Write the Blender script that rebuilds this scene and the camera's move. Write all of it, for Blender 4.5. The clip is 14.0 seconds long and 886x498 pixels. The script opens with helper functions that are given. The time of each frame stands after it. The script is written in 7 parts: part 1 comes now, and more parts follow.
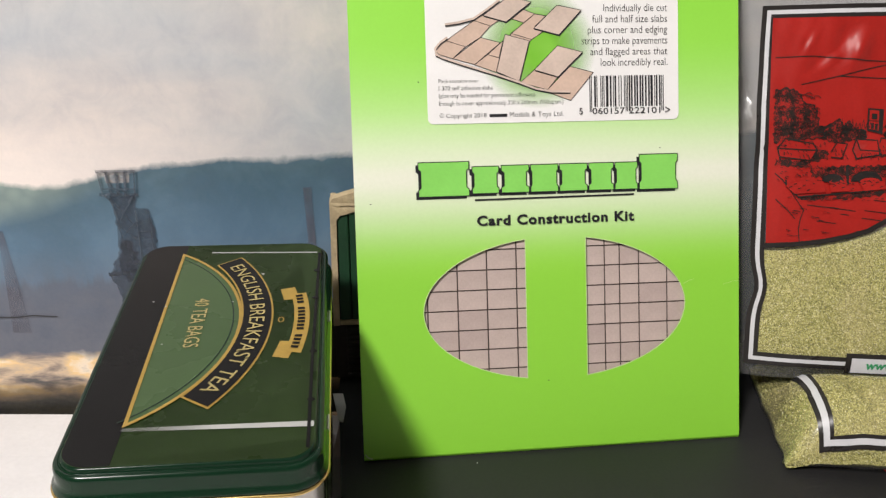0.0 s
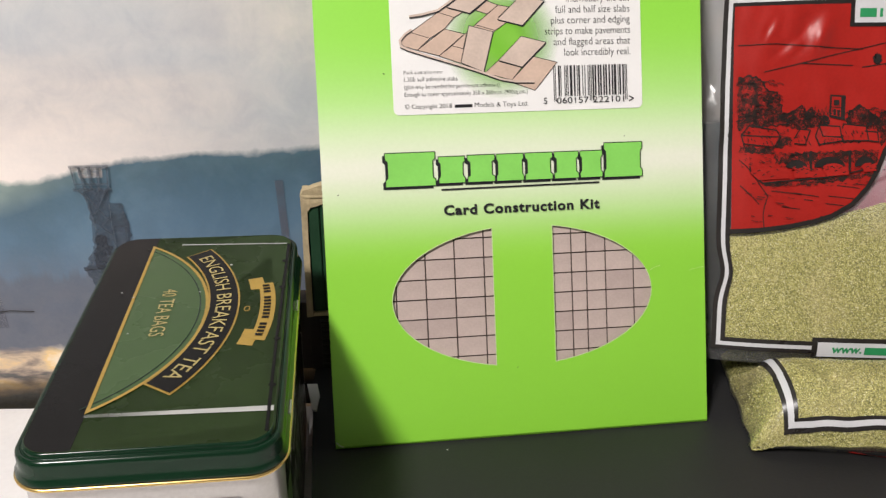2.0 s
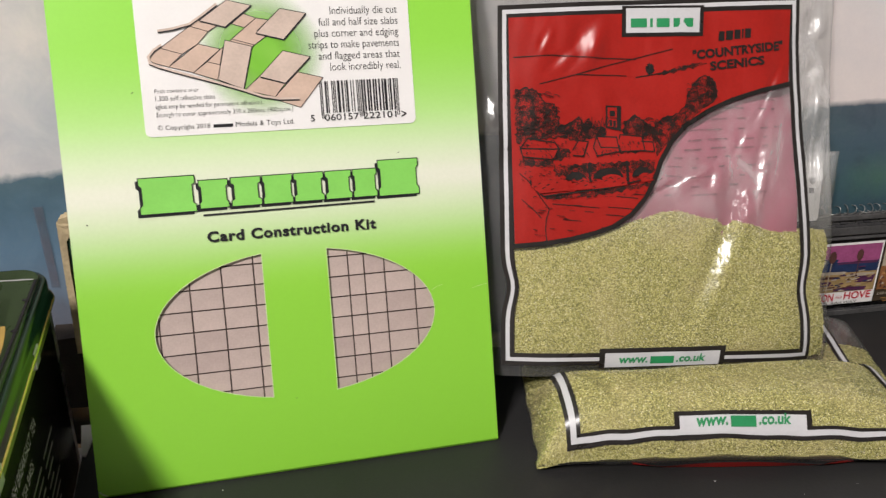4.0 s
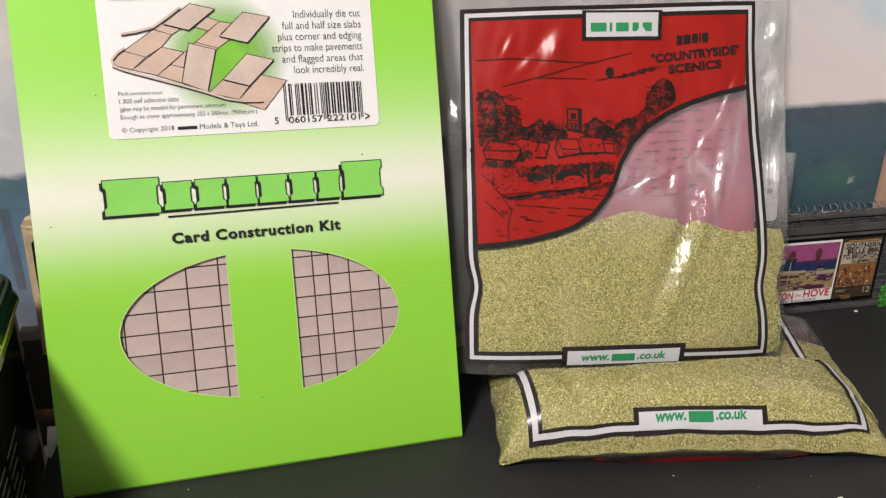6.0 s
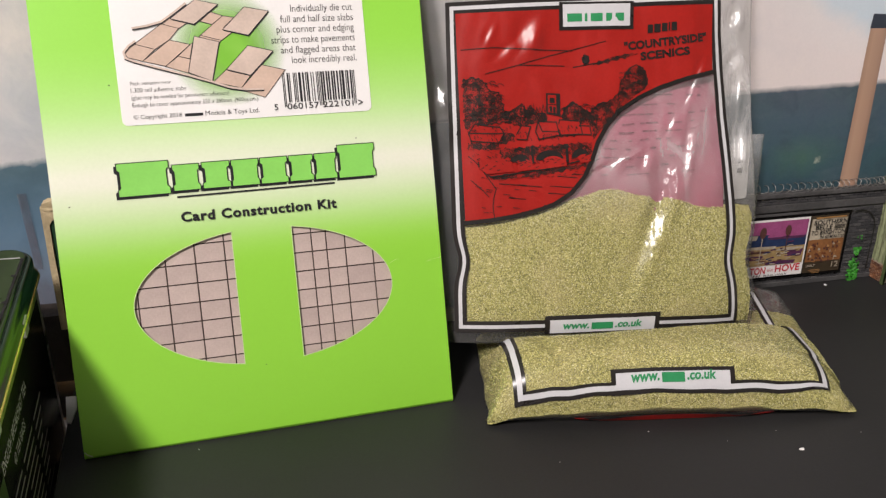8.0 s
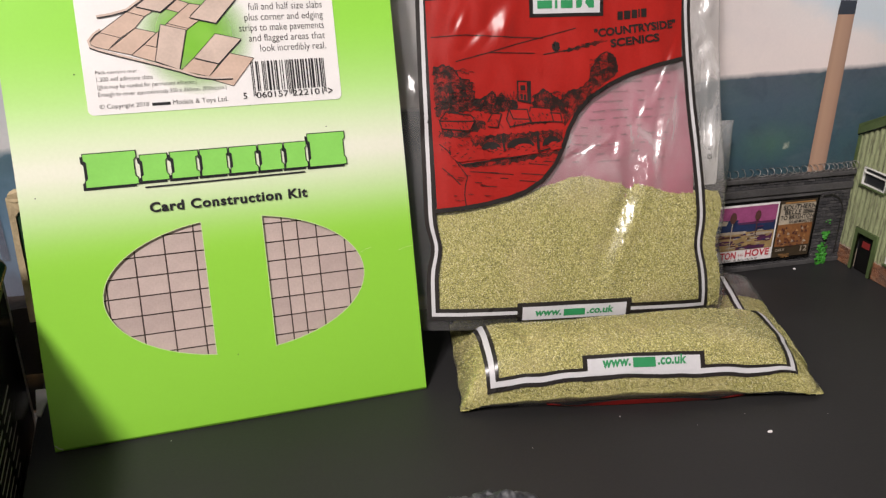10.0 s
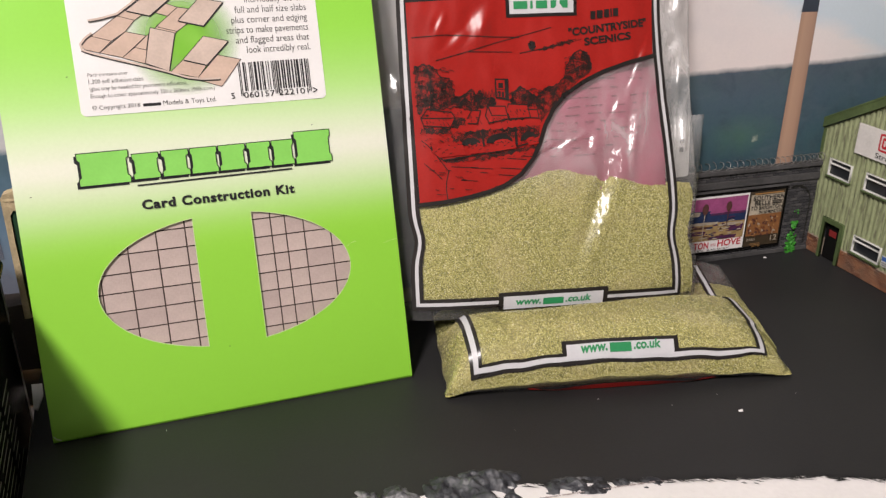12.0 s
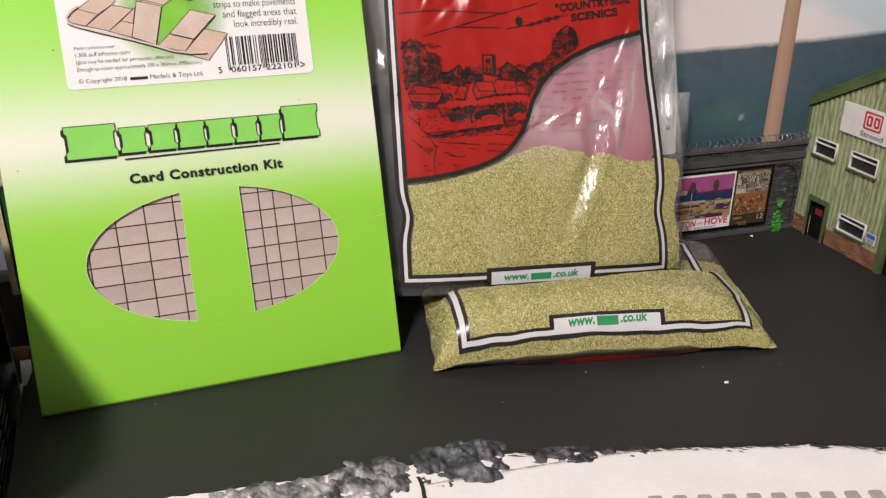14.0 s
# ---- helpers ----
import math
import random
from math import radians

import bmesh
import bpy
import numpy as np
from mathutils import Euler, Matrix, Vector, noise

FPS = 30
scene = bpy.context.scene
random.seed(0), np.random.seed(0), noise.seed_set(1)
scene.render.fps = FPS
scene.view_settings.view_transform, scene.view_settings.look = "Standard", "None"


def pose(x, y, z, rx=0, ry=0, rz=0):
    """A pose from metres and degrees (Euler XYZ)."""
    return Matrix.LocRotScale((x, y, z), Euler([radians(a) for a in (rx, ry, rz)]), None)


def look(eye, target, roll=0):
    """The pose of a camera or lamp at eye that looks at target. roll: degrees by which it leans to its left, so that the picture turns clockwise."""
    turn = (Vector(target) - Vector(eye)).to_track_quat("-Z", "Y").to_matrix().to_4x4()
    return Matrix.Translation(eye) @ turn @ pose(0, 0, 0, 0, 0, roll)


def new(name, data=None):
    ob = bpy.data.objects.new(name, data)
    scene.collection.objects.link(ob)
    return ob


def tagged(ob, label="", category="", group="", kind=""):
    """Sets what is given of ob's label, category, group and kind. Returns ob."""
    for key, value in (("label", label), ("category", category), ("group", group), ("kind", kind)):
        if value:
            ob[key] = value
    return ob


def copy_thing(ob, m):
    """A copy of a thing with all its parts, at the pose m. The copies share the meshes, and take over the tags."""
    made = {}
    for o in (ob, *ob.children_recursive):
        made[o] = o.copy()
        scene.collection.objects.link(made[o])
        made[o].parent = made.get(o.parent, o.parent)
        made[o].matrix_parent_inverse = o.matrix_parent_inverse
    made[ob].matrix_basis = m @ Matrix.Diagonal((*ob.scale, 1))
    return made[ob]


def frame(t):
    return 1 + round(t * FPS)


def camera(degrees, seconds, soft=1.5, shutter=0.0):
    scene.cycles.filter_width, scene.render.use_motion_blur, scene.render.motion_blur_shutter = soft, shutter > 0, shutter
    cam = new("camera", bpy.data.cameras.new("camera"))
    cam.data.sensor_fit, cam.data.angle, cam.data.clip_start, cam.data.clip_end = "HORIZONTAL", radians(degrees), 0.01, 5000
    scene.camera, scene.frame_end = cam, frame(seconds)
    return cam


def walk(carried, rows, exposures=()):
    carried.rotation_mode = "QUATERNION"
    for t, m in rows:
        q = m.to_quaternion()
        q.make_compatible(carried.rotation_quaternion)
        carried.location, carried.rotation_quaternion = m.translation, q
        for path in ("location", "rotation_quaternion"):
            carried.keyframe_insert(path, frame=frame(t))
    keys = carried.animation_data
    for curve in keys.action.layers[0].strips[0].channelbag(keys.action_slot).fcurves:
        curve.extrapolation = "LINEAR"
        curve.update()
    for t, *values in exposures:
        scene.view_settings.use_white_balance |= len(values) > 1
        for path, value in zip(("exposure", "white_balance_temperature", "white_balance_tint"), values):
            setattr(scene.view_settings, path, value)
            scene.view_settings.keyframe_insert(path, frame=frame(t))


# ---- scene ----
# camera: seconds, x, y, z, turn to the left, tilt up, roll
cam = camera(55.6, 14.0, soft=1.3, shutter=0.6)
ROWS = [
    (0.0, -0.0058, -0.0116, 0.2085, -0.45, -22.60, 0.44),
    (0.5, -0.0016, -0.0133, 0.2079, -0.14, -22.66, 0.26),
    (1.0, 0.0019, -0.0137, 0.2086, 0.18, -22.63, -0.12),
    (1.5, 0.0059, -0.0161, 0.2079, -0.13, -22.48, -0.18),
    (2.0, 0.0067, -0.0170, 0.2064, -0.53, -22.65, -0.23),
    (2.5, 0.0184, -0.0151, 0.2073, -1.74, -22.82, -0.58),
    (3.0, 0.0345, -0.0108, 0.2108, -3.96, -23.06, -0.53),
    (3.5, 0.0495, -0.0059, 0.2107, -6.41, -23.03, 0.07),
    (4.0, 0.0560, -0.0022, 0.2115, -8.25, -23.05, 0.58),
    (6.5, 0.0618, -0.0126, 0.2132, -9.83, -22.92, 0.88),
    (7.0, 0.0617, -0.0183, 0.2120, -9.89, -22.91, 0.68),
    (7.5, 0.0609, -0.0252, 0.2148, -9.84, -22.97, 0.42),
    (8.0, 0.0600, -0.0364, 0.2140, -10.02, -22.97, 0.29),
    (10.5, 0.0629, -0.0369, 0.2157, -11.99, -24.08, 0.49),
    (11.0, 0.0610, -0.0408, 0.2169, -12.20, -24.13, 0.47),
    (11.5, 0.0612, -0.0445, 0.2163, -12.56, -24.05, 0.36),
    (12.0, 0.0590, -0.0508, 0.2175, -13.03, -23.90, 0.13),
    (12.5, 0.0612, -0.0586, 0.2170, -13.37, -24.09, -0.10),
    (13.0, 0.0598, -0.0614, 0.2172, -13.72, -24.07, 0.00),
    (13.5, 0.0585, -0.0605, 0.2147, -13.73, -23.98, 0.13),
    (14.0, 0.0595, -0.0561, 0.2103, -13.66, -24.35, 0.19),
]
EXPOSURES = [(0.0, 0.0, 6500, 10), (4.0, 0.0, 6550, 11), (8.0, 0.04, 6650, 14), (14.0, 0.05, 6650, 15)]
walk(cam, [(t, pose(x, y, z, 90 + tilt, 0, turn) @ pose(0, 0, 0, 0, 0, roll)) for t, x, y, z, turn, tilt, roll in ROWS], EXPOSURES)

# ---- light ----
world = bpy.data.worlds.new("world")
world.use_nodes = True
world.node_tree.nodes["Background"].inputs[0].default_value = (0.9, 0.95, 1.0, 1)
world.node_tree.nodes["Background"].inputs[1].default_value = 0.065
scene.world = world
LAMP = Vector((-0.75, -0.96, 1.60))
lamp_data = bpy.data.lights.new("ceiling_lamp", "AREA")
lamp_data.shape, lamp_data.size, lamp_data.energy = "DISK", 0.30, 58.5
lamp_data.color = (1.0, 0.955, 0.92)
lamp = new("ceiling_lamp", lamp_data)
lamp.matrix_world = look(LAMP, (0.05, 0.25, 0.0))

# ---- material helpers ----


def mat(name, base=(0.5, 0.5, 0.5), rough=0.6, metal=0.0, spec=0.5):
    m = bpy.data.materials.new(name)
    m.use_nodes = True
    p = m.node_tree.nodes["Principled BSDF"]
    p.inputs["Base Color"].default_value = (*base, 1)
    p.inputs["Roughness"].default_value = rough
    p.inputs["Metallic"].default_value = metal
    p.inputs["Specular IOR Level"].default_value = spec
    return m


def nd(m, kind, **settings):
    n = m.node_tree.nodes.new(kind)
    for k, v in settings.items():
        if k in n.inputs:
            n.inputs[k].default_value = v
    return n


def ln(m, a, b):
    m.node_tree.links.new(a, b)


def bsdf(m):
    return m.node_tree.nodes["Principled BSDF"]


def coords(m, what="Object"):
    return nd(m, "ShaderNodeTexCoord").outputs[what]


def ramp(m, fac, stops, ease="LINEAR"):
    r = m.node_tree.nodes.new("ShaderNodeValToRGB")
    r.color_ramp.interpolation = ease
    el = r.color_ramp.elements
    el.remove(el[1])
    for k, (at, c) in enumerate(stops):
        e = el.new(at) if k else el[0]
        e.position = at
        e.color = (*c, 1) if len(c) == 3 else c
    if fac is not None:
        ln(m, fac, r.inputs[0])
    return r.outputs[0]


def noise_tex(m, vec, scale, detail=4.0, rough=0.5, distortion=0.0):
    n = nd(m, "ShaderNodeTexNoise", Scale=scale, Detail=detail, Roughness=rough, Distortion=distortion)
    if vec is not None:
        ln(m, vec, n.inputs["Vector"])
    return n.outputs["Fac"]


def math_node(m, op, a, b=None, clamp=False):
    n = m.node_tree.nodes.new("ShaderNodeMath")
    n.operation = op
    n.use_clamp = clamp
    for i, v in enumerate((a, b)):
        if v is None:
            continue
        if isinstance(v, (int, float)):
            n.inputs[i].default_value = v
        else:
            ln(m, v, n.inputs[i])
    return n.outputs[0]


def mixc(m, fac, a, b, blend="MIX"):
    n = m.node_tree.nodes.new("ShaderNodeMix")
    n.data_type, n.blend_type = "RGBA", blend
    for i, v in ((0, fac), (6, a), (7, b)):
        if isinstance(v, (int, float)):
            n.inputs[i].default_value = v
        elif isinstance(v, tuple):
            n.inputs[i].default_value = (*v, 1)
        else:
            ln(m, v, n.inputs[i])
    return n.outputs[2]


def bump(m, height, strength=0.3, distance=0.001):
    b = nd(m, "ShaderNodeBump", Strength=strength, Distance=distance)
    ln(m, height, b.inputs["Height"])
    ln(m, b.outputs[0], bsdf(m).inputs["Normal"])
    return b


def speckled(name, base, amount=0.15, scale=60.0, rough=0.6, fine=900.0, relief=0.15, dist=0.0004, spec=0.5, metal=0.0):
    """A paint or card with large soft stains, fine grain and a little relief."""
    m = mat(name, base, rough, metal, spec)
    c = coords(m)
    big = noise_tex(m, c, scale, 5)
    small = noise_tex(m, c, fine, 3)
    f = math_node(m, "ADD", math_node(m, "MULTIPLY", big, 0.65), math_node(m, "MULTIPLY", small, 0.35))
    lo = tuple(v * (1 - amount) for v in base)
    hi = tuple(min(1, v * (1 + amount)) for v in base)
    ln(m, ramp(m, f, [(0.3, lo), (0.7, hi)]), bsdf(m).inputs["Base Color"])
    ln(m, math_node(m, "ADD", math_node(m, "MULTIPLY", big, 0.2), rough - 0.1), bsdf(m).inputs["Roughness"])
    bump(m, small, relief, dist)
    return m


# ---- mesh helpers ----


def to_object(name, bm, material, smooth=False):
    me = bpy.data.meshes.new(name)
    bm.normal_update()
    bm.to_mesh(me)
    bm.free()
    if material is not None:
        me.materials.append(material)
    if smooth:
        for p in me.polygons:
            p.use_smooth = True
    return new(name, me)


def part(name, bm, material, parent, label="", smooth=False):
    ob = to_object(name, bm, material, smooth)
    ob.parent = parent
    ob.matrix_parent_inverse = parent.matrix_world.inverted()
    return tagged(ob, label)


def root(name, at=(0, 0, 0)):
    ob = new(name)
    ob.empty_display_size = 0.01
    ob.location = at
    bpy.context.view_layer.update()
    return ob


def box_bm(x0, x1, y0, y1, z0, z1, bevel=0.0, m=None, seg=2):
    bm = bmesh.new()
    bmesh.ops.create_cube(bm, size=1)
    bmesh.ops.transform(bm, verts=bm.verts, matrix=Matrix.LocRotScale(((x0 + x1) / 2, (y0 + y1) / 2, (z0 + z1) / 2), None, (x1 - x0, y1 - y0, z1 - z0)))
    if bevel:
        bmesh.ops.bevel(bm, geom=list(bm.edges), offset=bevel, segments=seg, affect="EDGES", profile=0.5)
    if m is not None:
        bmesh.ops.transform(bm, verts=bm.verts, matrix=m)
    return bm


def mesh_bm(me):
    bm = bmesh.new()
    bm.from_mesh(me)
    bpy.data.meshes.remove(me)
    return bm


def curve_bm(loops, extrude=0.0, bevel=0.0):
    """A flat shape in x and y, closed loops with holes by even-odd, thickened by extrude to both sides."""
    cu = bpy.data.curves.new("shape", "CURVE")
    cu.dimensions, cu.fill_mode, cu.extrude, cu.bevel_depth = "2D", "BOTH", extrude, bevel
    for loop in loops:
        sp = cu.splines.new("POLY")
        sp.points.add(len(loop) - 1)
        for p, (x, y) in zip(sp.points, loop):
            p.co = (x, y, 0, 1)
        sp.use_cyclic_u = True
    ob = bpy.data.objects.new("shape", cu)
    scene.collection.objects.link(ob)
    me = bpy.data.meshes.new_from_object(ob.evaluated_get(bpy.context.evaluated_depsgraph_get()))
    bpy.data.objects.remove(ob)
    bpy.data.curves.remove(cu)
    return mesh_bm(me)


def text_bm(text, bold=0.0, shear=0.0, space=1.0):
    """Built-in font, one line, fitted into x 0..1 and y 0..1 by its outline."""
    cu = bpy.data.curves.new("line", "FONT")
    cu.body, cu.size, cu.offset, cu.shear, cu.space_character, cu.resolution_u = text, 1.0, bold, shear, space, 3
    ob = bpy.data.objects.new("line", cu)
    scene.collection.objects.link(ob)
    me = bpy.data.meshes.new_from_object(ob.evaluated_get(bpy.context.evaluated_depsgraph_get()))
    bpy.data.objects.remove(ob)
    bpy.data.curves.remove(cu)
    bm = mesh_bm(me)
    xs = [v.co.x for v in bm.verts]
    ys = [v.co.y for v in bm.verts]
    x0, x1, y0, y1 = min(xs), max(xs), min(ys), max(ys)
    for v in bm.verts:
        v.co = ((v.co.x - x0) / (x1 - x0), (v.co.y - y0) / (y1 - y0), 0)
    return bm


def laid(bm, surface):
    """Moves each vertex x, y, z of bm onto surface(x, y, height z)."""
    for v in bm.verts:
        v.co = surface(v.co.x, v.co.y, v.co.z)
    return bm


def fitted(bm, x0, y0, x1, y1, turn=0.0):
    """Scales a 0..1 shape into a rectangle, then turns it about its lower left corner (degrees)."""
    c, s = math.cos(radians(turn)), math.sin(radians(turn))
    for v in bm.verts:
        a, b = v.co.x * (x1 - x0), v.co.y * (y1 - y0)
        v.co = (x0 + a * c - b * s, y0 + a * s + b * c, v.co.z)
    return bm


def poly_bm(polys, z=0.0):
    bm = bmesh.new()
    for poly in polys:
        bm.faces.new([bm.verts.new((x, y, z)) for x, y in poly])
    bmesh.ops.triangulate(bm, faces=list(bm.faces))
    return bm


def rect_bm(x0, y0, x1, y1, n=1, k=1, z=0.0):
    """A rectangle in n by k quads."""
    bm = bmesh.new()
    vs = [[bm.verts.new((x0 + (x1 - x0) * i / n, y0 + (y1 - y0) * j / k, z)) for j in range(k + 1)] for i in range(n + 1)]
    for i in range(n):
        for j in range(k):
            bm.faces.new((vs[i][j], vs[i + 1][j], vs[i + 1][j + 1], vs[i][j + 1]))
    return bm


def strip_bm(path, half, step=0.003, closed=False):
    """A band of half width along a broken line in x and y, mitred at the corners."""
    pts = [Vector(p) for p in path]
    n = len(pts)
    offs = []
    for i in range(n):
        d = []
        if i > 0 or closed:
            d.append((pts[i] - pts[i - 1]).normalized())
        if i < n - 1 or closed:
            d.append((pts[(i + 1) % n] - pts[i]).normalized())
        normals = [Vector((-e.y, e.x)) for e in d]
        t = sum(normals, Vector((0, 0))).normalized()
        offs.append(t * half / max(0.4, t.dot(normals[0])))
    bm = bmesh.new()
    rows = []
    for i in range(n if closed else n - 1):
        a, b, oa, ob = pts[i], pts[(i + 1) % n], offs[i], offs[(i + 1) % n]
        k = max(1, int((b - a).length / step))
        for j in range(k + (0 if closed or i < n - 2 else 1)):
            f = j / k
            p, o = a.lerp(b, f), oa.lerp(ob, f)
            rows.append((bm.verts.new((*(p + o), 0)), bm.verts.new((*(p - o), 0))))
    m = len(rows)
    for i in range(m if closed else m - 1):
        (a, b), (c, d) = rows[i], rows[(i + 1) % m]
        bm.faces.new((b, d, c, a))
    return bm


def rounded(x0, y0, x1, y1, r, n=5):
    out = []
    for cx, cy, a0 in ((x1 - r, y1 - r, 0), (x0 + r, y1 - r, 90), (x0 + r, y0 + r, 180), (x1 - r, y0 + r, 270)):
        for i in range(n + 1):
            a = radians(a0 + 90 * i / n)
            out.append((cx + r * math.cos(a), cy + r * math.sin(a)))
    return out


def solid_patch(top, bottom, n, k):
    """A closed skin: top(i/n, j/k) above bottom(i/n, j/k)."""
    bm = bmesh.new()
    up = [[bm.verts.new(top(i / n, j / k)) for j in range(k + 1)] for i in range(n + 1)]
    dn = [[bm.verts.new(bottom(i / n, j / k)) for j in range(k + 1)] for i in range(n + 1)]
    for i in range(n):
        for j in range(k):
            bm.faces.new((up[i][j], up[i + 1][j], up[i + 1][j + 1], up[i][j + 1]))
            bm.faces.new((dn[i][j + 1], dn[i + 1][j + 1], dn[i + 1][j], dn[i][j]))
    for i in range(n):
        bm.faces.new((dn[i][0], dn[i + 1][0], up[i + 1][0], up[i][0]))
        bm.faces.new((up[i][k], up[i + 1][k], dn[i + 1][k], dn[i][k]))
    for j in range(k):
        bm.faces.new((up[0][j], up[0][j + 1], dn[0][j + 1], dn[0][j]))
        bm.faces.new((dn[n][j], dn[n][j + 1], up[n][j + 1], up[n][j]))
    return bm


def wob(x, y, z=0.0):
    return noise.noise(Vector((x, y, z)))


# ---- materials ----
BLACK = speckled("black_ink", (0.014, 0.013, 0.012), 0.2, 200, 0.5, relief=0.02)
GREY_PAINT = speckled("grey_board_paint", (0.0180, 0.0178, 0.0186), 0.24, 14, 0.55, 700, 0.12, 0.0004, 0.42)
FOAM = speckled("white_foam", (0.75, 0.725, 0.715), 0.06, 40, 0.8, 420, 0.22, 0.0006)
ROOM_WALL = speckled("room_wall_paint", (0.41, 0.393, 0.376), 0.05, 3, 0.8, 80, 0.1)
ROOM_FLOOR = speckled("room_carpet", (0.24, 0.22, 0.2), 0.2, 6, 0.9, 300, 0.3)
WHITE_PRINT = speckled("white_print", (0.8, 0.79, 0.78), 0.03, 60, 0.45, relief=0.02)
SLAB = speckled("printed_slab", (0.46, 0.375, 0.345), 0.17, 60, 0.6, 1500, 0.1, 0.0002)
PALE_SLAB_ART = speckled("pale_slab_picture", (0.60, 0.48, 0.41), 0.14, 90, 0.35, relief=0.02)
SLAB_ART = speckled("slab_picture", (0.57, 0.42, 0.335), 0.12, 120, 0.45, relief=0.02)
LOGO_GREEN = speckled("logo_green", (0.23, 0.62, 0.11), 0.06, 120, 0.4, relief=0.02)
GREEN_INK = speckled("green_ink", (0.02, 0.25, 0.09), 0.1, 120, 0.45, relief=0.02)
RED_PRINT = speckled("red_print", (0.35, 0.014, 0.010), 0.16, 50, 0.35, relief=0.05)
RED_INK = speckled("red_ink", (0.55, 0.03, 0.05), 0.1, 100, 0.45, relief=0.02)
GOLD = speckled("gold_print", (0.36, 0.23, 0.045), 0.15, 200, 0.35, relief=0.03, spec=0.3)
PALE_GOLD = speckled("pale_gold_print", (0.40, 0.32, 0.125), 0.1, 200, 0.35, relief=0.03, spec=0.3)
DARK_INK = speckled("dark_ink", (0.017, 0.017, 0.02), 0.2, 150, 0.35, relief=0.03)
TIN_GREEN = speckled("tin_green", (0.034, 0.061, 0.0180), 0.12, 40, 0.28, 1500, 0.03, spec=0.17)
TIN_LIGHT = speckled("tin_light_green", (0.053, 0.093, 0.036), 0.1, 40, 0.28, 1500, 0.03, spec=0.17)
TIN_RIM = speckled("tin_rim_green", (0.004, 0.022, 0.010), 0.15, 40, 0.17, 1500, 0.02, spec=0.30)
TIN_BLACK = speckled("tin_black", (0.0085, 0.008, 0.008), 0.2, 40, 0.22, 1500, 0.03, spec=0.085)
slab_rand = nd(SLAB, "ShaderNodeObjectInfo")
slab_plain = bsdf(SLAB).inputs["Base Color"].links[0].from_socket
slab_tone = ramp(SLAB, slab_rand.outputs["Random"], [(0.0, (0.92, 0.89, 0.89)), (0.5, (1.0, 0.98, 0.97)), (1.0, (1.06, 1.04, 1.03))])
ln(SLAB, mixc(SLAB, 1.0, slab_plain, slab_tone, "MULTIPLY"), bsdf(SLAB).inputs["Base Color"])
LINE_GREY = speckled("pale_line", (0.42, 0.42, 0.41), 0.05, 100, 0.4, relief=0.02)


def pack_material():
    """Printed card: green, fading to a white band and back to green up the sheet."""
    m = mat("green_card", rough=0.42)
    c = coords(m, "UV")
    sep = nd(m, "ShaderNodeSeparateXYZ")
    ln(m, c, sep.inputs[0])
    v = math_node(m, "ADD", sep.outputs[1], math_node(m, "MULTIPLY", math_node(m, "SUBTRACT", noise_tex(m, c, 3, 2), 0.5), 0.01))
    low, mid, high, white = (0.245, 0.61, 0.042), (0.315, 0.68, 0.075), (0.265, 0.685, 0.050), (0.82, 0.82, 0.715)
    col = ramp(m, v, [(0.0, low), (0.30, low), (0.37, mid), (0.455, white), (0.50, white), (0.585, (0.42, 0.76, 0.2)), (0.70, high), (1.0, high)], "B_SPLINE")
    grain = noise_tex(m, c, 160, 3)
    ln(m, mixc(m, math_node(m, "MULTIPLY", grain, 0.12), col, (0.2, 0.4, 0.05)), bsdf(m).inputs["Base Color"])
    bump(m, noise_tex(m, c, 30, 4), 0.06, 0.0006)
    return m


PACK = pack_material()
CARD_EDGE = speckled("card_edge", (0.52, 0.66, 0.32), 0.08, 100, 0.7)

# ---- setting ----


def backdrop_y(x):
    return 0.3516 + 0.071 * x


B_DIR = Vector((1, 0.071, 0)).normalized()
B_NRM = Vector((0.071, -1, 0)).normalized()


def on_backdrop(x, z, h=0.0):
    """x across the world, z up, h off the painted face."""
    return Vector((x, backdrop_y(x), z)) + B_NRM * h


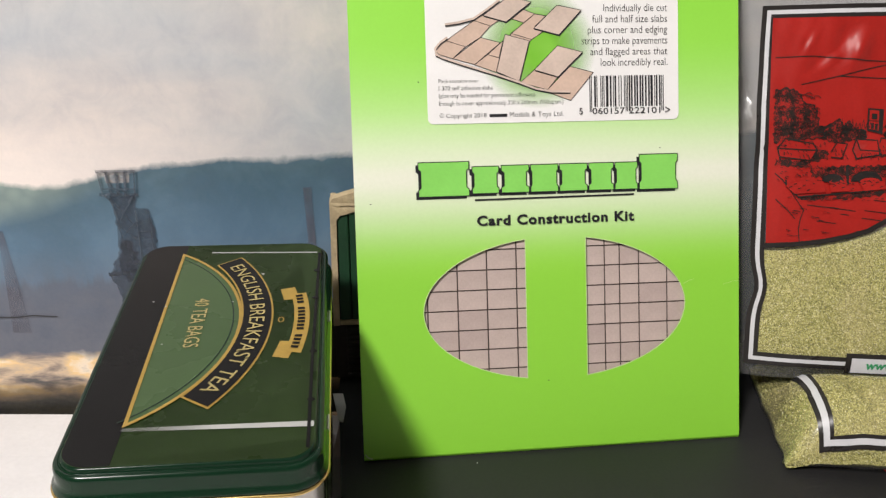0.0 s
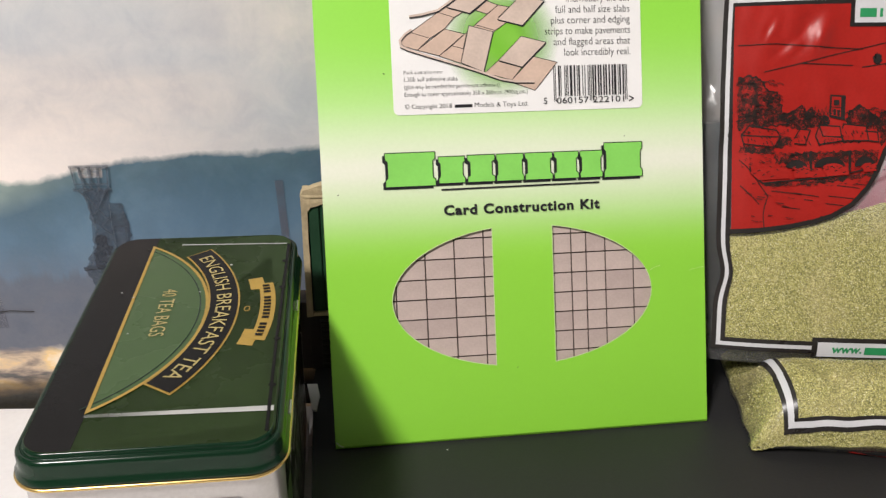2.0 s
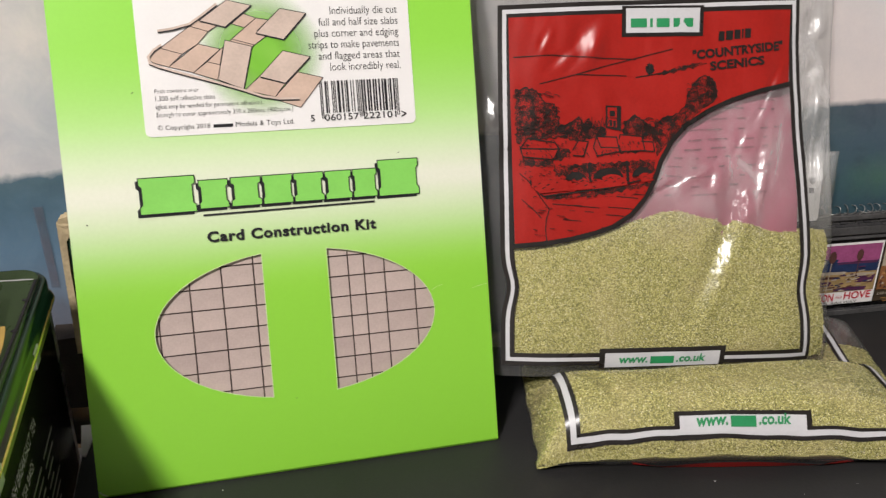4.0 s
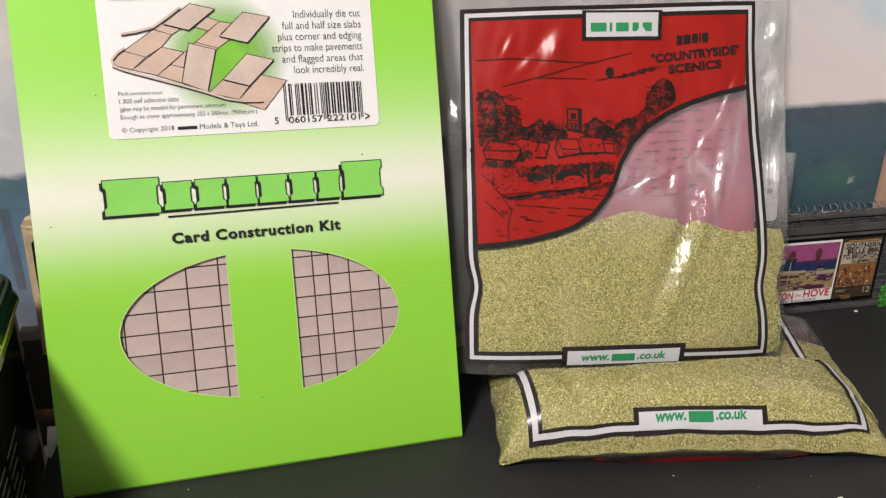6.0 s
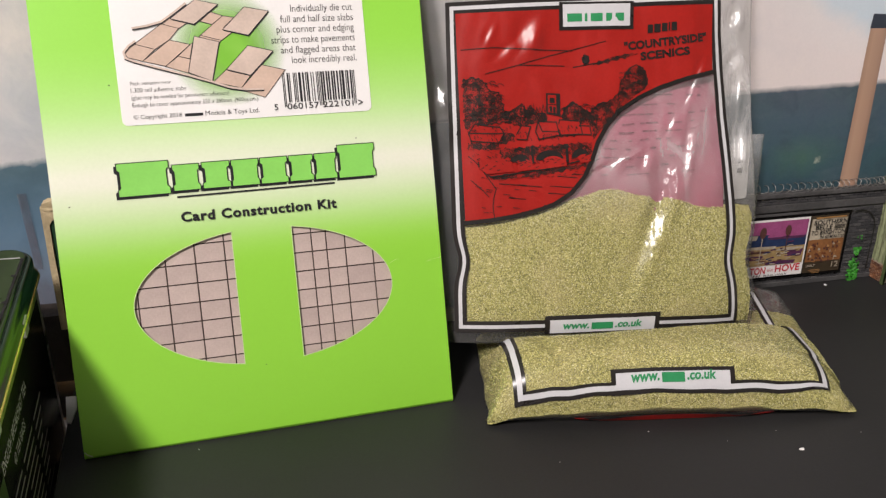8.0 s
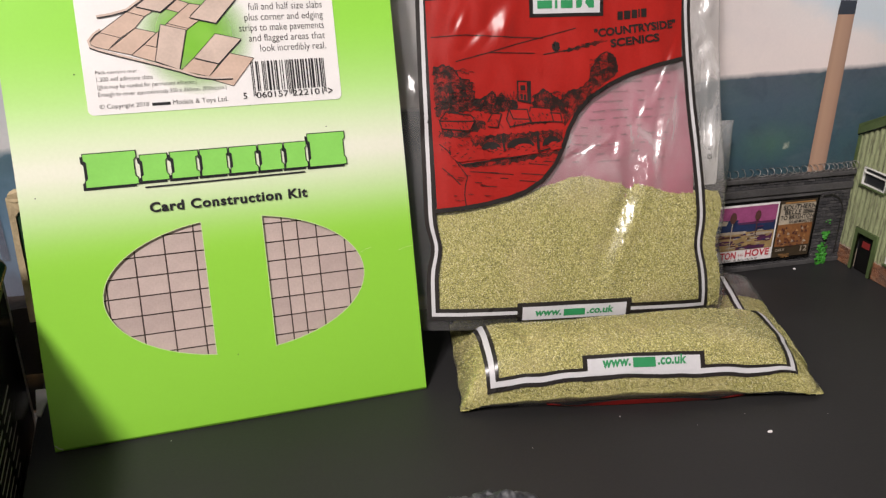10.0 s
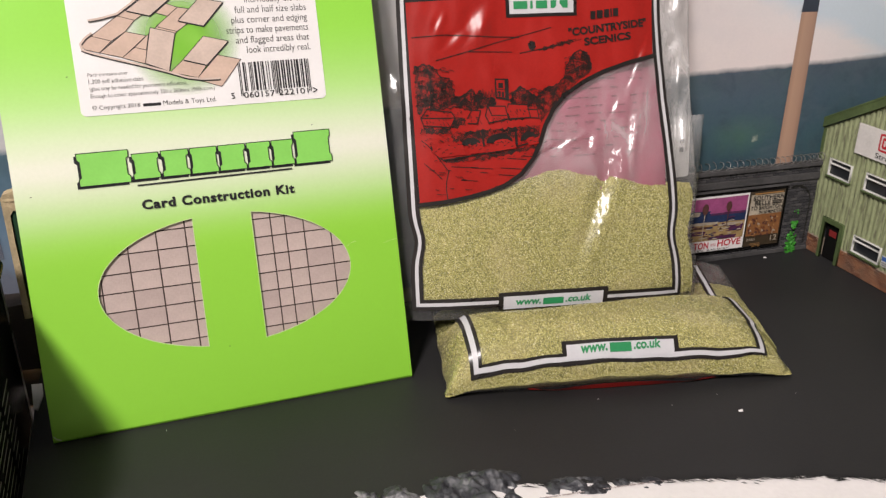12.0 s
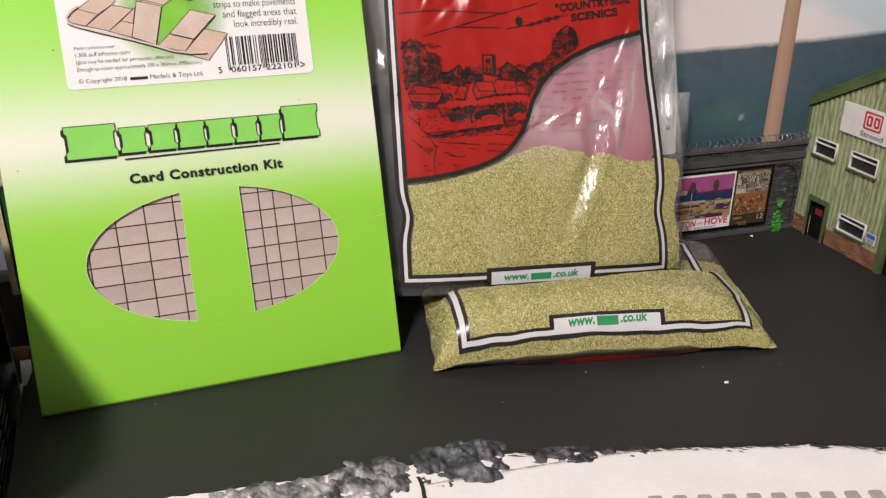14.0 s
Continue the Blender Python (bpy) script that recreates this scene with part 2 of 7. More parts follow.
def backdrop_material():
    m = mat("painted_backdrop", rough=0.5)
    c = coords(m, "Object")
    sep = nd(m, "ShaderNodeSeparateXYZ")
    ln(m, c, sep.inputs[0])
    X, Z = sep.outputs[0], sep.outputs[2]
    # sky: warm white at the skyline, grey cloud and blue patches above
    st = nd(m, "ShaderNodeMapping")
    st.inputs["Scale"].default_value = (9, 9, 26)
    ln(m, c, st.inputs[0])
    cloud = noise_tex(m, st.outputs[0], 1.0, 6, 0.55, 0.6)
    sky = ramp(m, math_node(m, "ADD", math_node(m, "MULTIPLY", Z, 4.2), -0.36, True),
               [(0.0, (0.78, 0.68, 0.63)), (0.18, (0.68, 0.625, 0.60)), (0.4, (0.58, 0.565, 0.56)), (0.8, (0.65, 0.615, 0.60)), (1.0, (0.56, 0.575, 0.59))])
    sky = mixc(m, ramp(m, cloud, [(0.38, (0, 0, 0)), (0.62, (0.55, 0.55, 0.55))]), sky, (0.46, 0.48, 0.52))
    blue = ramp(m, noise_tex(m, st.outputs[0], 0.45, 3), [(0.52, (0, 0, 0)), (0.68, (0.28,) * 3)])
    sky = mixc(m, blue, sky, (0.37, 0.50, 0.60))
    mottle = ramp(m, noise_tex(m, c, 55, 6, 0.65, 0.5), [(0.35, (0.90, 0.91, 0.94)), (0.5, (1, 1, 1)), (0.66, (1.09, 1.07, 1.05))])
    sky = mixc(m, 1.0, sky, mottle, "MULTIPLY")
    glow = ramp(m, math_node(m, "ADD", math_node(m, "MULTIPLY", X, 3.0), 0.75), [(0.0, (1, 1, 1)), (0.20, (1, 1, 1)), (0.66, (0, 0, 0))])
    near = ramp(m, math_node(m, "MULTIPLY", math_node(m, "ADD", Z, math_node(m, "MULTIPLY", cloud, 0.02)), 5.0), [(0.54, (1, 1, 1)), (0.66, (0, 0, 0))])
    sky = mixc(m, math_node(m, "MULTIPLY", math_node(m, "MULTIPLY", glow, near), 0.8), sky, (0.93, 0.83, 0.77))
    right_sky = ramp(m, math_node(m, "MULTIPLY", math_node(m, "ADD", math_node(m, "MULTIPLY", math_node(m, "SUBTRACT", X, 0.40), 0.5), math_node(m, "ADD", Z, math_node(m, "MULTIPLY", cloud, 0.045))), 5.0), [(0.66, (0.86, 0.77, 0.76)), (0.735, (0.82, 0.77, 0.77)), (0.79, (0.62, 0.72, 0.80)), (0.87, (0.62, 0.72, 0.80)), (0.96, (0.76, 0.76, 0.78))])
    sky = mixc(m, ramp(m, math_node(m, "MULTIPLY", X, 2.0), [(0.40, (0, 0, 0)), (0.72, (1, 1, 1))]), sky, right_sky)
    # hills: skyline height along the board
    sky_line = ramp(m, math_node(m, "MULTIPLY", math_node(m, "ADD", X, 0.3), 1.25),
                    [(0.05, (0.094,) * 3), (0.13, (0.0935,) * 3), (0.157, (0.0888,) * 3), (0.18, (0.0955,) * 3), (0.21, (0.0998,) * 3), (0.245, (0.1022,) * 3), (0.275, (0.1012,) * 3), (0.31, (0.1038,) * 3), (0.36, (0.1045,) * 3), (0.55, (0.112,) * 3), (0.75, (0.1185,) * 3), (0.85, (0.118,) * 3), (0.95, (0.123,) * 3), (1.0, (0.127,) * 3)], "B_SPLINE")
    ragged = math_node(m, "MULTIPLY", math_node(m, "SUBTRACT", noise_tex(m, c, 120, 5, 0.6), 0.5), ramp(m, math_node(m, "ADD", X, 0.3), [(0.35, (0.006,) * 3), (0.50, (0.0022,) * 3)]))
    drop = math_node(m, "SUBTRACT", math_node(m, "ADD", sky_line, ragged), Z)
    inside = ramp(m, math_node(m, "ADD", math_node(m, "MULTIPLY", drop, 300.0), 0.5, True), [(0.0, (0, 0, 0)), (1.0, (1, 1, 1))])
    hv = noise_tex(m, c, 32, 6, 0.62)
    hill_l = ramp(m, math_node(m, "MULTIPLY", drop, 12.0, True), [(0.0, (0.060, 0.125, 0.165)), (0.18, (0.068, 0.142, 0.210)), (0.4, (0.092, 0.176, 0.270)), (0.62, (0.115, 0.180, 0.265)), (0.85, (0.10, 0.125, 0.175)), (1.0, (0.095, 0.11, 0.15))])
    hill_r = ramp(m, math_node(m, "MULTIPLY", drop, 14.0, True), [(0.0, (0.070, 0.096, 0.130)), (0.25, (0.052, 0.096, 0.138)), (0.6, (0.026, 0.078, 0.112)), (1.0, (0.012, 0.050, 0.070))])
    side = ramp(m, math_node(m, "ADD", math_node(m, "MULTIPLY", X, 4.0), 0.2, True), [(0.0, (0, 0, 0)), (1.0, (1, 1, 1))])
    soft = noise_tex(m, c, 26, 4, 0.55, 0.4)
    # sunlit far slope behind the blue hill, on the left
    ridge = math_node(m, "ADD", math_node(m, "MULTIPLY", math_node(m, "ADD", X, 0.199), 0.30), math_node(m, "ADD", math_node(m, "MULTIPLY", soft, 0.012), 0.070))
    lit = ramp(m, math_node(m, "ADD", math_node(m, "MULTIPLY", math_node(m, "SUBTRACT", Z, ridge), 90.0), 0.3, True), [(0.0, (0, 0, 0)), (1.0, (1, 1, 1))])
    lit = math_node(m, "MULTIPLY", lit, ramp(m, math_node(m, "ADD", math_node(m, "MULTIPLY", X, 12.0), 2.3), [(0.20, (0.85,) * 3), (0.60, (0, 0, 0))]))
    hill_l = mixc(m, ramp(m, soft, [(0.36, (0.55,) * 3), (0.52, (0, 0, 0))]), hill_l, (0.060, 0.120, 0.180))
    hill_l = mixc(m, ramp(m, soft, [(0.50, (0, 0, 0)), (0.68, (0.5,) * 3)]), hill_l, (0.150, 0.245, 0.320))
    hill_l = mixc(m, lit, hill_l, mixc(m, soft, (0.20, 0.30, 0.30), (0.36, 0.41, 0.33)))
    # crowns of trees along the crest
    crown = nd(m, "ShaderNodeTexVoronoi", Scale=150.0)
    ln(m, c, crown.inputs["Vector"])
    hill_l = mixc(m, math_node(m, "MULTIPLY", ramp(m, crown.outputs["Distance"], [(0.2, (0, 0, 0)), (0.75, (0.35,) * 3)]), ramp(m, math_node(m, "MULTIPLY", drop, 40.0, True), [(0.0, (1, 1, 1)), (1.0, (0.15,) * 3)])), hill_l, (0.050, 0.100, 0.130))
    # roofs and chimneys of the town, a ragged dark mass in haze
    tall = nd(m, "ShaderNodeMapping")
    tall.inputs["Scale"].default_value = (75, 75, 2)
    ln(m, c, tall.inputs[0])
    roofs = math_node(m, "ADD", math_node(m, "MULTIPLY", noise_tex(m, tall.outputs[0], 1.0, 5, 0.65), 0.030), 0.031)
    mass_on = ramp(m, math_node(m, "ADD", math_node(m, "MULTIPLY", math_node(m, "SUBTRACT", roofs, Z), 220.0), 0.5, True), [(0.0, (0, 0, 0)), (1.0, (0.72,) * 3)])
    hill_l = mixc(m, mass_on, hill_l, mixc(m, noise_tex(m, c, 120, 5, 0.6), (0.050, 0.062, 0.095), (0.115, 0.130, 0.175)))
    hill = mixc(m, side, hill_l, hill_r)
    right_veil = mixc(m, ramp(m, hv, [(0.42, (0, 0, 0)), (0.70, (0.5,) * 3)]), hill, (0.05, 0.115, 0.12))
    right_veil = mixc(m, ramp(m, noise_tex(m, c, 60, 6, 0.65, 0.6), [(0.36, (0.45,) * 3), (0.52, (0, 0, 0))]), right_veil, (0.024, 0.050, 0.075))
    right_veil = mixc(m, ramp(m, noise_tex(m, st.outputs[0], 3.0, 5, 0.6), [(0.52, (0, 0, 0)), (0.72, (0.30,) * 3)]), right_veil, (0.13, 0.16, 0.20))
    hill = mixc(m, side, hill, right_veil)
    # a paler meadow patch on the far slope
    off = nd(m, "ShaderNodeVectorMath")
    off.operation = "SUBTRACT"
    ln(m, c, off.inputs[0])
    off.inputs[1].default_value = (0.338, 0.3756, 0.079)
    stretch = nd(m, "ShaderNodeVectorMath")
    stretch.operation = "MULTIPLY"
    ln(m, off.outputs[0], stretch.inputs[0])
    stretch.inputs[1].default_value = (38, 38, 75)
    size = nd(m, "ShaderNodeVectorMath")
    size.operation = "LENGTH"
    ln(m, stretch.outputs[0], size.inputs[0])
    patch = math_node(m, "SUBTRACT", 1.0, math_node(m, "ADD", size.outputs["Value"], math_node(m, "MULTIPLY", math_node(m, "SUBTRACT", hv, 0.5), 2.6)), True)
    hill = mixc(m, math_node(m, "MULTIPLY", patch, 0.55), hill, (0.065, 0.170, 0.105))
    fleck = nd(m, "ShaderNodeVectorMath")
    fleck.operation = "DISTANCE"
    ln(m, c, fleck.inputs[0])
    fleck.inputs[1].default_value = (0.3470, 0.3763, 0.0762)
    dot = math_node(m, "SUBTRACT", 1.0, math_node(m, "ADD", math_node(m, "MULTIPLY", fleck.outputs["Value"], 420.0), math_node(m, "MULTIPLY", math_node(m, "SUBTRACT", noise_tex(m, c, 500, 3), 0.5), 2.4)), True)
    hill = mixc(m, dot, hill, (0.42, 0.46, 0.38))
    # town in haze, then sunlit sand and a dark foot, on the lower left
    town = noise_tex(m, c, 75, 5, 0.65)
    low = math_node(m, "SUBTRACT", 1.0, math_node(m, "ADD", math_node(m, "MULTIPLY", Z, 30.0), -0.9), True)
    hill = mixc(m, math_node(m, "MULTIPLY", math_node(m, "SUBTRACT", 1.0, side), math_node(m, "MULTIPLY", low, ramp(m, town, [(0.35, (0.3,) * 3), (0.6, (0.95,) * 3)]))), hill, (0.12, 0.13, 0.165))
    paint = mixc(m, inside, sky, hill)
    zz = math_node(m, "ADD", Z, math_node(m, "MULTIPLY", math_node(m, "SUBTRACT", noise_tex(m, c, 50, 4), 0.5), 0.012))
    strat = nd(m, "ShaderNodeMapping")
    strat.inputs["Scale"].default_value = (30, 30, 95)
    ln(m, c, strat.inputs[0])
    sand = ramp(m, noise_tex(m, strat.outputs[0], 1.0, 5, 0.60, 0.3), [(0.34, (0.09, 0.085, 0.085)), (0.41, (0.30, 0.235, 0.19)), (0.48, (0.58, 0.44, 0.31)), (0.56, (0.82, 0.58, 0.28)), (0.64, (0.86, 0.72, 0.56)), (0.72, (0.60, 0.52, 0.44))])
    foot = ramp(m, math_node(m, "MULTIPLY", math_node(m, "ADD", zz, 0.03), 20.0), [(0.26, (0.03, 0.035, 0.035)), (0.40, (0.25, 0.22, 0.16)), (0.5, (1, 1, 1))])
    sand = mixc(m, 1.0, sand, foot, "MULTIPLY")
    sandy = math_node(m, "MULTIPLY", math_node(m, "SUBTRACT", 1.0, side), ramp(m, math_node(m, "MULTIPLY", math_node(m, "ADD", zz, 0.03), 20.0), [(0.70, (1, 1, 1)), (0.78, (0, 0, 0))]))
    paint = mixc(m, sandy, paint, sand)
    grain = noise_tex(m, c, 700, 3)
    ln(m, mixc(m, math_node(m, "MULTIPLY", grain, 0.10), paint, (0.3, 0.3, 0.3)), bsdf(m).inputs["Base Color"])
    bump(m, noise_tex(m, c, 90, 5), 0.12, 0.0012)
    return m


BACKDROP = backdrop_material()
bm = bmesh.new()
corners = [on_backdrop(x, z, h) for h in (0, -0.004) for x, z in ((-0.75, -0.03), (0.95, -0.03), (0.95, 0.42), (-0.75, 0.42))]
vs = [bm.verts.new(p) for p in corners]
for f in ((0, 1, 2, 3), (7, 6, 5, 4), (0, 4, 5, 1), (1, 5, 6, 2), (2, 6, 7, 3), (3, 7, 4, 0)):
    bm.faces.new([vs[i] for i in f])
backdrop = tagged(to_object("backdrop", bm, BACKDROP), "painted hill and cloud scenery on a flat backscene board", "backdrop", kind="structure")



def hazy(m, low, high, scale=90.0):
    """Thins a paint so that the board shows through it in patches."""
    c = coords(m)
    ln(m, ramp(m, noise_tex(m, c, scale, 5, 0.6), [(0.3, (low,) * 3), (0.65, (high,) * 3)]), bsdf(m).inputs["Alpha"])
    return m


HAZE_STEEL = hazy(speckled("painted_steel", (0.060, 0.085, 0.115), 0.35, 60, 0.6, relief=0.05), 0.12, 0.80)
STACK_PAINT = hazy(speckled("painted_stack", (0.13, 0.12, 0.15), 0.2, 60, 0.6, relief=0.05), 0.15, 0.60, 60)


def painted(name, polys, material, h):
    """A painted figure, a film of paint on the board."""
    bm = poly_bm(polys)
    laid(bm, lambda x, y, z: on_backdrop(x, y, h))
    return part(name, bm, material, backdrop)


def chimney_paint():
    m = mat("painted_brick_chimney", rough=0.55)
    c = coords(m)
    sep = nd(m, "ShaderNodeSeparateXYZ")
    ln(m, c, sep.inputs[0])
    across = math_node(m, "MULTIPLY", math_node(m, "SUBTRACT", sep.outputs[0], 0.363), 76.0, True)
    col = ramp(m, across, [(0.0, (0.33, 0.19, 0.13)), (0.35, (0.50, 0.31, 0.21)), (0.75, (0.44, 0.26, 0.18)), (1.0, (0.26, 0.15, 0.115))])
    ln(m, mixc(m, math_node(m, "MULTIPLY", noise_tex(m, c, 60, 6), 0.6), col, (0.40, 0.28, 0.22)), bsdf(m).inputs["Base Color"])
    return m


painted("painted_chimney", [[(0.3640, 0.058), (0.3760, 0.058), (0.3752, 0.1482), (0.3645, 0.1484)]], chimney_paint(), 0.0006)
painted("painted_chimney_cap", [[(0.3642, 0.1484), (0.3754, 0.1482), (0.3752, 0.1555), (0.3648, 0.156)]], speckled("painted_cap", (0.035, 0.045, 0.065), 0.2, 80, 0.6), 0.0006)
painted("painted_pit_stack", [[(-0.0660, 0.0890), (-0.0622, 0.0892), (-0.0612, 0.052), (-0.0645, 0.052)]], STACK_PAINT, 0.0006)
painted("painted_far_stack", [[(-0.2010, 0.071), (-0.1988, 0.071), (-0.1965, 0.045), (-0.1950, 0.020), (-0.2035, 0.020), (-0.2022, 0.045)]], hazy(speckled("painted_haze_stack", (0.13, 0.12, 0.15), 0.2, 60, 0.6, relief=0.05), 0.0, 0.5, 60), 0.0006)


def struts(pairs):
    """Thin painted bars between two points each, with a half width."""
    out = []
    for x0, z0, x1, z1, w in pairs:
        dx, dz = x1 - x0, z1 - z0
        k = w / math.hypot(dx, dz)
        out.append([(x0 - dz * k, z0 + dx * k), (x0 + dz * k, z0 - dx * k), (x1 + dz * k, z1 - dx * k), (x1 - dz * k, z1 + dx * k)])
    return out


def ragged(outline, seed, amount=0.0012):
    """An outline broken into short uneven steps."""
    out = []
    for (x0, z0), (x1, z1) in zip(outline, outline[1:] + outline[:1]):
        n = max(1, int(math.hypot(x1 - x0, z1 - z0) / 0.0008))
        for i in range(n):
            x, z = x0 + (x1 - x0) * i / n, z0 + (z1 - z0) * i / n
            out.append((x + amount * wob(x * 500, z * 500, seed), z + amount * wob(x * 500, z * 500, seed + 5)))
    return out


# winding tower: open head on four legs, a platform, a stepped housing and dark lattice below
PALE_STEEL = hazy(speckled("painted_pale_steel", (0.056, 0.074, 0.104), 0.30, 90, 0.6, relief=0.05), 0.42, 0.85, 160)
DARK_STEEL = hazy(speckled("painted_dark_steel", (0.034, 0.042, 0.058), 0.35, 90, 0.6, relief=0.05), 0.45, 0.92, 220)
HEAD_STEEL = hazy(speckled("painted_head_steel", (0.055, 0.066, 0.088), 0.35, 90, 0.6, relief=0.05), 0.35, 0.80, 260)
painted("painted_sky_gap", [[(-0.1520, 0.0972), (-0.1405, 0.0972), (-0.1412, 0.0925), (-0.1512, 0.0925)]], hazy(speckled("painted_bright_gap", (0.70, 0.63, 0.60), 0.1, 90, 0.6), 0.1, 0.45), 0.0005)
painted("painted_pit_housing", [ragged([(-0.1508, 0.0868), (-0.1392, 0.0868), (-0.1400, 0.0812), (-0.1345, 0.0800), (-0.1325, 0.0700), (-0.1330, 0.0560), (-0.1290, 0.0500), (-0.1300, 0.0350), (-0.1370, 0.0290), (-0.1500, 0.0300), (-0.1530, 0.0420), (-0.1555, 0.0480), (-0.1500, 0.0600), (-0.1490, 0.0760)], 1.0)], PALE_STEEL, 0.0006)
painted("painted_pit_lattice", [ragged([(-0.1480, 0.0660), (-0.1440, 0.0655), (-0.1415, 0.0560), (-0.1400, 0.0400), (-0.1420, 0.0310), (-0.1490, 0.0310), (-0.1475, 0.0450), (-0.1515, 0.0520), (-0.1490, 0.0600)], 3.0, 0.0016)], DARK_STEEL, 0.0008)
painted("painted_pit_ledge", [ragged([(-0.1560, 0.0500), (-0.1400, 0.0515), (-0.1390, 0.0495), (-0.1555, 0.0480)], 7.0, 0.0008)], DARK_STEEL, 0.0010)
painted("painted_pit_head", struts([
    (-0.1548, 0.0980, -0.1378, 0.0979, 0.00065), (-0.1540, 0.0978, -0.1530, 0.0872, 0.00035), (-0.1505, 0.0978, -0.1492, 0.0872, 0.00060), (-0.1462, 0.0978, -0.1462, 0.0872, 0.00070), (-0.1425, 0.0978, -0.1432, 0.0872, 0.00060), (-0.1384, 0.0978, -0.1392, 0.0872, 0.00035),
    (-0.1545, 0.0874, -0.1380, 0.0872, 0.00075), (-0.1530, 0.0900, -0.1392, 0.0898, 0.00030), (-0.1525, 0.0872, -0.1490, 0.0835, 0.00040), (-0.1398, 0.0872, -0.1425, 0.0835, 0.00040), (-0.1492, 0.0920, -0.1462, 0.0875, 0.00025), (-0.1462, 0.0920, -0.1432, 0.0875, 0.00025)]), HEAD_STEEL, 0.0012)
painted("painted_pit_braces", struts([(-0.1500, 0.086, -0.1420, 0.074, 0.0003), (-0.1405, 0.086, -0.1480, 0.074, 0.0003), (-0.1490, 0.074, -0.1410, 0.066, 0.0003), (-0.1410, 0.074, -0.1485, 0.066, 0.0003), (-0.1498, 0.0860, -0.1470, 0.0655, 0.0004), (-0.1400, 0.0800, -0.1398, 0.0560, 0.0004), (-0.1340, 0.0800, -0.1345, 0.0560, 0.0003), (-0.1400, 0.0700, -0.1335, 0.0695, 0.0003)]), HAZE_STEEL, 0.0014)
bm = strip_bm([(-0.2100, 0.0288), (-0.2000, 0.0283), (-0.1930, 0.0290), (-0.1820, 0.0281)], 0.00025)
laid(bm, lambda x, y, z: on_backdrop(x, y, 0.0009))
part("pen_line", bm, BLACK, backdrop, "thin black pen stroke")

# grey painted board: left edge beside the tin, front edge ragged against white foam
LEFT = [(-0.0515, 0.345), (-0.0505, 0.3195), (-0.0415, 0.246), (-0.036, 0.20)]
FRONT = [(-0.036, 0.2015), (0.02, 0.2040), (0.0627, 0.2032), (0.0904, 0.2030), (0.1477, 0.2000), (0.1994, 0.1908), (0.237, 0.1836), (0.2615, 0.1792), (0.2972, 0.1686), (0.42, 0.142), (0.80, 0.06)]


def front_y(x):
    for (a, b), (c, d) in zip(FRONT, FRONT[1:]):
        if x <= c:
            return b + (d - b) * (x - a) / (c - a)
    return FRONT[-1][1]


def front_edge(x):
    return front_y(x) + 0.0012 * wob(x * 160, 3.1) + 0.0009 * wob(x * 420, 8.0) + 0.0008 * wob(x * 1100, 5.0)


loop = [(x, front_edge(x)) for x in np.linspace(-0.036, 0.80, 300)]
loop += [(0.80, backdrop_y(0.80)), (-0.0515, backdrop_y(-0.0515))] + LEFT[1:3]
bm = curve_bm([loop], 0.011)
bmesh.ops.translate(bm, verts=bm.verts, vec=(0, 0, -0.011))
tagged(to_object("ground", bm, GREY_PAINT), "flat baseboard painted matt dark grey like a road", "ground", kind="structure")

# white foam: in front of the grey paint, and lower beside the tin
loop = [(x, front_edge(x) - 0.0002) for x in np.linspace(-0.036, 0.80, 300)] + [(0.80, -0.30), (-0.036, -0.30)]
bm = curve_bm([loop], 0.0108)
bmesh.ops.translate(bm, verts=bm.verts, vec=(0, 0, -0.0112))
tagged(to_object("foam_board", bm, FOAM), "bare white foam board along the edge of the grey paint", "foam board", kind="structure")
bm = box_bm(-0.75, -0.0365, -0.30, 0.30, -0.06, -0.0220)
bm2 = box_bm(-0.75, -0.052, 0.3001, 0.3325, -0.06, -0.0220)
tagged(to_object("foam_base", bm, FOAM), "lower white textured foam base beside the raised grey board", "foam base", kind="structure")
me = to_object("foam_base", bm2, FOAM)
tagged(me, "lower white textured foam base beside the raised grey board", "foam base", kind="structure")

# the room around
rw = lambda name, *b: tagged(to_object(name, box_bm(*b), ROOM_WALL), "plain pale painted room wall", "wall", kind="structure")
rw("wall_north", -1.9, 2.1, 0.62, 0.72, -0.9, 1.72)
rw("wall_south", -1.9, 2.1, -2.5, -2.4, -0.9, 1.72)
rw("wall_west", -2.0, -1.9, -2.4, 0.62, -0.9, 1.72)
rw("wall_east", 2.1, 2.2, -2.4, 0.62, -0.9, 1.72)
tagged(to_object("ceiling", box_bm(-2.0, 2.2, -2.5, 0.72, 1.72, 1.8), ROOM_WALL), "plain white ceiling", "ceiling", kind="structure")
tagged(to_object("floor", box_bm(-2.0, 2.2, -2.5, 0.72, -1.0, -0.9), ROOM_FLOOR), "grey carpeted floor", "floor", kind="structure")
WOOD_EDGE = speckled("plain_board", (0.42, 0.30, 0.19), 0.2, 20, 0.6, 200, 0.2)
bench = root("bench", (0.1, 0.1, -0.9))
part("bench_top", box_bm(-0.75, 0.95, -0.32, 0.42, -0.10, -0.0605, 0.003), WOOD_EDGE, bench)
for x in (-0.7, 0.86):
    for y in (-0.27, 0.33):
        part("leg", box_bm(x, x + 0.05, y, y + 0.05, -0.9, -0.10, 0.003), WOOD_EDGE, bench)
tagged(bench, "plain wooden bench carrying the model boards", "bench")

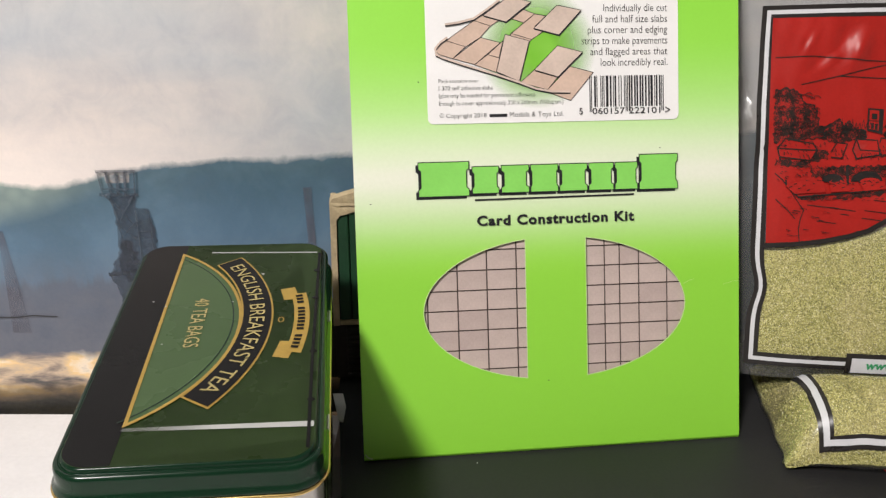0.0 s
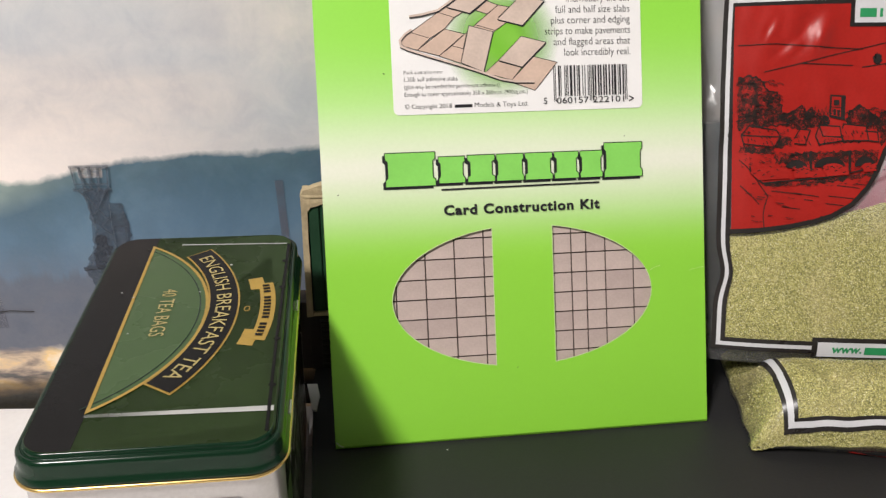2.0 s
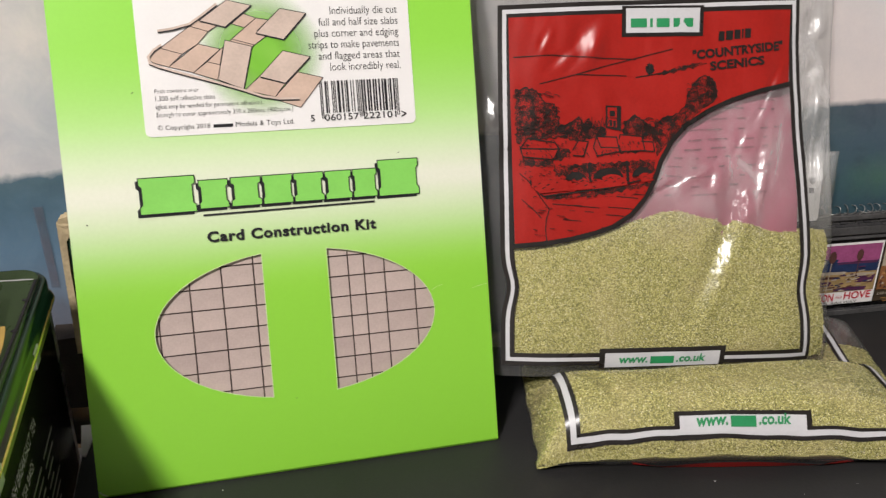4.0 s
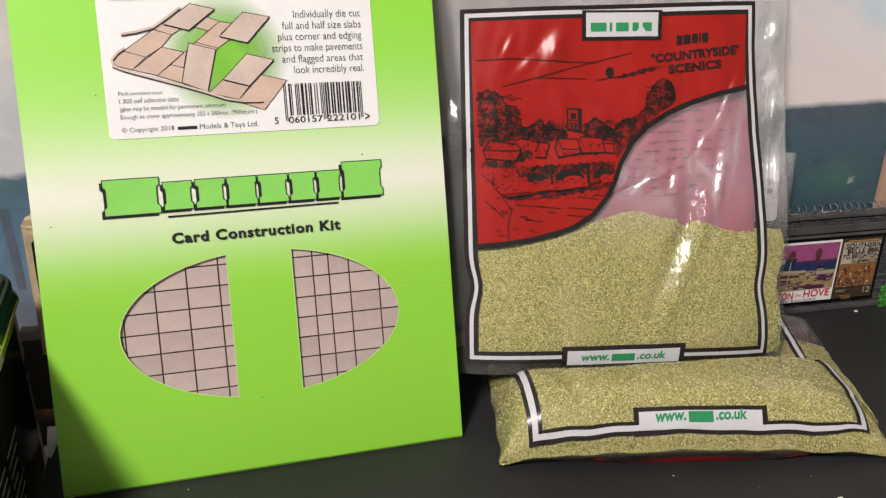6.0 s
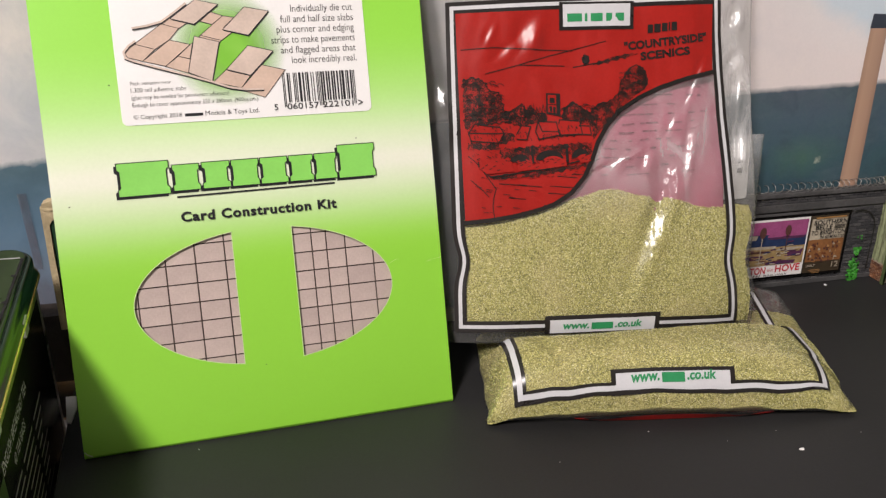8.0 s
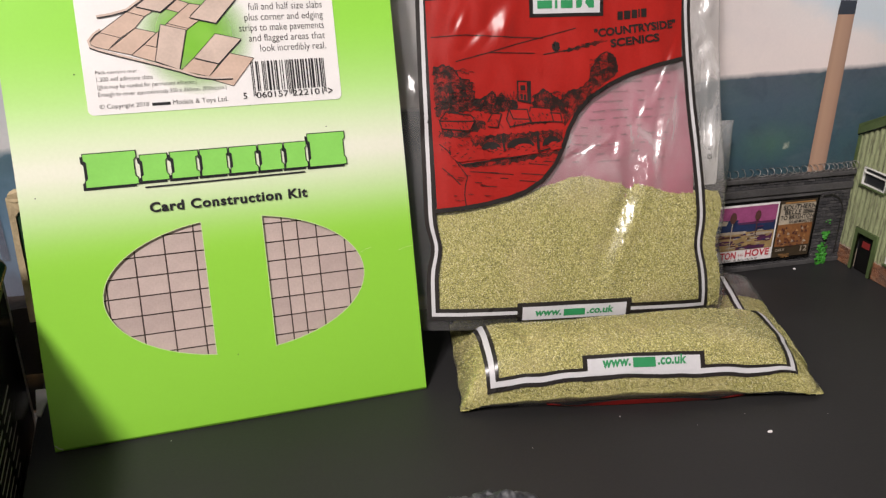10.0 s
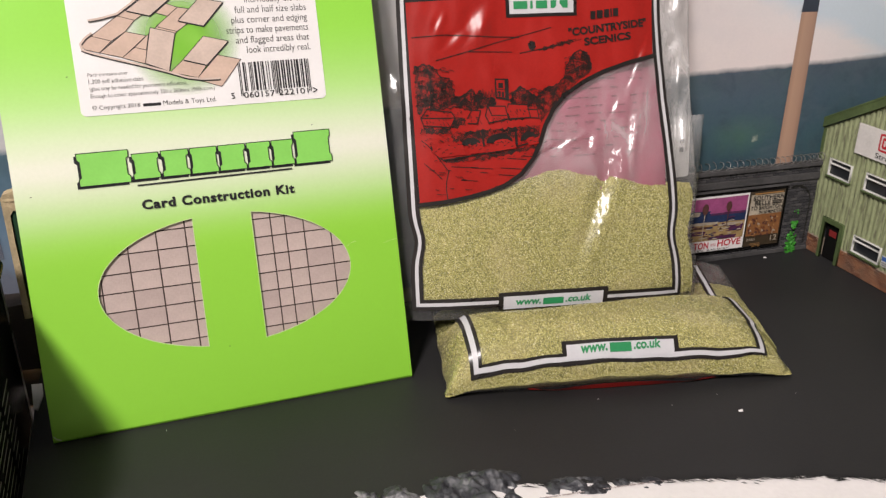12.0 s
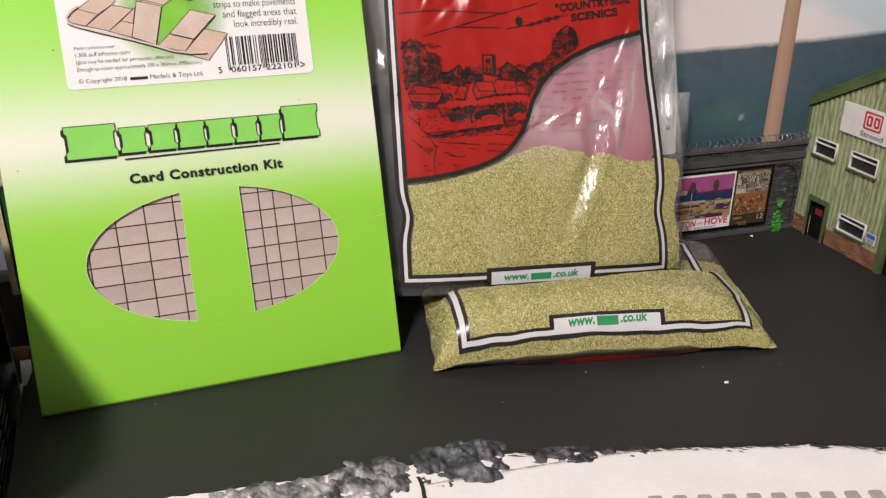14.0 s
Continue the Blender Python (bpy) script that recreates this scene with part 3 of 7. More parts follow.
# ---- card pack ----
P_O, P_TURN, P_LEAN, P_W, P_H, P_T = Vector((-0.0344, 0.2661, 0.0006)), 0.112, 0.317, 0.157, 0.235, 0.0042
P_U = Vector((math.cos(P_TURN), math.sin(P_TURN), 0))
P_B = Vector((-math.sin(P_TURN), math.cos(P_TURN), 0))
P_V = Vector((0, 0, math.cos(P_LEAN))) + P_B * math.sin(P_LEAN)
P_N = P_U.cross(P_V)


def on_pack(u, v, h=0.0):
    return P_O + P_U * u + P_V * v + P_N * h


pack = root("card_kit_pack", P_O)


def half_window(left, n=28):
    """The two cut-out windows: halves of one wide oval on either side of a central bar."""
    cx, rx, cz, rz, gap = 0.0797, 0.0540, 0.0585, 0.0290, 0.01245
    out = []
    a0 = math.acos(gap / rx)
    for i in range(n + 1):
        a = -a0 + 2 * a0 * i / n
        x, y = cx + rx * math.cos(a), cz + rz * math.sin(a)
        out.append((2 * cx - x, y) if left else (x, y))
    return out


def uv_by_pack(ob):
    me = ob.data
    while me.uv_layers:
        me.uv_layers.remove(me.uv_layers[0])
    layer = me.uv_layers.new(name="sheet")
    for l in me.loops:
        p = me.vertices[l.vertex_index].co - P_O
        layer.data[l.index].uv = (p.dot(P_U) / P_H, p.dot(P_V) / P_H)


front = curve_bm([[(0, 0.0010), (P_W, 0.0010), (P_W, P_H), (0, P_H)], half_window(True), half_window(False)], 0.00025)
laid(front, lambda x, y, z: on_pack(x, y, z - 0.00025))
uv_by_pack(part("front_sheet", front, PACK, pack, "green printed card with two cut-out windows"))
body = bmesh.new()
# folded sleeve behind the front sheet: sides, ends and back with a crushed lower corner
for b in ((0, 0.0006, 0, P_H), (P_W - 0.0006, P_W, 0, P_H), (0.0006, P_W - 0.0006, 0, 0.0003), (0.0006, P_W - 0.0006, P_H - 0.0006, P_H)):
    tmp = box_bm(b[0], b[1], max(0.0002, b[2]), b[3], -P_T, -0.0022 if b[3] < 0.001 else -0.00051)
    me_t = bpy.data.meshes.new("tmp")
    tmp.to_mesh(me_t)
    tmp.free()
    body.from_mesh(me_t)
    bpy.data.meshes.remove(me_t)
tmp = box_bm(0, P_W, 0, P_H, -P_T - 0.0005, -P_T)
me_t = bpy.data.meshes.new("tmp")
tmp.to_mesh(me_t)
tmp.free()
body.from_mesh(me_t)
bpy.data.meshes.remove(me_t)
laid(body, lambda x, y, z: on_pack(x, y, z))
uv_by_pack(part("sleeve", body, PACK, pack))
fold = bmesh.new()
rows = [(0.0010, 0.0), (0.0006, -0.0002), (-0.0001, -0.0009), (-0.0006, -0.0022)]
grid = [[fold.verts.new((P_W * i / 40, v + 0.0002 * wob(i * 0.21, 3.0) * (k == 1), h)) for k, (v, h) in enumerate(rows)] for i in range(41)]
for c0, c1 in zip(grid, grid[1:]):
    for k in range(3):
        fold.faces.new((c0[k + 1], c1[k + 1], c1[k], c0[k]))
laid(fold, lambda x, y, z: on_pack(x, y, z))
uv_by_pack(part("bottom_fold", fold, PACK, pack, "card folded under along the foot"))
bm = strip_bm([(0.0004, 0.0030), (0.0016, 0.0016), (0.0034, 0.0008)], 0.0003, 0.0004)
laid(bm, lambda x, y, z: on_pack(x, y, 0.0004 + 0.0003 * wob(x * 900, y * 900)))
part("dented_corner", bm, CARD_EDGE, pack, "worn pale corner of the card")
# pale strips paint the light caught on small dents in the card
for line in ([(0.1330, 0.0660), (0.1352, 0.0672), (0.1376, 0.0678)], [(0.1500, 0.0651), (0.1535, 0.0660), (0.1569, 0.0664)]):
    bm = strip_bm(line, 0.00006, 0.0006)
    laid(bm, lambda x, y, z: on_pack(x, y, 0.0003))
    part("crease", bm, CARD_EDGE, pack, "fine pale crease in the card")
for left in (True, False):
    w = half_window(left)
    bm = strip_bm(w, 0.00015, 0.004, closed=True)
    laid(bm, lambda x, y, z: on_pack(x, y, 0.0001))
    part("cut_edge", bm, CARD_EDGE, pack, "raw pale cut edge of the window")


def art(parent, bm, material, name, h=0.0003, label=""):
    laid(bm, lambda x, y, z: on_pack(x, y, h + z))
    return part(name, bm, material, parent, label)


label = art(pack, curve_bm([rounded(0.0297, 0.1331, 0.1315, 0.222, 0.0022)], 0.0), WHITE_PRINT, "printed_label", 0.0003, "white label panel with a slab picture and small print")


# picture on the label: a glow of green and loose paving slabs
def glow_material():
    m = mat("green_glow_print", rough=0.45)
    c = coords(m)
    col = ramp(m, noise_tex(m, c, 38, 2), [(0.3, (0.17, 0.48, 0.03)), (0.75, (0.30, 0.62, 0.10))])
    sep = nd(m, "ShaderNodeVectorMath")
    sep.operation = "DISTANCE"
    ln(m, c, sep.inputs[0])
    sep.inputs[1].default_value = on_pack(0.0737, 0.1621)
    ln(m, ramp(m, math_node(m, "MULTIPLY", sep.outputs["Value"], 30.0), [(0.18, (1, 1, 1)), (0.42, (0.62,) * 3), (0.72, (0, 0, 0))]), bsdf(m).inputs["Alpha"])
    ln(m, col, bsdf(m).inputs["Base Color"])
    return m


GLOW = glow_material()
for cx, cy, rx, ry, k in ((0.0737, 0.1621, 0.0250, 0.0235, 0),):
    ring = [(cx + rx * math.cos(a) * (1 + 0.05 * wob(a, k)), cy + ry * math.sin(a)) for a in np.linspace(0, 2 * math.pi, 40, endpoint=False)]
    art(label, poly_bm([ring]), GLOW, "green_glow", 0.0003 + 0.00006 * (k + 1))
SLABS = [
    [(0.0377, 0.1652), (0.0453, 0.1628), (0.0401, 0.1583), (0.0348, 0.1599), (0.0334, 0.1615), (0.0338, 0.1628)],
    [(0.0377, 0.1652), (0.0488, 0.1728), (0.0553, 0.1707), (0.0512, 0.1663), (0.0453, 0.1628)],
    [(0.0488, 0.1728), (0.0534, 0.1759), (0.0585, 0.1726), (0.0553, 0.1707)],
    [(0.0512, 0.1663), (0.0591, 0.1642), (0.0487, 0.1559), (0.0401, 0.1583)],
    [(0.0601, 0.1649), (0.0584, 0.1584), (0.0539, 0.1597)],
    [(0.0539, 0.1597), (0.0586, 0.1584), (0.0572, 0.1528), (0.0486, 0.1558)],
    [(0.0685, 0.1769), (0.0730, 0.1752), (0.0685, 0.1718), (0.0639, 0.1733)],
    [(0.0730, 0.1752), (0.0775, 0.1744), (0.0731, 0.1705), (0.0760, 0.1682), (0.0716, 0.1653), (0.0635, 0.1677)],
    [(0.0635, 0.1677), (0.0716, 0.1653), (0.0705, 0.1643), (0.0625, 0.1666)],
    [(0.0724, 0.1535), (0.0819, 0.1507), (0.0776, 0.1457), (0.0667, 0.1487)],
    [(0.0868, 0.1547), (0.0963, 0.1522), (0.0869, 0.1413), (0.0776, 0.1447), (0.0776, 0.1457)],
]
RAISED = [
    [(0.0628, 0.1820), (0.0716, 0.1798), (0.0615, 0.1722), (0.0524, 0.1747)],
    [(0.0820, 0.1785), (0.0917, 0.1765), (0.0826, 0.1670), (0.0725, 0.1696)],
    [(0.0610, 0.1674), (0.0706, 0.1648), (0.0663, 0.1491), (0.0573, 0.1530)],
    [(0.0819, 0.1628), (0.0920, 0.1602), (0.0819, 0.1507), (0.0724, 0.1535)],
]
KERBS = [
    [(0.0382, 0.1664), (0.0354, 0.1646), (0.0333, 0.1622), (0.0337, 0.1599), (0.0368, 0.1585), (0.0445, 0.1559), (0.0570, 0.1520), (0.0663, 0.1488), (0.0730, 0.1462), (0.0793, 0.1450), (0.0867, 0.1448)],
    [(0.0374, 0.1714), (0.0427, 0.1721), (0.0488, 0.1736), (0.0538, 0.1769), (0.0591, 0.1807)],
]
for s in SLABS:
    art(label, poly_bm([s]), SLAB_ART, "pictured_slab", 0.0005)
    art(label, strip_bm(s, 0.00012, 0.02, closed=True), DARK_INK, "slab_outline", 0.00056)
for s in RAISED:
    art(label, poly_bm([[(x + 0.0002, y - 0.0005) for x, y in s]]), DARK_INK, "slab_edge", 0.00060)
    art(label, poly_bm([s]), PALE_SLAB_ART, "pictured_slab", 0.00064)
    art(label, strip_bm(s, 0.00012, 0.02, closed=True), DARK_INK, "slab_outline", 0.00068)
for k in KERBS:
    art(label, strip_bm([(x + 0.0001, y - 0.0005) for x, y in k], 0.00042, 0.003), DARK_INK, "kerb_strip", 0.00072)
    art(label, strip_bm(k, 0.00040, 0.003), PALE_SLAB_ART, "kerb_strip", 0.00076)


def line_of_text(parent, text, x0, y0, x1, y1, material=BLACK, bold=0.0, shear=0.0, h=0.0005, turn=0.0, space=1.0):
    return art(parent, fitted(text_bm(text, bold, shear, space), x0, y0, x1, y1, turn), material, "printed_line", h)


# right-aligned blurb; each line: text, its left end
for k, (text, x) in enumerate((("Individually die cut", 0.1008), ("full and half size slabs", 0.0962), ("plus corner and edging", 0.0943), ("strips to make pavements", 0.0917), ("and flagged areas that", 0.0952), ("look incredibly real.", 0.0994))):
    y = 0.1759 - k * 0.00425
    low = 0.0009 if any(c in text for c in "ypg") else 0.0
    line_of_text(label, text, x, y - low, 0.1269, y + 0.0029, DARK_INK, -0.008)
for text, y, x1, hgt, low in (("Pack contains over", 0.1490, 0.0500, 0.0014, 0.0), ("1,300 self adhesive slabs", 0.1462, 0.0556, 0.0016, 0.0004), ("(glue may be needed for permanent adhesion).", 0.1432, 0.0729, 0.0017, 0.0005), ("Enough to cover approximately 350 x 260mm. (900sq.cm.)", 0.1402, 0.0839, 0.0017, 0.0005)):
    line_of_text(label, text, 0.0343, y - low, x1, y + hgt, DARK_INK, -0.012)
line_of_text(label, "\u00a9 Copyright 2018", 0.0342, 0.1349, 0.0529, 0.1372, DARK_INK, -0.008)
art(label, rect_bm(0.0541, 0.1354, 0.0612, 0.1366), DARK_INK, "plain_bar", 0.0005)
line_of_text(label, "Models & Toys Ltd.", 0.0622, 0.1347, 0.0840, 0.1372, DARK_INK, -0.008)
for x0, x1 in ((0.0345, 0.0362), (0.0368, 0.0395), (0.0403, 0.0432), (0.0440, 0.0450), (0.0456, 0.0480), (0.0488, 0.0500), (0.0508, 0.0535), (0.0541, 0.0551), (0.060, 0.063), (0.0638, 0.0665), (0.0673, 0.0700), (0.0706, 0.0716), (0.0724, 0.0750)):
    art(label, rect_bm(x0, 0.1838, x1, 0.1890), RED_INK, "title_bar", 0.0008)
art(label, strip_bm([(0.1012, 0.1847), (0.1022, 0.1836), (0.1042, 0.1836), (0.1050, 0.1852), (0.1050, 0.189)], 0.0006, 0.002), RED_INK, "title_bar", 0.0008)

# bar code, drawn from its digits
L_CODE = "0001101 0011001 0010011 0111101 0100011 0110001 0101111 0111011 0110111 0001011".split()
FLIP = {"0": "1", "1": "0"}
R_CODE = ["".join(FLIP[c] for c in s) for s in L_CODE]
G_CODE = [s[::-1] for s in R_CODE]
PARITY = "LLLLLL LLGLGG LLGGLG LLGGGL LGLLGG LGGLLG LGGGLL LGLGLG LGLGGL LGGLGL".split()


def ean(digits):
    bits = "101"
    for d, p in zip(digits[1:7], PARITY[int(digits[0])]):
        bits += (L_CODE if p == "L" else G_CODE)[int(d)]
    bits += "01010"
    for d in digits[7:]:
        bits += R_CODE[int(d)]
    return bits + "101"


code = ean("5060157222101")
unit = (0.1252 - 0.0946) / len(code)
i = 0
while i < len(code):
    j = i
    while j < len(code) and code[j] == "1":
        j += 1
    if j > i:
        guard = i < 3 or i > 91 or 44 < i < 51
        y0 = 0.1366 if guard else 0.1386
        art(label, rect_bm(0.0946 + i * unit, y0, 0.0946 + j * unit, 0.1508), DARK_INK, "code_bar", 0.0006)
    i = max(j, i + 1)
for text, x0, x1 in (("5", 0.0903, 0.0918), ("060157", 0.0957, 0.1090), ("222101", 0.1107, 0.1238), (">", 0.1258, 0.1278)):
    line_of_text(label, text, x0, 0.1357, x1, 0.1382, DARK_INK, 0.004, h=0.0006)

SPECKS = [(0.0264, 0.1495), (0.0062, 0.1026), (0.1235, 0.1218), (0.0759, 0.0289)]
# maker's mark: a row of slab-ended blocks with a dark drop edge, underlined
for x0, x1, y0, y1, waist in ((0.0252, 0.0453, 0.1048, 0.1183, 0.05), (0.0465, 0.0572, 0.1055, 0.1162, 0.07), (0.0582, 0.0694, 0.1055, 0.1164, 0.10), (0.0700, 0.0812, 0.1055, 0.1164, 0.05), (0.0818, 0.0932, 0.1055, 0.1164, 0.08), (0.0938, 0.1040, 0.1055, 0.1164, 0.09), (0.1046, 0.1140, 0.1055, 0.1164, 0.07), (0.1147, 0.1308, 0.1052, 0.1193, 0.05)):
    w, t = (x1 - x0) * waist, (y1 - y0)
    block = [(x0, y0), (x1, y0), (x1, y0 + t * 0.20), (x1 - w, y0 + t * 0.26), (x1 - w, y1 - t * 0.26), (x1, y1 - t * 0.20), (x1, y1), (x0, y1), (x0, y1 - t * 0.20), (x0 + w, y1 - t * 0.26), (x0 + w, y0 + t * 0.26), (x0, y0 + t * 0.20)]
    art(pack, poly_bm([[(x - 0.0010, y - 0.0010) for x, y in block]]), DARK_INK, "mark_shadow", 0.0003)
    art(pack, poly_bm([block]), LOGO_GREEN, "mark_block", 0.0005, "bright green block of the maker's mark")
    art(pack, strip_bm(block, 0.00016, 0.02, closed=True), DARK_INK, "mark_outline", 0.0006)
for x, y in SPECKS:
    r = 0.00022 + 0.00012 * abs(wob(x * 900, y * 900))
    art(pack, poly_bm([[(x + r * (1.3 * math.cos(q) + 0.4 * math.sin(q)), y + r * 0.8 * math.sin(q)) for q in np.linspace(0, 2 * math.pi, 7, endpoint=False)]]), DARK_INK, "speck", 0.0003)
art(pack, strip_bm([(0.0474, 0.1030), (0.1125, 0.1034)], 0.00035, 0.02), DARK_INK, "underline", 0.0004)
line_of_text(pack, "Card Construction Kit", 0.0480, 0.0926, 0.1124, 0.0968, DARK_INK, 0.037, space=1.12)

# printed slab sheet behind the windows: each slab a piece
sheet = curve_bm([rounded(0.004, 0.006, P_W - 0.004, P_H - 0.01, 0.001)], 0.0003)
laid(sheet, lambda x, y, z: on_pack(x, y, z - 0.0022))
sheet = part("slab_sheet", sheet, speckled("slab_joint", (0.07, 0.05, 0.043), 0.2, 120, 0.7), pack, "sheet of printed buff paving slabs")
meshes = {}
m_pack = Matrix((P_U.to_4d(), P_V.to_4d(), P_N.to_4d(), (0, 0, 0, 1))).transposed()
for cols in ((0.0153, 0.0275, 0.0397, 0.0517, 0.0638, 0.0700), (0.0905, 0.1003, 0.1066, 0.1147, 0.1266, 0.1386)):
    for u0, u1 in zip(cols, cols[1:]):
        for k in range(8):
            v0 = 0.0264 + k * 0.00807
            key = round(u1 - u0, 4)
            if key not in meshes:
                b = box_bm(-key / 2 + 0.00028, key / 2 - 0.00028, -0.00376, 0.00376, 0, 0.0006, 0.00008, seg=1)
                meshes[key] = bpy.data.meshes.new("slab")
                b.to_mesh(meshes[key])
                b.free()
                meshes[key].materials.append(SLAB)
            s = new("slab", meshes[key])
            p = on_pack((u0 + u1) / 2, v0 + 0.00404, -0.00185)
            s.matrix_world = Matrix.Translation(p) @ m_pack.to_3x3().to_4x4()
            s.parent = sheet
            s.matrix_parent_inverse = sheet.matrix_world.inverted()
tagged(pack, "bright green card kit pack with cut-out windows, leaning back", "card pack")

# ---- tea tin ----
# pale line whose alpha thins toward the dark band
FADING_LINE = speckled("worn_line", (0.42, 0.42, 0.41), 0.05, 100, 0.4, relief=0.02)
fade_u = nd(FADING_LINE, "ShaderNodeSeparateXYZ")
ln(FADING_LINE, coords(FADING_LINE), fade_u.inputs[0])
ln(FADING_LINE, ramp(FADING_LINE, math_node(FADING_LINE, "ADD", math_node(FADING_LINE, "MULTIPLY", fade_u.outputs[0], 18.0), 1.86), [(0.0, (0.12,) * 3), (0.30, (0.30,) * 3), (0.62, (1, 1, 1))]), bsdf(FADING_LINE).inputs["Alpha"])
TIN_C = Vector((-0.0771, 0.2375, 0.0749))
t_n = Vector((0.023, -0.075, 1)).normalized()
t_1 = Vector((0.994, 0.108, 0))
t_1 = (t_1 - t_n * t_1.dot(t_n)).normalized()
t_2 = t_n.cross(t_1)
M_TIN = Matrix.Translation(TIN_C) @ Matrix((t_1, t_2, t_n)).transposed().to_4x4()
tin = root("tea_tin", TIN_C)
TW, TL = 0.0363, 0.0674
LID_X, LID_Y = -0.0022, 0.0003


def loft(profile, radius, wx, wy, n=7, cap=True):
    """Rounded rectangles stacked along z: rows of inset and height."""
    bm = bmesh.new()
    rings = []
    for inset, z in profile:
        r = max(0.0012, radius - inset)
        rings.append([bm.verts.new((x, y, z)) for x, y in rounded(LID_X - wx + inset, LID_Y - wy + inset, LID_X + wx - inset, LID_Y + wy - inset, r, n)])
    for a, b in zip(rings, rings[1:]):
        for i in range(len(a)):
            j = (i + 1) % len(a)
            bm.faces.new((a[i], a[j], b[j], b[i]))
    if cap:
        bm.faces.new(rings[-1])
        bm.faces.new(list(reversed(rings[0])))
    return bm


def tin_part(name, bm, material, parent=None, label="", smooth=False):
    bmesh.ops.transform(bm, verts=bm.verts, matrix=M_TIN)
    return part(name, bm, material, parent or tin, label, smooth)


LID_D = 0.0098
# skirt, flared foot, round shoulder, a groove, and the raised plateau with its soft edge
LID_PROFILE = [(-0.0011, -LID_D), (-0.0011, -LID_D + 0.0008), (-0.0003, -LID_D + 0.0018), (0.0, -0.0064), (0.0, -0.0036), (0.0002, -0.0028), (0.0007, -0.0021), (0.0013, -0.0019), (0.0016, -0.0021),
               (0.0018, -0.0023), (0.0020, -0.0021), (0.0021, -0.0014), (0.0023, -0.0009), (0.0027, -0.0006), (0.0033, -0.0006)]
tin_lid = tin_part("lid", loft(LID_PROFILE, 0.0098, TW, TL, 9), TIN_RIM, None, "dark green glossy lid with a stepped rolled edge", True)
tin_part("bead", loft([(0.0006, -LID_D - 0.0016), (-0.0010, -LID_D - 0.0014), (-0.0015, -LID_D - 0.0009), (-0.0015, -LID_D - 0.0005), (-0.0010, -LID_D - 0.0001), (0.0006, -LID_D)], 0.0098, TW, TL, 9), mat("gold_bead", (0.75, 0.53, 0.2), 0.25, 0.9), tin_lid, "gold rolled bead below the lid", True)
BODY_SILVER = speckled("bare_tinplate", (0.52, 0.50, 0.49), 0.12, 40, 0.3, 900, 0.04, metal=0.7)
tin_body = tin_part("body", loft([(0.0012, -0.0918), (0.0008, -0.0910), (0.0008, -0.0125), (0.0011, -LID_D - 0.0012)], 0.0092, TW, TL), BODY_SILVER, None, "tinplate body", True)


def tin_art(bm, material, name, h=0.0001, label=""):
    """Print on the lid, which is pressed in a little inside its rim."""
    for v in bm.verts:
        v.co.z = -0.0006 + h
    return tin_part(name, bm, material, tin_lid, label)


panel = loft([(0.0026, 0.0), (0.0027, 0.0)], 0.0105, TW, TL)
bmesh.ops.delete(panel, geom=[f for f in panel.faces if len(f.verts) == 4], context="FACES_ONLY")
tin_art(panel, TIN_GREEN, "lid_panel", 0.0001, "mid green printed panel")
band_edge = rounded(LID_X - TW + 0.0027, LID_Y - TL + 0.0027, LID_X + TW - 0.0027, LID_Y + TL - 0.0027, 0.0078, 9)
tin_art(poly_bm([[(-0.0208, LID_Y + TL - 0.0027)] + [p for p in band_edge if p[0] < -0.0225] + [(-0.0219, LID_Y - TL + 0.0027)]]), TIN_BLACK, "dark_band", 0.0002)
FC, FR = (-0.0598, 0.0043), 0.0648
BANNER = (-0.0662, 0.0060)


def arc_points(r, a0, a1, n=40, mid=BANNER):
    return [(mid[0] + r * math.cos(radians(a0 + (a1 - a0) * i / n)), mid[1] + r * math.sin(radians(a0 + (a1 - a0) * i / n))) for i in range(n + 1)]


fan = arc_points(FR, -53.7, 53.7, 40, FC)
tin_art(poly_bm([fan]), TIN_LIGHT, "fan_panel", 0.0003, "lighter green fan-shaped panel edged in gold")
tin_art(strip_bm(fan, 0.00055, 0.004, closed=True), GOLD, "fan_edge", 0.0005)
tin_art(strip_bm([(x - 0.0024, y * 0.975 + 0.0001) for x, y in fan], 0.0002, 0.004), TIN_RIM, "fan_line", 0.00045)


def band_bm(r0, r1, a0, a1, n=36):
    bm = bmesh.new()
    a, b = arc_points(r0, a0, a1, n), arc_points(r1, a0, a1, n)
    va, vb = [bm.verts.new((*p, 0)) for p in a], [bm.verts.new((*p, 0)) for p in b]
    for i in range(n):
        bm.faces.new((va[i], vb[i], vb[i + 1], va[i + 1]))
    return bm


tin_art(band_bm(0.0714, 0.0822, -35.8, 35.2), GOLD, "banner_edge", 0.0004)
tin_art(band_bm(0.0720, 0.0815, -35.3, 34.7), TIN_BLACK, "banner", 0.0006, "black curved banner edged in gold")


def arc_text(text, r, height, a0, a1, bold=0.0):
    """Letters round the banner's centre, from angle a0 down to a1, tops outward."""
    bm = text_bm(text, bold)
    bmesh.ops.subdivide_edges(bm, edges=[e for e in bm.edges if e.calc_length() > 0.02], cuts=1)
    for v in bm.verts:
        a = radians(a0 + (a1 - a0) * v.co.x)
        rr = r + height * v.co.y
        v.co = (BANNER[0] + rr * math.cos(a), BANNER[1] + rr * math.sin(a), 0)
    return bm


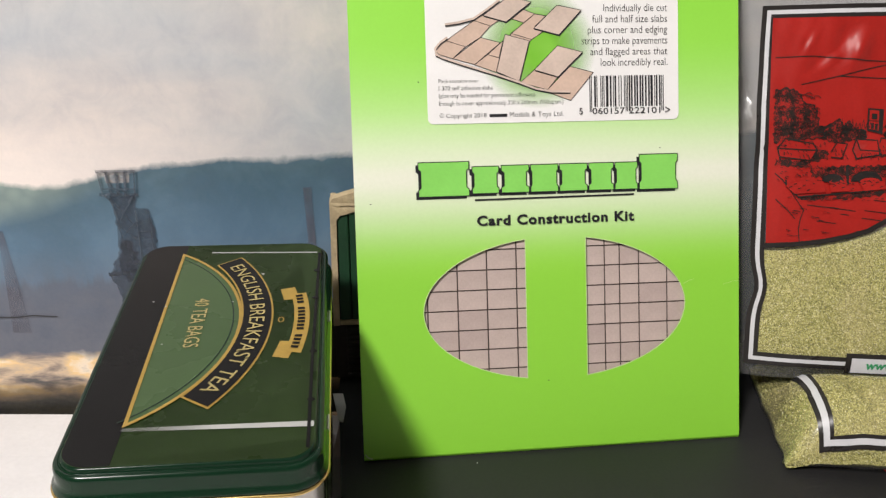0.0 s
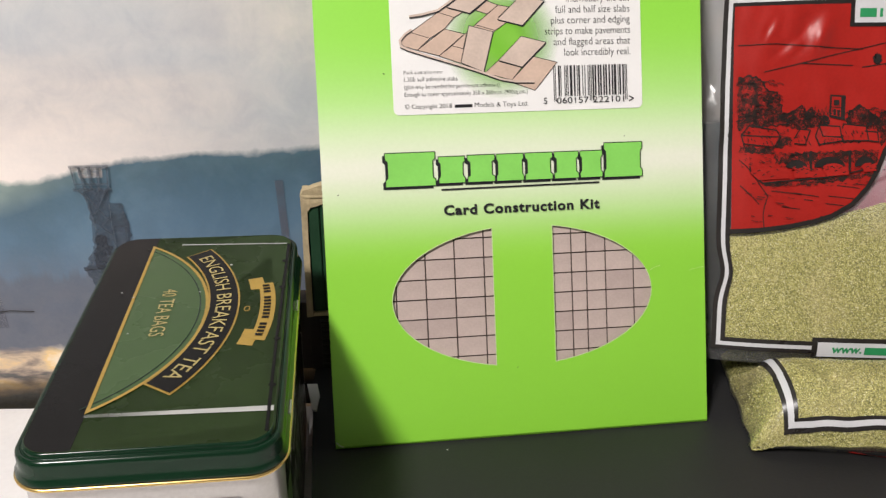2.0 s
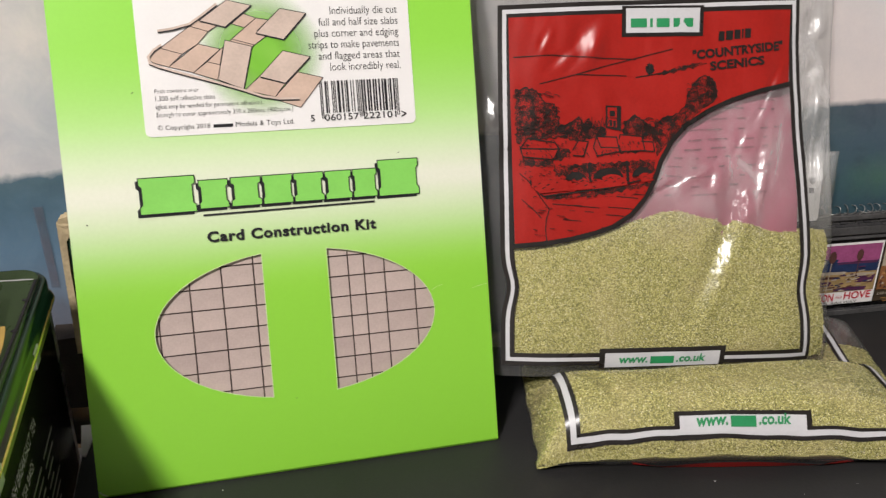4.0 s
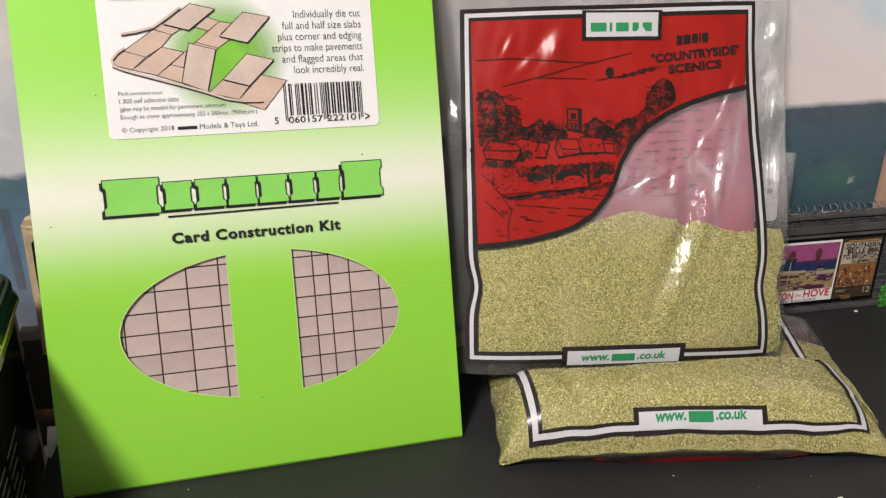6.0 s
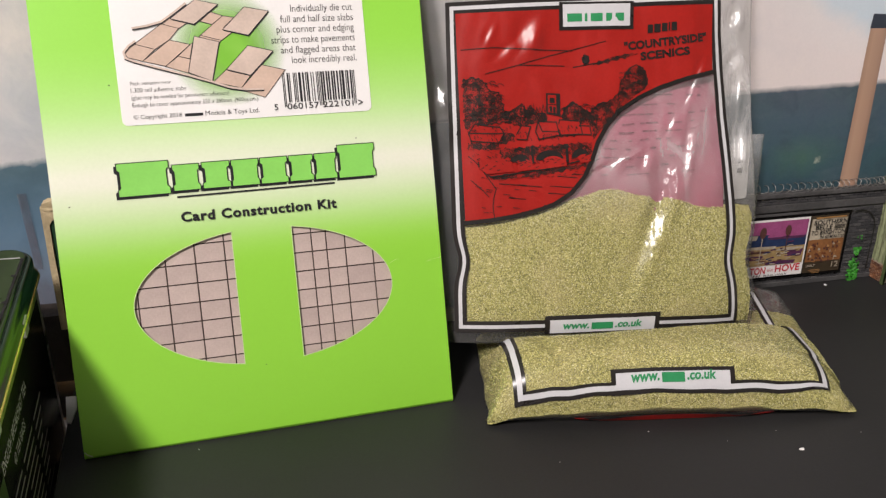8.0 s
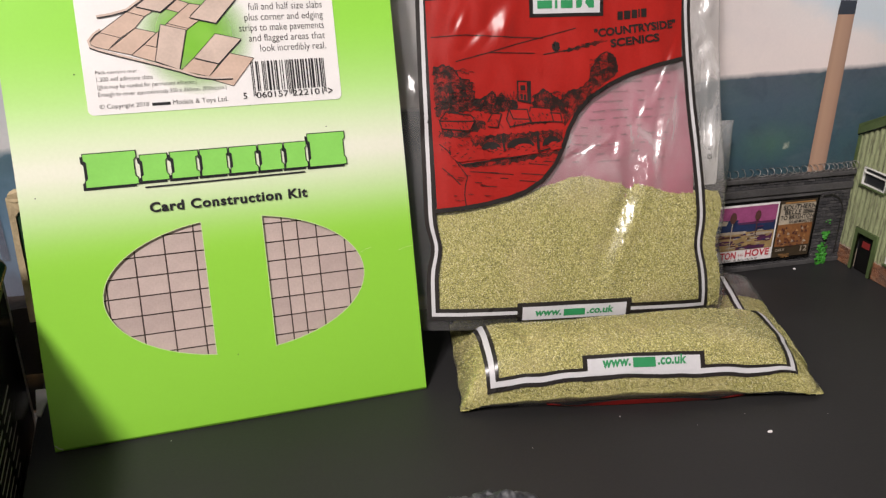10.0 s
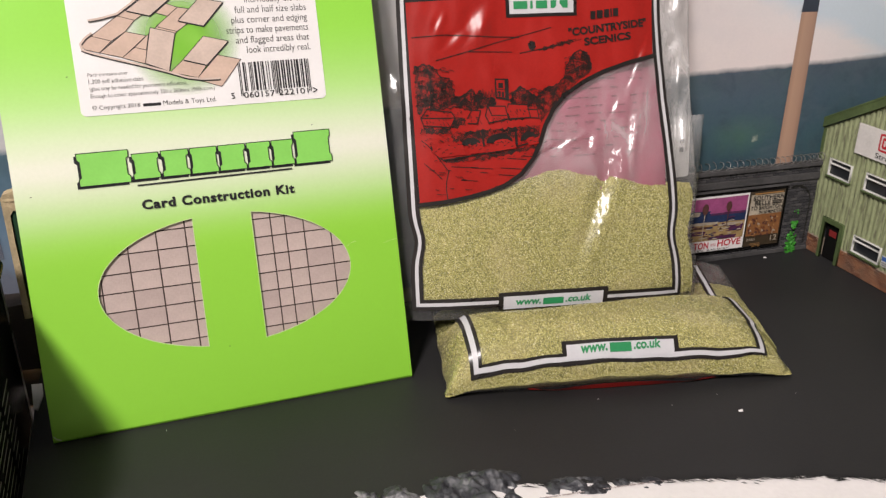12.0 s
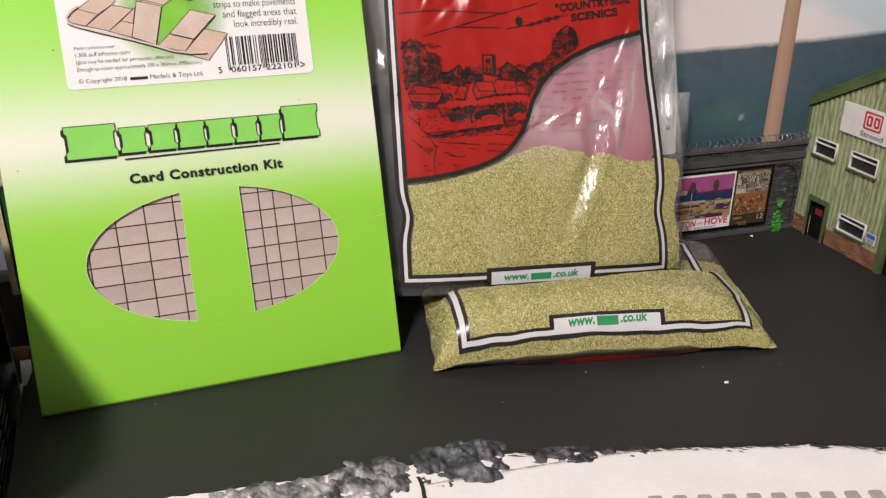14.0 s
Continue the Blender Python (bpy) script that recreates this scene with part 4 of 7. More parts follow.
tin_art(arc_text("ENGLISH BREAKFAST TEA", 0.0741, 0.0053, 31.2, -31.8), PALE_GOLD, "banner_lettering", 0.0008)
bm = text_bm("40 TEA BAGS")
for v in bm.verts:
    v.co = (-0.0125 + 0.0050 * v.co.y + 0.0006, 0.0218 - 0.0312 * v.co.x, 0)
tin_art(bm, PALE_GOLD, "count_lettering", 0.0006)
tin_art(band_bm(0.0893, 0.0946, -12.6, 11.2, 14), GOLD, "ribbon", 0.0004, "small gold ribbon with worn edges")
for a0, a1 in ((-14.8, -8.6), (9.0, 14.4)):
    tin_art(band_bm(0.0862, 0.0915, a0, a1, 4), GOLD, "ribbon_tail", 0.0003)
for k in range(16):
    if k in (3, 11):
        continue
    a = 10.0 - k * 1.38
    tin_art(band_bm(0.0906, 0.0930, a - 0.48, a + 0.42, 2), TIN_BLACK, "plain_bar", 0.0006)
ring = [(0.0187 + 0.0009 * math.cos(t), 0.0062 + 0.0016 * math.sin(t)) for t in np.linspace(0, 2 * math.pi, 12, endpoint=False)]
tin_art(strip_bm(ring, 0.0002, 0.01, closed=True), GOLD, "crest", 0.0004)
tin_art(strip_bm([(-0.0111, 0.0582), (0.0085, 0.0574), (0.0301, 0.0565)], 0.0004), LINE_GREY, "pale_line", 0.0003)
bm = rect_bm(-0.0220, 0, 0.0312, 1, 20, 1)
for v in bm.verts:
    v.co.y = -0.0497 - 0.0009 * (v.co.x + 0.022) / 0.052 + (v.co.y - 0.5) * (0.0014 + 0.0010 * (v.co.x + 0.022) / 0.052)
tin_art(bm, FADING_LINE, "pale_line", 0.0003, "pale line worn away toward the dark band")
tin_art(strip_bm([(0.0309, 0.0560), (0.0304, 0.0184), (0.0299, -0.0144), (0.0298, -0.0610)], 0.0005), TIN_BLACK, "edge_line", 0.0004)
for y in (0.0410, 0.0205, -0.0140, -0.0395):
    ring = [(0.0301 + 0.0012 * math.cos(t), y + 0.0010 * math.sin(t)) for t in np.linspace(0, 2 * math.pi, 10, endpoint=False)]
    tin_art(poly_bm([ring]), TIN_BLACK, "edge_dot", 0.0005)
for x, y, r in ((0.0102, 0.0385, 0.0006), (-0.0262, 0.020, 0.0004), (0.0012, 0.0185, 0.0003), (-0.0215, 0.0165, 0.0004), (-0.0185, -0.0075, 0.0003)):
    tin_art(poly_bm([[(x + r * math.cos(t), y + r * math.sin(t)) for t in np.linspace(0, 2 * math.pi, 7, endpoint=False)]]), LINE_GREY, "chip", 0.0009, "tiny bare chip in the print")

# printed sides of the body: the long side toward the pack and the short front
LIME = speckled("lime_print", (0.17, 0.235, 0.028), 0.15, 60, 0.35, relief=0.03)


def side_art(x0, z0, x1, z1, material, name, h, long_side=True, bm=None):
    bm = bm or rect_bm(x0, z0, x1, z1)
    for v in bm.verts:
        if long_side:
            v.co = (LID_X + TW - 0.0008 + h, v.co.x, v.co.y)
        else:
            v.co = (LID_X + v.co.x, LID_Y - TL + 0.0008 - h, v.co.y)
    return tin_part(name, bm, material, tin_body)


side_art(-0.0545, -0.0885, 0.0545, -0.0180, TIN_BLACK, "side_panel", 0.0002)
side_art(-0.0545, -0.0180, 0.0545, -0.0114, LIME, "lime_band", 0.0002)
side_art(-0.0545, -0.0885, -0.0400, -0.0300, TIN_GREEN, "green_corner", 0.0003)
side_art(0, 0, 0, 0, LINE_GREY, "side_lettering", 0.0005, True, fitted(text_bm("ENGLISH BREAKFAST TEA"), -0.040, -0.0305, 0.008, -0.0258))
side_art(0, 0, 0, 0, LINE_GREY, "side_lettering", 0.0005, True, fitted(text_bm("40 TEA BAGS"), -0.026, -0.0385, -0.004, -0.0343))
for k in range(9):
    for x0, x1 in ((-0.039, -0.020 + 0.002 * (k % 3)), (-0.016 + 0.001 * (k % 2), 0.004), (0.008, 0.026 - 0.003 * (k % 4))):
        side_art(x0, -0.0455 - k * 0.0045, x1, -0.0443 - k * 0.0045, speckled("small_print", (0.16, 0.16, 0.15), 0.2, 200, 0.4) if k == 0 and x0 == -0.039 else bpy.data.materials["small_print"], "plain_bar", 0.0005)
side_art(-0.0270, -0.0885, 0.0270, -0.0210, TIN_BLACK, "front_panel", 0.0002, False)
bm = strip_bm([(-0.0285, -0.088), (-0.0285, -0.0225), (-0.0255, -0.0195), (0.0235, -0.0195), (0.0275, -0.0225), (0.0275, -0.088)], 0.0007)
side_art(0, 0, 0, 0, LINE_GREY, "front_outline", 0.0004, False, bm)
clasp = box_bm(LID_X + TW - 0.0004, LID_X + TW + 0.0012, 0.018, 0.025, -0.0150, -0.0085, 0.0003)
tin_part("hinge_tab", clasp, BODY_SILVER, tin_body, "small bare metal hinge tab")
clasp = box_bm(LID_X + TW - 0.0004, LID_X + TW + 0.0012, -0.043, -0.036, -0.0150, -0.0085, 0.0003)
tin_part("hinge_tab", clasp, BODY_SILVER, tin_body)
tagged(tin, "dark green printed tea tin lying beside the card pack", "tea tin")
# packing under the raised end of the tin
wedge = box_bm(-0.034, 0.034, 0.040, 0.058, -0.1010, -0.0919)
bmesh.ops.transform(wedge, verts=wedge.verts, matrix=M_TIN)
for v in wedge.verts:
    v.co.z = -0.0219 if v.co.z < -0.0175 else v.co.z
tagged(to_object("foam_offcut", wedge, FOAM), "white foam offcut wedged under the tin", "foam offcut")

# ---- model shed behind the pack ----
shed = root("model_shed", (-0.02, 0.33, 0))
CREAM_WOOD = speckled("rough_cream_wood", (0.42, 0.33, 0.20), 0.3, 90, 0.8, 600, 0.5, 0.0008)
SHED_GREEN = speckled("shed_green", (0.012, 0.05, 0.022), 0.25, 60, 0.5, 500, 0.2)
SHED_DARK = speckled("shed_dark_brown", (0.022, 0.015, 0.011), 0.4, 60, 0.7, 500, 0.4)
m_shed = Matrix.Translation((-0.0528, 0.3268, 0)) @ Matrix.Rotation(0.07, 4, "Z")


def shed_part(name, bm, material, parent=None, label=""):
    bmesh.ops.transform(bm, verts=bm.verts, matrix=m_shed)
    return part(name, bm, material, parent or shed, label)


def rough(bm, amount=0.0004, f=300):
    bmesh.ops.subdivide_edges(bm, edges=list(bm.edges), cuts=3, use_grid_fill=True)
    for v in bm.verts:
        v.co += Vector((wob(v.co.x * f, v.co.y * f, v.co.z * f), wob(v.co.y * f + 9, v.co.z * f, v.co.x * f), wob(v.co.z * f, v.co.x * f + 4, v.co.y * f))) * amount
    return bm


shed_part("wall", box_bm(0.0010, 0.075, 0.0030, 0.019, 0.0005, 0.084), SHED_DARK, None, "dark lower walls")
# plain dark block added to fill the gap left of the shed
shed_part("side_lean_to", rough(box_bm(-0.0110, 0.0008, 0.0040, 0.0180, 0.0005, 0.0350), 0.0003, 200), SHED_DARK, None, "low dark lean-to")
post_loop = [(0.0004, 0.0295), (0.0032, 0.0295), (0.0035, 0.0805), (0.0052, 0.0825), (0.0119, 0.0843), (0.075, 0.0850), (0.075, 0.0990), (0.0116, 0.0932), (0.0022, 0.0904), (0.0010, 0.0884)]
post = curve_bm([post_loop], 0.0026)
for v in post.verts:
    v.co = (v.co.x, v.co.z + 0.0028, v.co.y)
shed_part("timber_frame", rough(post, 0.0003, 400), CREAM_WOOD, None, "pale rough timber edge frame")
shed_part("timber_return", rough(box_bm(0.0006, 0.0030, 0.0056, 0.019, 0.0300, 0.0870, 0.0004), 0.0003, 400), CREAM_WOOD, None)
for k in range(12):
    x = 0.0037 + k * 0.0054
    shed_part("green_plank", box_bm(x, x + 0.0050, 0.0012, 0.0030, 0.0318, 0.0836, 0.0004, seg=1), SHED_GREEN)
shed_part("sill", rough(box_bm(0.0034, 0.070, 0.0004, 0.0030, 0.0296, 0.0316, 0.0003), 0.0002, 400), CREAM_WOOD)
for k in range(11):
    z = 0.002 + k * 0.0024
    shed_part("dark_slat", box_bm(0.0060, 0.070, 0.0014, 0.0030, z, z + 0.0018, 0.0003, seg=1), SHED_DARK)
tagged(shed, "small dark green model shed with rough timber edges", "model shed")
# white patch added in place of the lower foam base's visible edge
bm = curve_bm([[(-0.0528, 0.3160), (-0.0482, 0.3160), (-0.0458, 0.3060), (-0.0458, 0.2940), (-0.0478, 0.2950)]], 0.0004)
bmesh.ops.translate(bm, verts=bm.verts, vec=(0.0, 0, 0.0004))
tagged(to_object("paper_scrap", bm, FOAM), "small white scrap on the edge of the grey board", "scrap")

# ---- bags of scatter ----
A_S, A_C = math.sin(radians(16)), math.cos(radians(16))
A_O, A_V, A_N = Vector((0.12, 0.2960, 0)), Vector((0, A_S, A_C)), Vector((0, -A_C, A_S))


def film_material():
    m = mat("clear_film")
    nt = m.node_tree
    nt.nodes.remove(nt.nodes["Principled BSDF"])
    clear = nd(m, "ShaderNodeBsdfTransparent")
    clear.inputs[0].default_value = (0.97, 0.97, 0.965, 1)
    sharp = nd(m, "ShaderNodeBsdfGlossy", Roughness=0.17)
    broad = nd(m, "ShaderNodeBsdfGlossy", Roughness=0.36)
    gloss = nd(m, "ShaderNodeMixShader")
    gloss.inputs[0].default_value = 0.42
    ln(m, sharp.outputs[0], gloss.inputs[1])
    ln(m, broad.outputs[0], gloss.inputs[2])
    haze = nd(m, "ShaderNodeBsdfDiffuse")
    haze.inputs[0].default_value = (0.88, 0.88, 0.88, 1)
    fres = nd(m, "ShaderNodeFresnel", IOR=1.3)
    c = coords(m)
    b = nd(m, "ShaderNodeBump", Strength=1.0, Distance=0.0015)
    calm = ramp(m, noise_tex(m, c, 21, 2), [(0.47, (0.06,) * 3), (0.66, (0.50,) * 3)])
    relief = math_node(m, "MULTIPLY", noise_tex(m, c, 105, 3, 0.5, 1.4), calm)
    ln(m, relief, b.inputs["Height"])
    for n in (sharp, broad, fres):
        ln(m, b.outputs[0], n.inputs["Normal"])
    s1, s2 = nd(m, "ShaderNodeMixShader"), nd(m, "ShaderNodeMixShader")
    # slack film is whitened by creases; this white also paints in broad gloss
    sep = nd(m, "ShaderNodeSeparateXYZ")
    ln(m, c, sep.inputs[0])
    slack = ramp(m, math_node(m, "MULTIPLY", sep.outputs[2], 5.0), [(0.36, (0.0,) * 3), (0.50, (1.0,) * 3)])
    st = nd(m, "ShaderNodeMapping")
    st.inputs["Scale"].default_value = (75, 75, 22)
    st.inputs["Rotation"].default_value = (0.0, 0.3, 0.0)
    ln(m, c, st.inputs[0])
    white = ramp(m, noise_tex(m, st.outputs[0], 1.0, 4, 0.55, 0.8), [(0.38, (0.07,) * 3), (0.54, (0.19,) * 3), (0.70, (0.42,) * 3)])
    inner = ramp(m, math_node(m, "MULTIPLY", sep.outputs[0], 2.0), [(0.27, (0.10,) * 3), (0.36, (0.75,) * 3), (0.50, (0.85,) * 3), (0.54, (1.15,) * 3)])
    ln(m, math_node(m, "ADD", math_node(m, "MULTIPLY", math_node(m, "MULTIPLY", white, inner), slack), 0.03), s1.inputs[0])
    ln(m, clear.outputs[0], s1.inputs[1])
    ln(m, haze.outputs[0], s1.inputs[2])
    ln(m, math_node(m, "MINIMUM", math_node(m, "MULTIPLY", fres.outputs[0], 2.2), 0.24), s2.inputs[0])
    ln(m, s1.outputs[0], s2.inputs[1])
    veil = nd(m, "ShaderNodeBsdfGlossy", Roughness=0.58)
    ln(m, b.outputs[0], veil.inputs["Normal"])
    sheen = nd(m, "ShaderNodeMixShader")
    sheen.inputs[0].default_value = 0.16
    ln(m, gloss.outputs[0], sheen.inputs[1])
    ln(m, veil.outputs[0], sheen.inputs[2])
    ln(m, sheen.outputs[0], s2.inputs[2])
    ln(m, s2.outputs[0], nt.nodes["Material Output"].inputs[0])
    return m


def scatter_material(name, loose):
    m = mat(name, rough=0.85)
    geo = nd(m, "ShaderNodeNewGeometry")
    c = coords(m)
    fine = geo.outputs["Random Per Island"] if loose else noise_tex(m, c, 1300, 2, 0.7)
    col = ramp(m, fine, [(0.0, (0.12, 0.120, 0.022)), (0.14, (0.28, 0.27, 0.055)), (0.30, (0.46, 0.435, 0.128)), (0.55, (0.61, 0.57, 0.190)), (0.75, (0.72, 0.665, 0.255)), (0.90, (0.82, 0.765, 0.35)), (1.0, (0.95, 0.91, 0.60))])
    # the mass gets darker stops, painting shade into gaps between the flakes
    if not loose:
        col = ramp(m, fine, [(0.35, (0.13, 0.125, 0.030)), (0.5, (0.32, 0.30, 0.085)), (0.68, (0.60, 0.55, 0.18))])
    brown = ramp(m, noise_tex(m, c, 45, 4), [(0.45, (0, 0, 0)), (0.75, (0.4, 0.4, 0.4))])
    ln(m, mixc(m, brown, col, (0.60, 0.50, 0.25)), bsdf(m).inputs["Base Color"])
    if not loose:
        bump(m, fine, 0.8, 0.0008)
    return m


FILM = film_material()
SCATTER = scatter_material("scatter_mass", False)
FLAKE = scatter_material("scatter_flake", True)
PRINT_WHITE = speckled("film_white_print", (0.58, 0.58, 0.60), 0.06, 60, 0.42, relief=0.05, spec=0.3)
PRINT_BLACK = speckled("film_black_print", (0.02, 0.017, 0.016), 0.2, 60, 0.3, relief=0.05)


def flakes(name, sample, count, size, parent, seed):
    """Loose chips lying on a surface: sample(rng) gives place and normal."""
    rng = random.Random(seed)
    verts, faces = [], []
    for _ in range(count):
        p, n = sample(rng)
        n = (n + Vector((rng.uniform(-1, 1), rng.uniform(-1, 1), rng.uniform(-1, 1))) * 0.55).normalized()
        a = n.orthogonal().normalized()
        a = Matrix.Rotation(rng.uniform(0, 6.3), 3, n) @ a
        b = n.cross(a)
        l, w = size * rng.uniform(0.5, 1.3), size * rng.uniform(0.22, 0.42)
        i = len(verts)
        verts += [p - a * l, p + b * w, p + a * l, p - b * w + n * w * 0.5]
        faces += [(i, i + 1, i + 3), (i + 1, i + 2, i + 3)]
    me = bpy.data.meshes.new(name)
    me.from_pydata([tuple(v) for v in verts], [], faces)
    me.materials.append(FLAKE)
    ob = new(name, me)
    ob.parent = parent
    ob.matrix_parent_inverse = parent.matrix_world.inverted()
    return tagged(ob, kind="stuff")


# -- the bag that stands and leans on the backscene --


def bag_a_bulge(a, b, film=True):
    s = (a - 0.0765) / 0.080
    full = 1 / (1 + math.exp((b - 0.105) / 0.018))
    h = 0.0045 * full + 0.0012 - (0.005 + 0.002 * full) * abs(s) ** 5
    h -= 0.010 * max(0.0, (0.030 - b) / 0.014) ** 2 * 0.35
    w = 0.0010 * wob(a * 45, b * 20, 1.7) + 0.0005 * wob(a * 140, b * 70, 4.2)
    return h + (w * (0.5 if full > 0.5 else 1.0) if film else 0.0)


# small flats pressed into the film, all tilted the same way: centre, half width, half length, lean
FLATS = ((0.1030, 0.0680, 0.0046, 0.0250, 23), (0.1105, 0.0915, 0.0050, 0.0090, 8), (0.1000, 0.1030, 0.0024, 0.0060, 10), (0.0850, 0.1015, 0.0016, 0.0100, 66),
         (0.0445, 0.1602, 0.0046, 0.0080, 22), (0.0345, 0.1540, 0.0020, 0.0060, 58), (0.0042, 0.1350, 0.0018, 0.0080, -8), (0.0066, 0.1228, 0.0014, 0.0050, -12),
         (0.1484, 0.1668, 0.0030, 0.0050, 10), (0.1479, 0.1455, 0.0030, 0.0042, 20), (0.1490, 0.1335, 0.0016, 0.0080, 5), (0.1238, 0.1345, 0.0018, 0.0110, 24), (0.1217, 0.1060, 0.0020, 0.0130, 8),
         (0.1500, 0.1050, 0.0020, 0.0080, 0), (0.1130, 0.1180, 0.0018, 0.0050, 30), (0.1290, 0.0700, 0.0010, 0.0050, 10), (0.0270, 0.1615, 0.0016, 0.0040, 30))


def tilt_at(a, b):
    """The slopes that turn the film at a, b toward the lamp, less those that it has already."""
    e = 0.0008
    ga = (bag_a_bulge(a + e, b) - bag_a_bulge(a - e, b)) / (2 * e)
    gb = (bag_a_bulge(a, b + e) - bag_a_bulge(a, b - e)) / (2 * e)
    return 0.335 + 1.78 * a - ga, 1.75 * b - 0.50 - gb


TILTED = [(ca, cb, wa, wb, lean, *tilt_at(ca, cb)) for ca, cb, wa, wb, lean in FLATS]


def creased(a, b):
    h = 0.0
    for ca, cb, wa, wb, lean, sa, sb in TILTED:
        x, y = a - ca, b - cb
        if abs(x) > 0.035 or abs(y) > 0.055:
            continue
        c, q = math.cos(radians(lean)), math.sin(radians(lean))
        u, v = (x * c - y * q) / wa, (x * q + y * c) / wb
        r = u * u + v * v
        if r < 6:
            h += (sa * x + sb * y) * math.exp(-0.55 * r * r if r < 1 else -0.55 * r ** 1.4) * (1 + 0.25 * wob(x * 500, y * 300, ca * 90))
    return h


def on_bag_a(a, b, h=0.0):
    a += 0.0032 * math.exp(-((b - 0.060) / 0.008) ** 2) * max(0.0, 1 - a / 0.03)
    a -= 0.0035 * math.exp(-((b - 0.052) / 0.010) ** 2) * max(0.0, 1 - (0.150 - a) / 0.03)
    a += 0.0012 * math.sin((b - 0.03) * 40) * (a / 0.15)
    return A_O + Vector((1, 0, 0)) * a + A_V * b + A_N * (bag_a_bulge(a, b, h > -0.0005) + (creased(a, b) if h > -0.0005 else 0.0) + h)


bag_a = root("scatter_bag", A_O)


def scatter_top(a):
    return 0.0770 + 0.0130 * math.exp(-((a - 0.080) / 0.042) ** 2) + 0.0012 * wob(a * 120, 2.0)


def a_low(a):
    return 0.0290 - 0.0465 * (a - 0.007) + 0.0


def fill_front(i, j):
    a = 0.0086 + 0.1469 * i
    b = a_low(a) - 0.0020 + (scatter_top(a) - a_low(a) + 0.0020) * j
    return on_bag_a(a, b, -0.0012 - 0.003 * max(0.0, j - 0.92) / 0.08 + min(0.0, creased(a, b)))


def fill_back(i, j):
    p = fill_front(i, j)
    return p - A_N * (0.010 * math.sin(math.pi * min(1, max(0, i))) ** 0.5 + 0.0006) * (1 - 0.75 * j)


contents = part("scatter_fill", solid_patch(fill_front, fill_back, 60, 40), SCATTER, bag_a, "fine yellow-green scatter filling the lower half", True)


def sample_a(rng):
    return fill_front(rng.random(), rng.random() ** 0.9) + A_N * 0.0001, A_N


flakes("loose_scatter", sample_a, 52000, 0.00056, contents, 3)


def film_front(i, j):
    return on_bag_a(-0.0045 + 0.1620 * i, 0.0218 - 0.0080 * i + 0.184 * j, 0.0)


def film_back(i, j):
    p = film_front(i, j)
    return p - A_N * (0.0115 * max(0.0, math.sin(math.pi * i)) ** 0.5 * (1 - j) ** 0.5 * min(1, j * 8 + 0.1) + 0.0015)


part("film", solid_patch(film_front, film_back, 250, 270), FILM, bag_a, "clear creased plastic film", True)


def bag_art(bm, material, name, h=0.0003, label="", parent=None):
    laid(bm, lambda x, y, z: on_bag_a(x, y, h))
    return part(name, bm, material, parent or bag_a, label, True)


FRAME_A = [(0.0105, 0.1733), (0.1368, 0.1760), (0.1441, 0.0224), (0.0083, 0.0292)]
bag_art(strip_bm(FRAME_A, 0.0027, closed=True), PRINT_BLACK, "print_border", 0.0003, "black and white printed border")
bag_art(strip_bm(FRAME_A, 0.00085, closed=True), PRINT_WHITE, "border_line", 0.0005)
CURVE_A = [(0.0110, 0.0773), (0.0240, 0.0780), (0.0357, 0.0794), (0.0460, 0.0815), (0.0537, 0.0838), (0.0620, 0.0885), (0.0689, 0.0958), (0.0730, 0.1035), (0.0761, 0.1113), (0.0810, 0.1190), (0.0879, 0.1255), (0.0980, 0.1312), (0.1091, 0.1356), (0.1220, 0.1392), (0.1362, 0.1420)]


def curve_a(a):
    for (x0, y0), (x1, y1) in zip(CURVE_A, CURVE_A[1:]):
        if a <= x1:
            return y0 + (y1 - y0) * (a - x0) / (x1 - x0)
    return CURVE_A[-1][1]


red = bmesh.new()
cols = np.linspace(0.0122, 0.1352, 150)
grid = [[red.verts.new((a, curve_a(a) + (0.1710 + 0.002 * (a - 0.012) / 0.12 - curve_a(a)) * j / 70, 0)) for j in range(71)] for a in cols]
for c0, c1 in zip(grid, grid[1:]):
    for j in range(70):
        red.faces.new((c0[j], c1[j], c1[j + 1], c0[j + 1]))
red = bag_art(red, RED_PRINT, "red_print", 0.0004, "red printed panel with a black line drawing of a village")
bag_art(strip_bm(CURVE_A, 0.0010), PRINT_BLACK, "panel_edge", 0.0007)


def ink(path, half=0.00025, step=0.002, h=0.0007, name="drawn_line"):
    return bag_art(strip_bm(path, half, step), PRINT_BLACK, name, h, parent=red)


def blob(cx, cy, rx, ry, seed, n=26, name="drawn_tree"):
    """A ragged inked clump."""
    ring = []
    for i in range(n):
        t = 2 * math.pi * i / n
        k = 1 + 0.32 * wob(3 * math.cos(t) + seed, 3 * math.sin(t)) + (0.13 if i % 2 else -0.08)
        ring.append((cx + rx * k * math.cos(t), cy + ry * k * math.sin(t)))
    return bag_art(poly_bm([ring]), PRINT_BLACK, name, 0.0006, parent=red)


# line drawing: far hills, trees, church tower, roofs, arched bridge, river bank
ink([(0.0138, 0.1550), (0.030, 0.1556), (0.050, 0.1540), (0.066, 0.1532)], 0.00018)
ink([(0.040, 0.1475), (0.054, 0.1510), (0.070, 0.1545), (0.082, 0.1572)], 0.00018)
ink([(0.0245, 0.1440), (0.040, 0.1475), (0.056, 0.1468), (0.062, 0.1465)], 0.00018)
ink([(0.066, 0.1458), (0.080, 0.1478), (0.0905, 0.1500)], 0.00022)
blob(0.0722, 0.1492, 0.0017, 0.0022, 40)


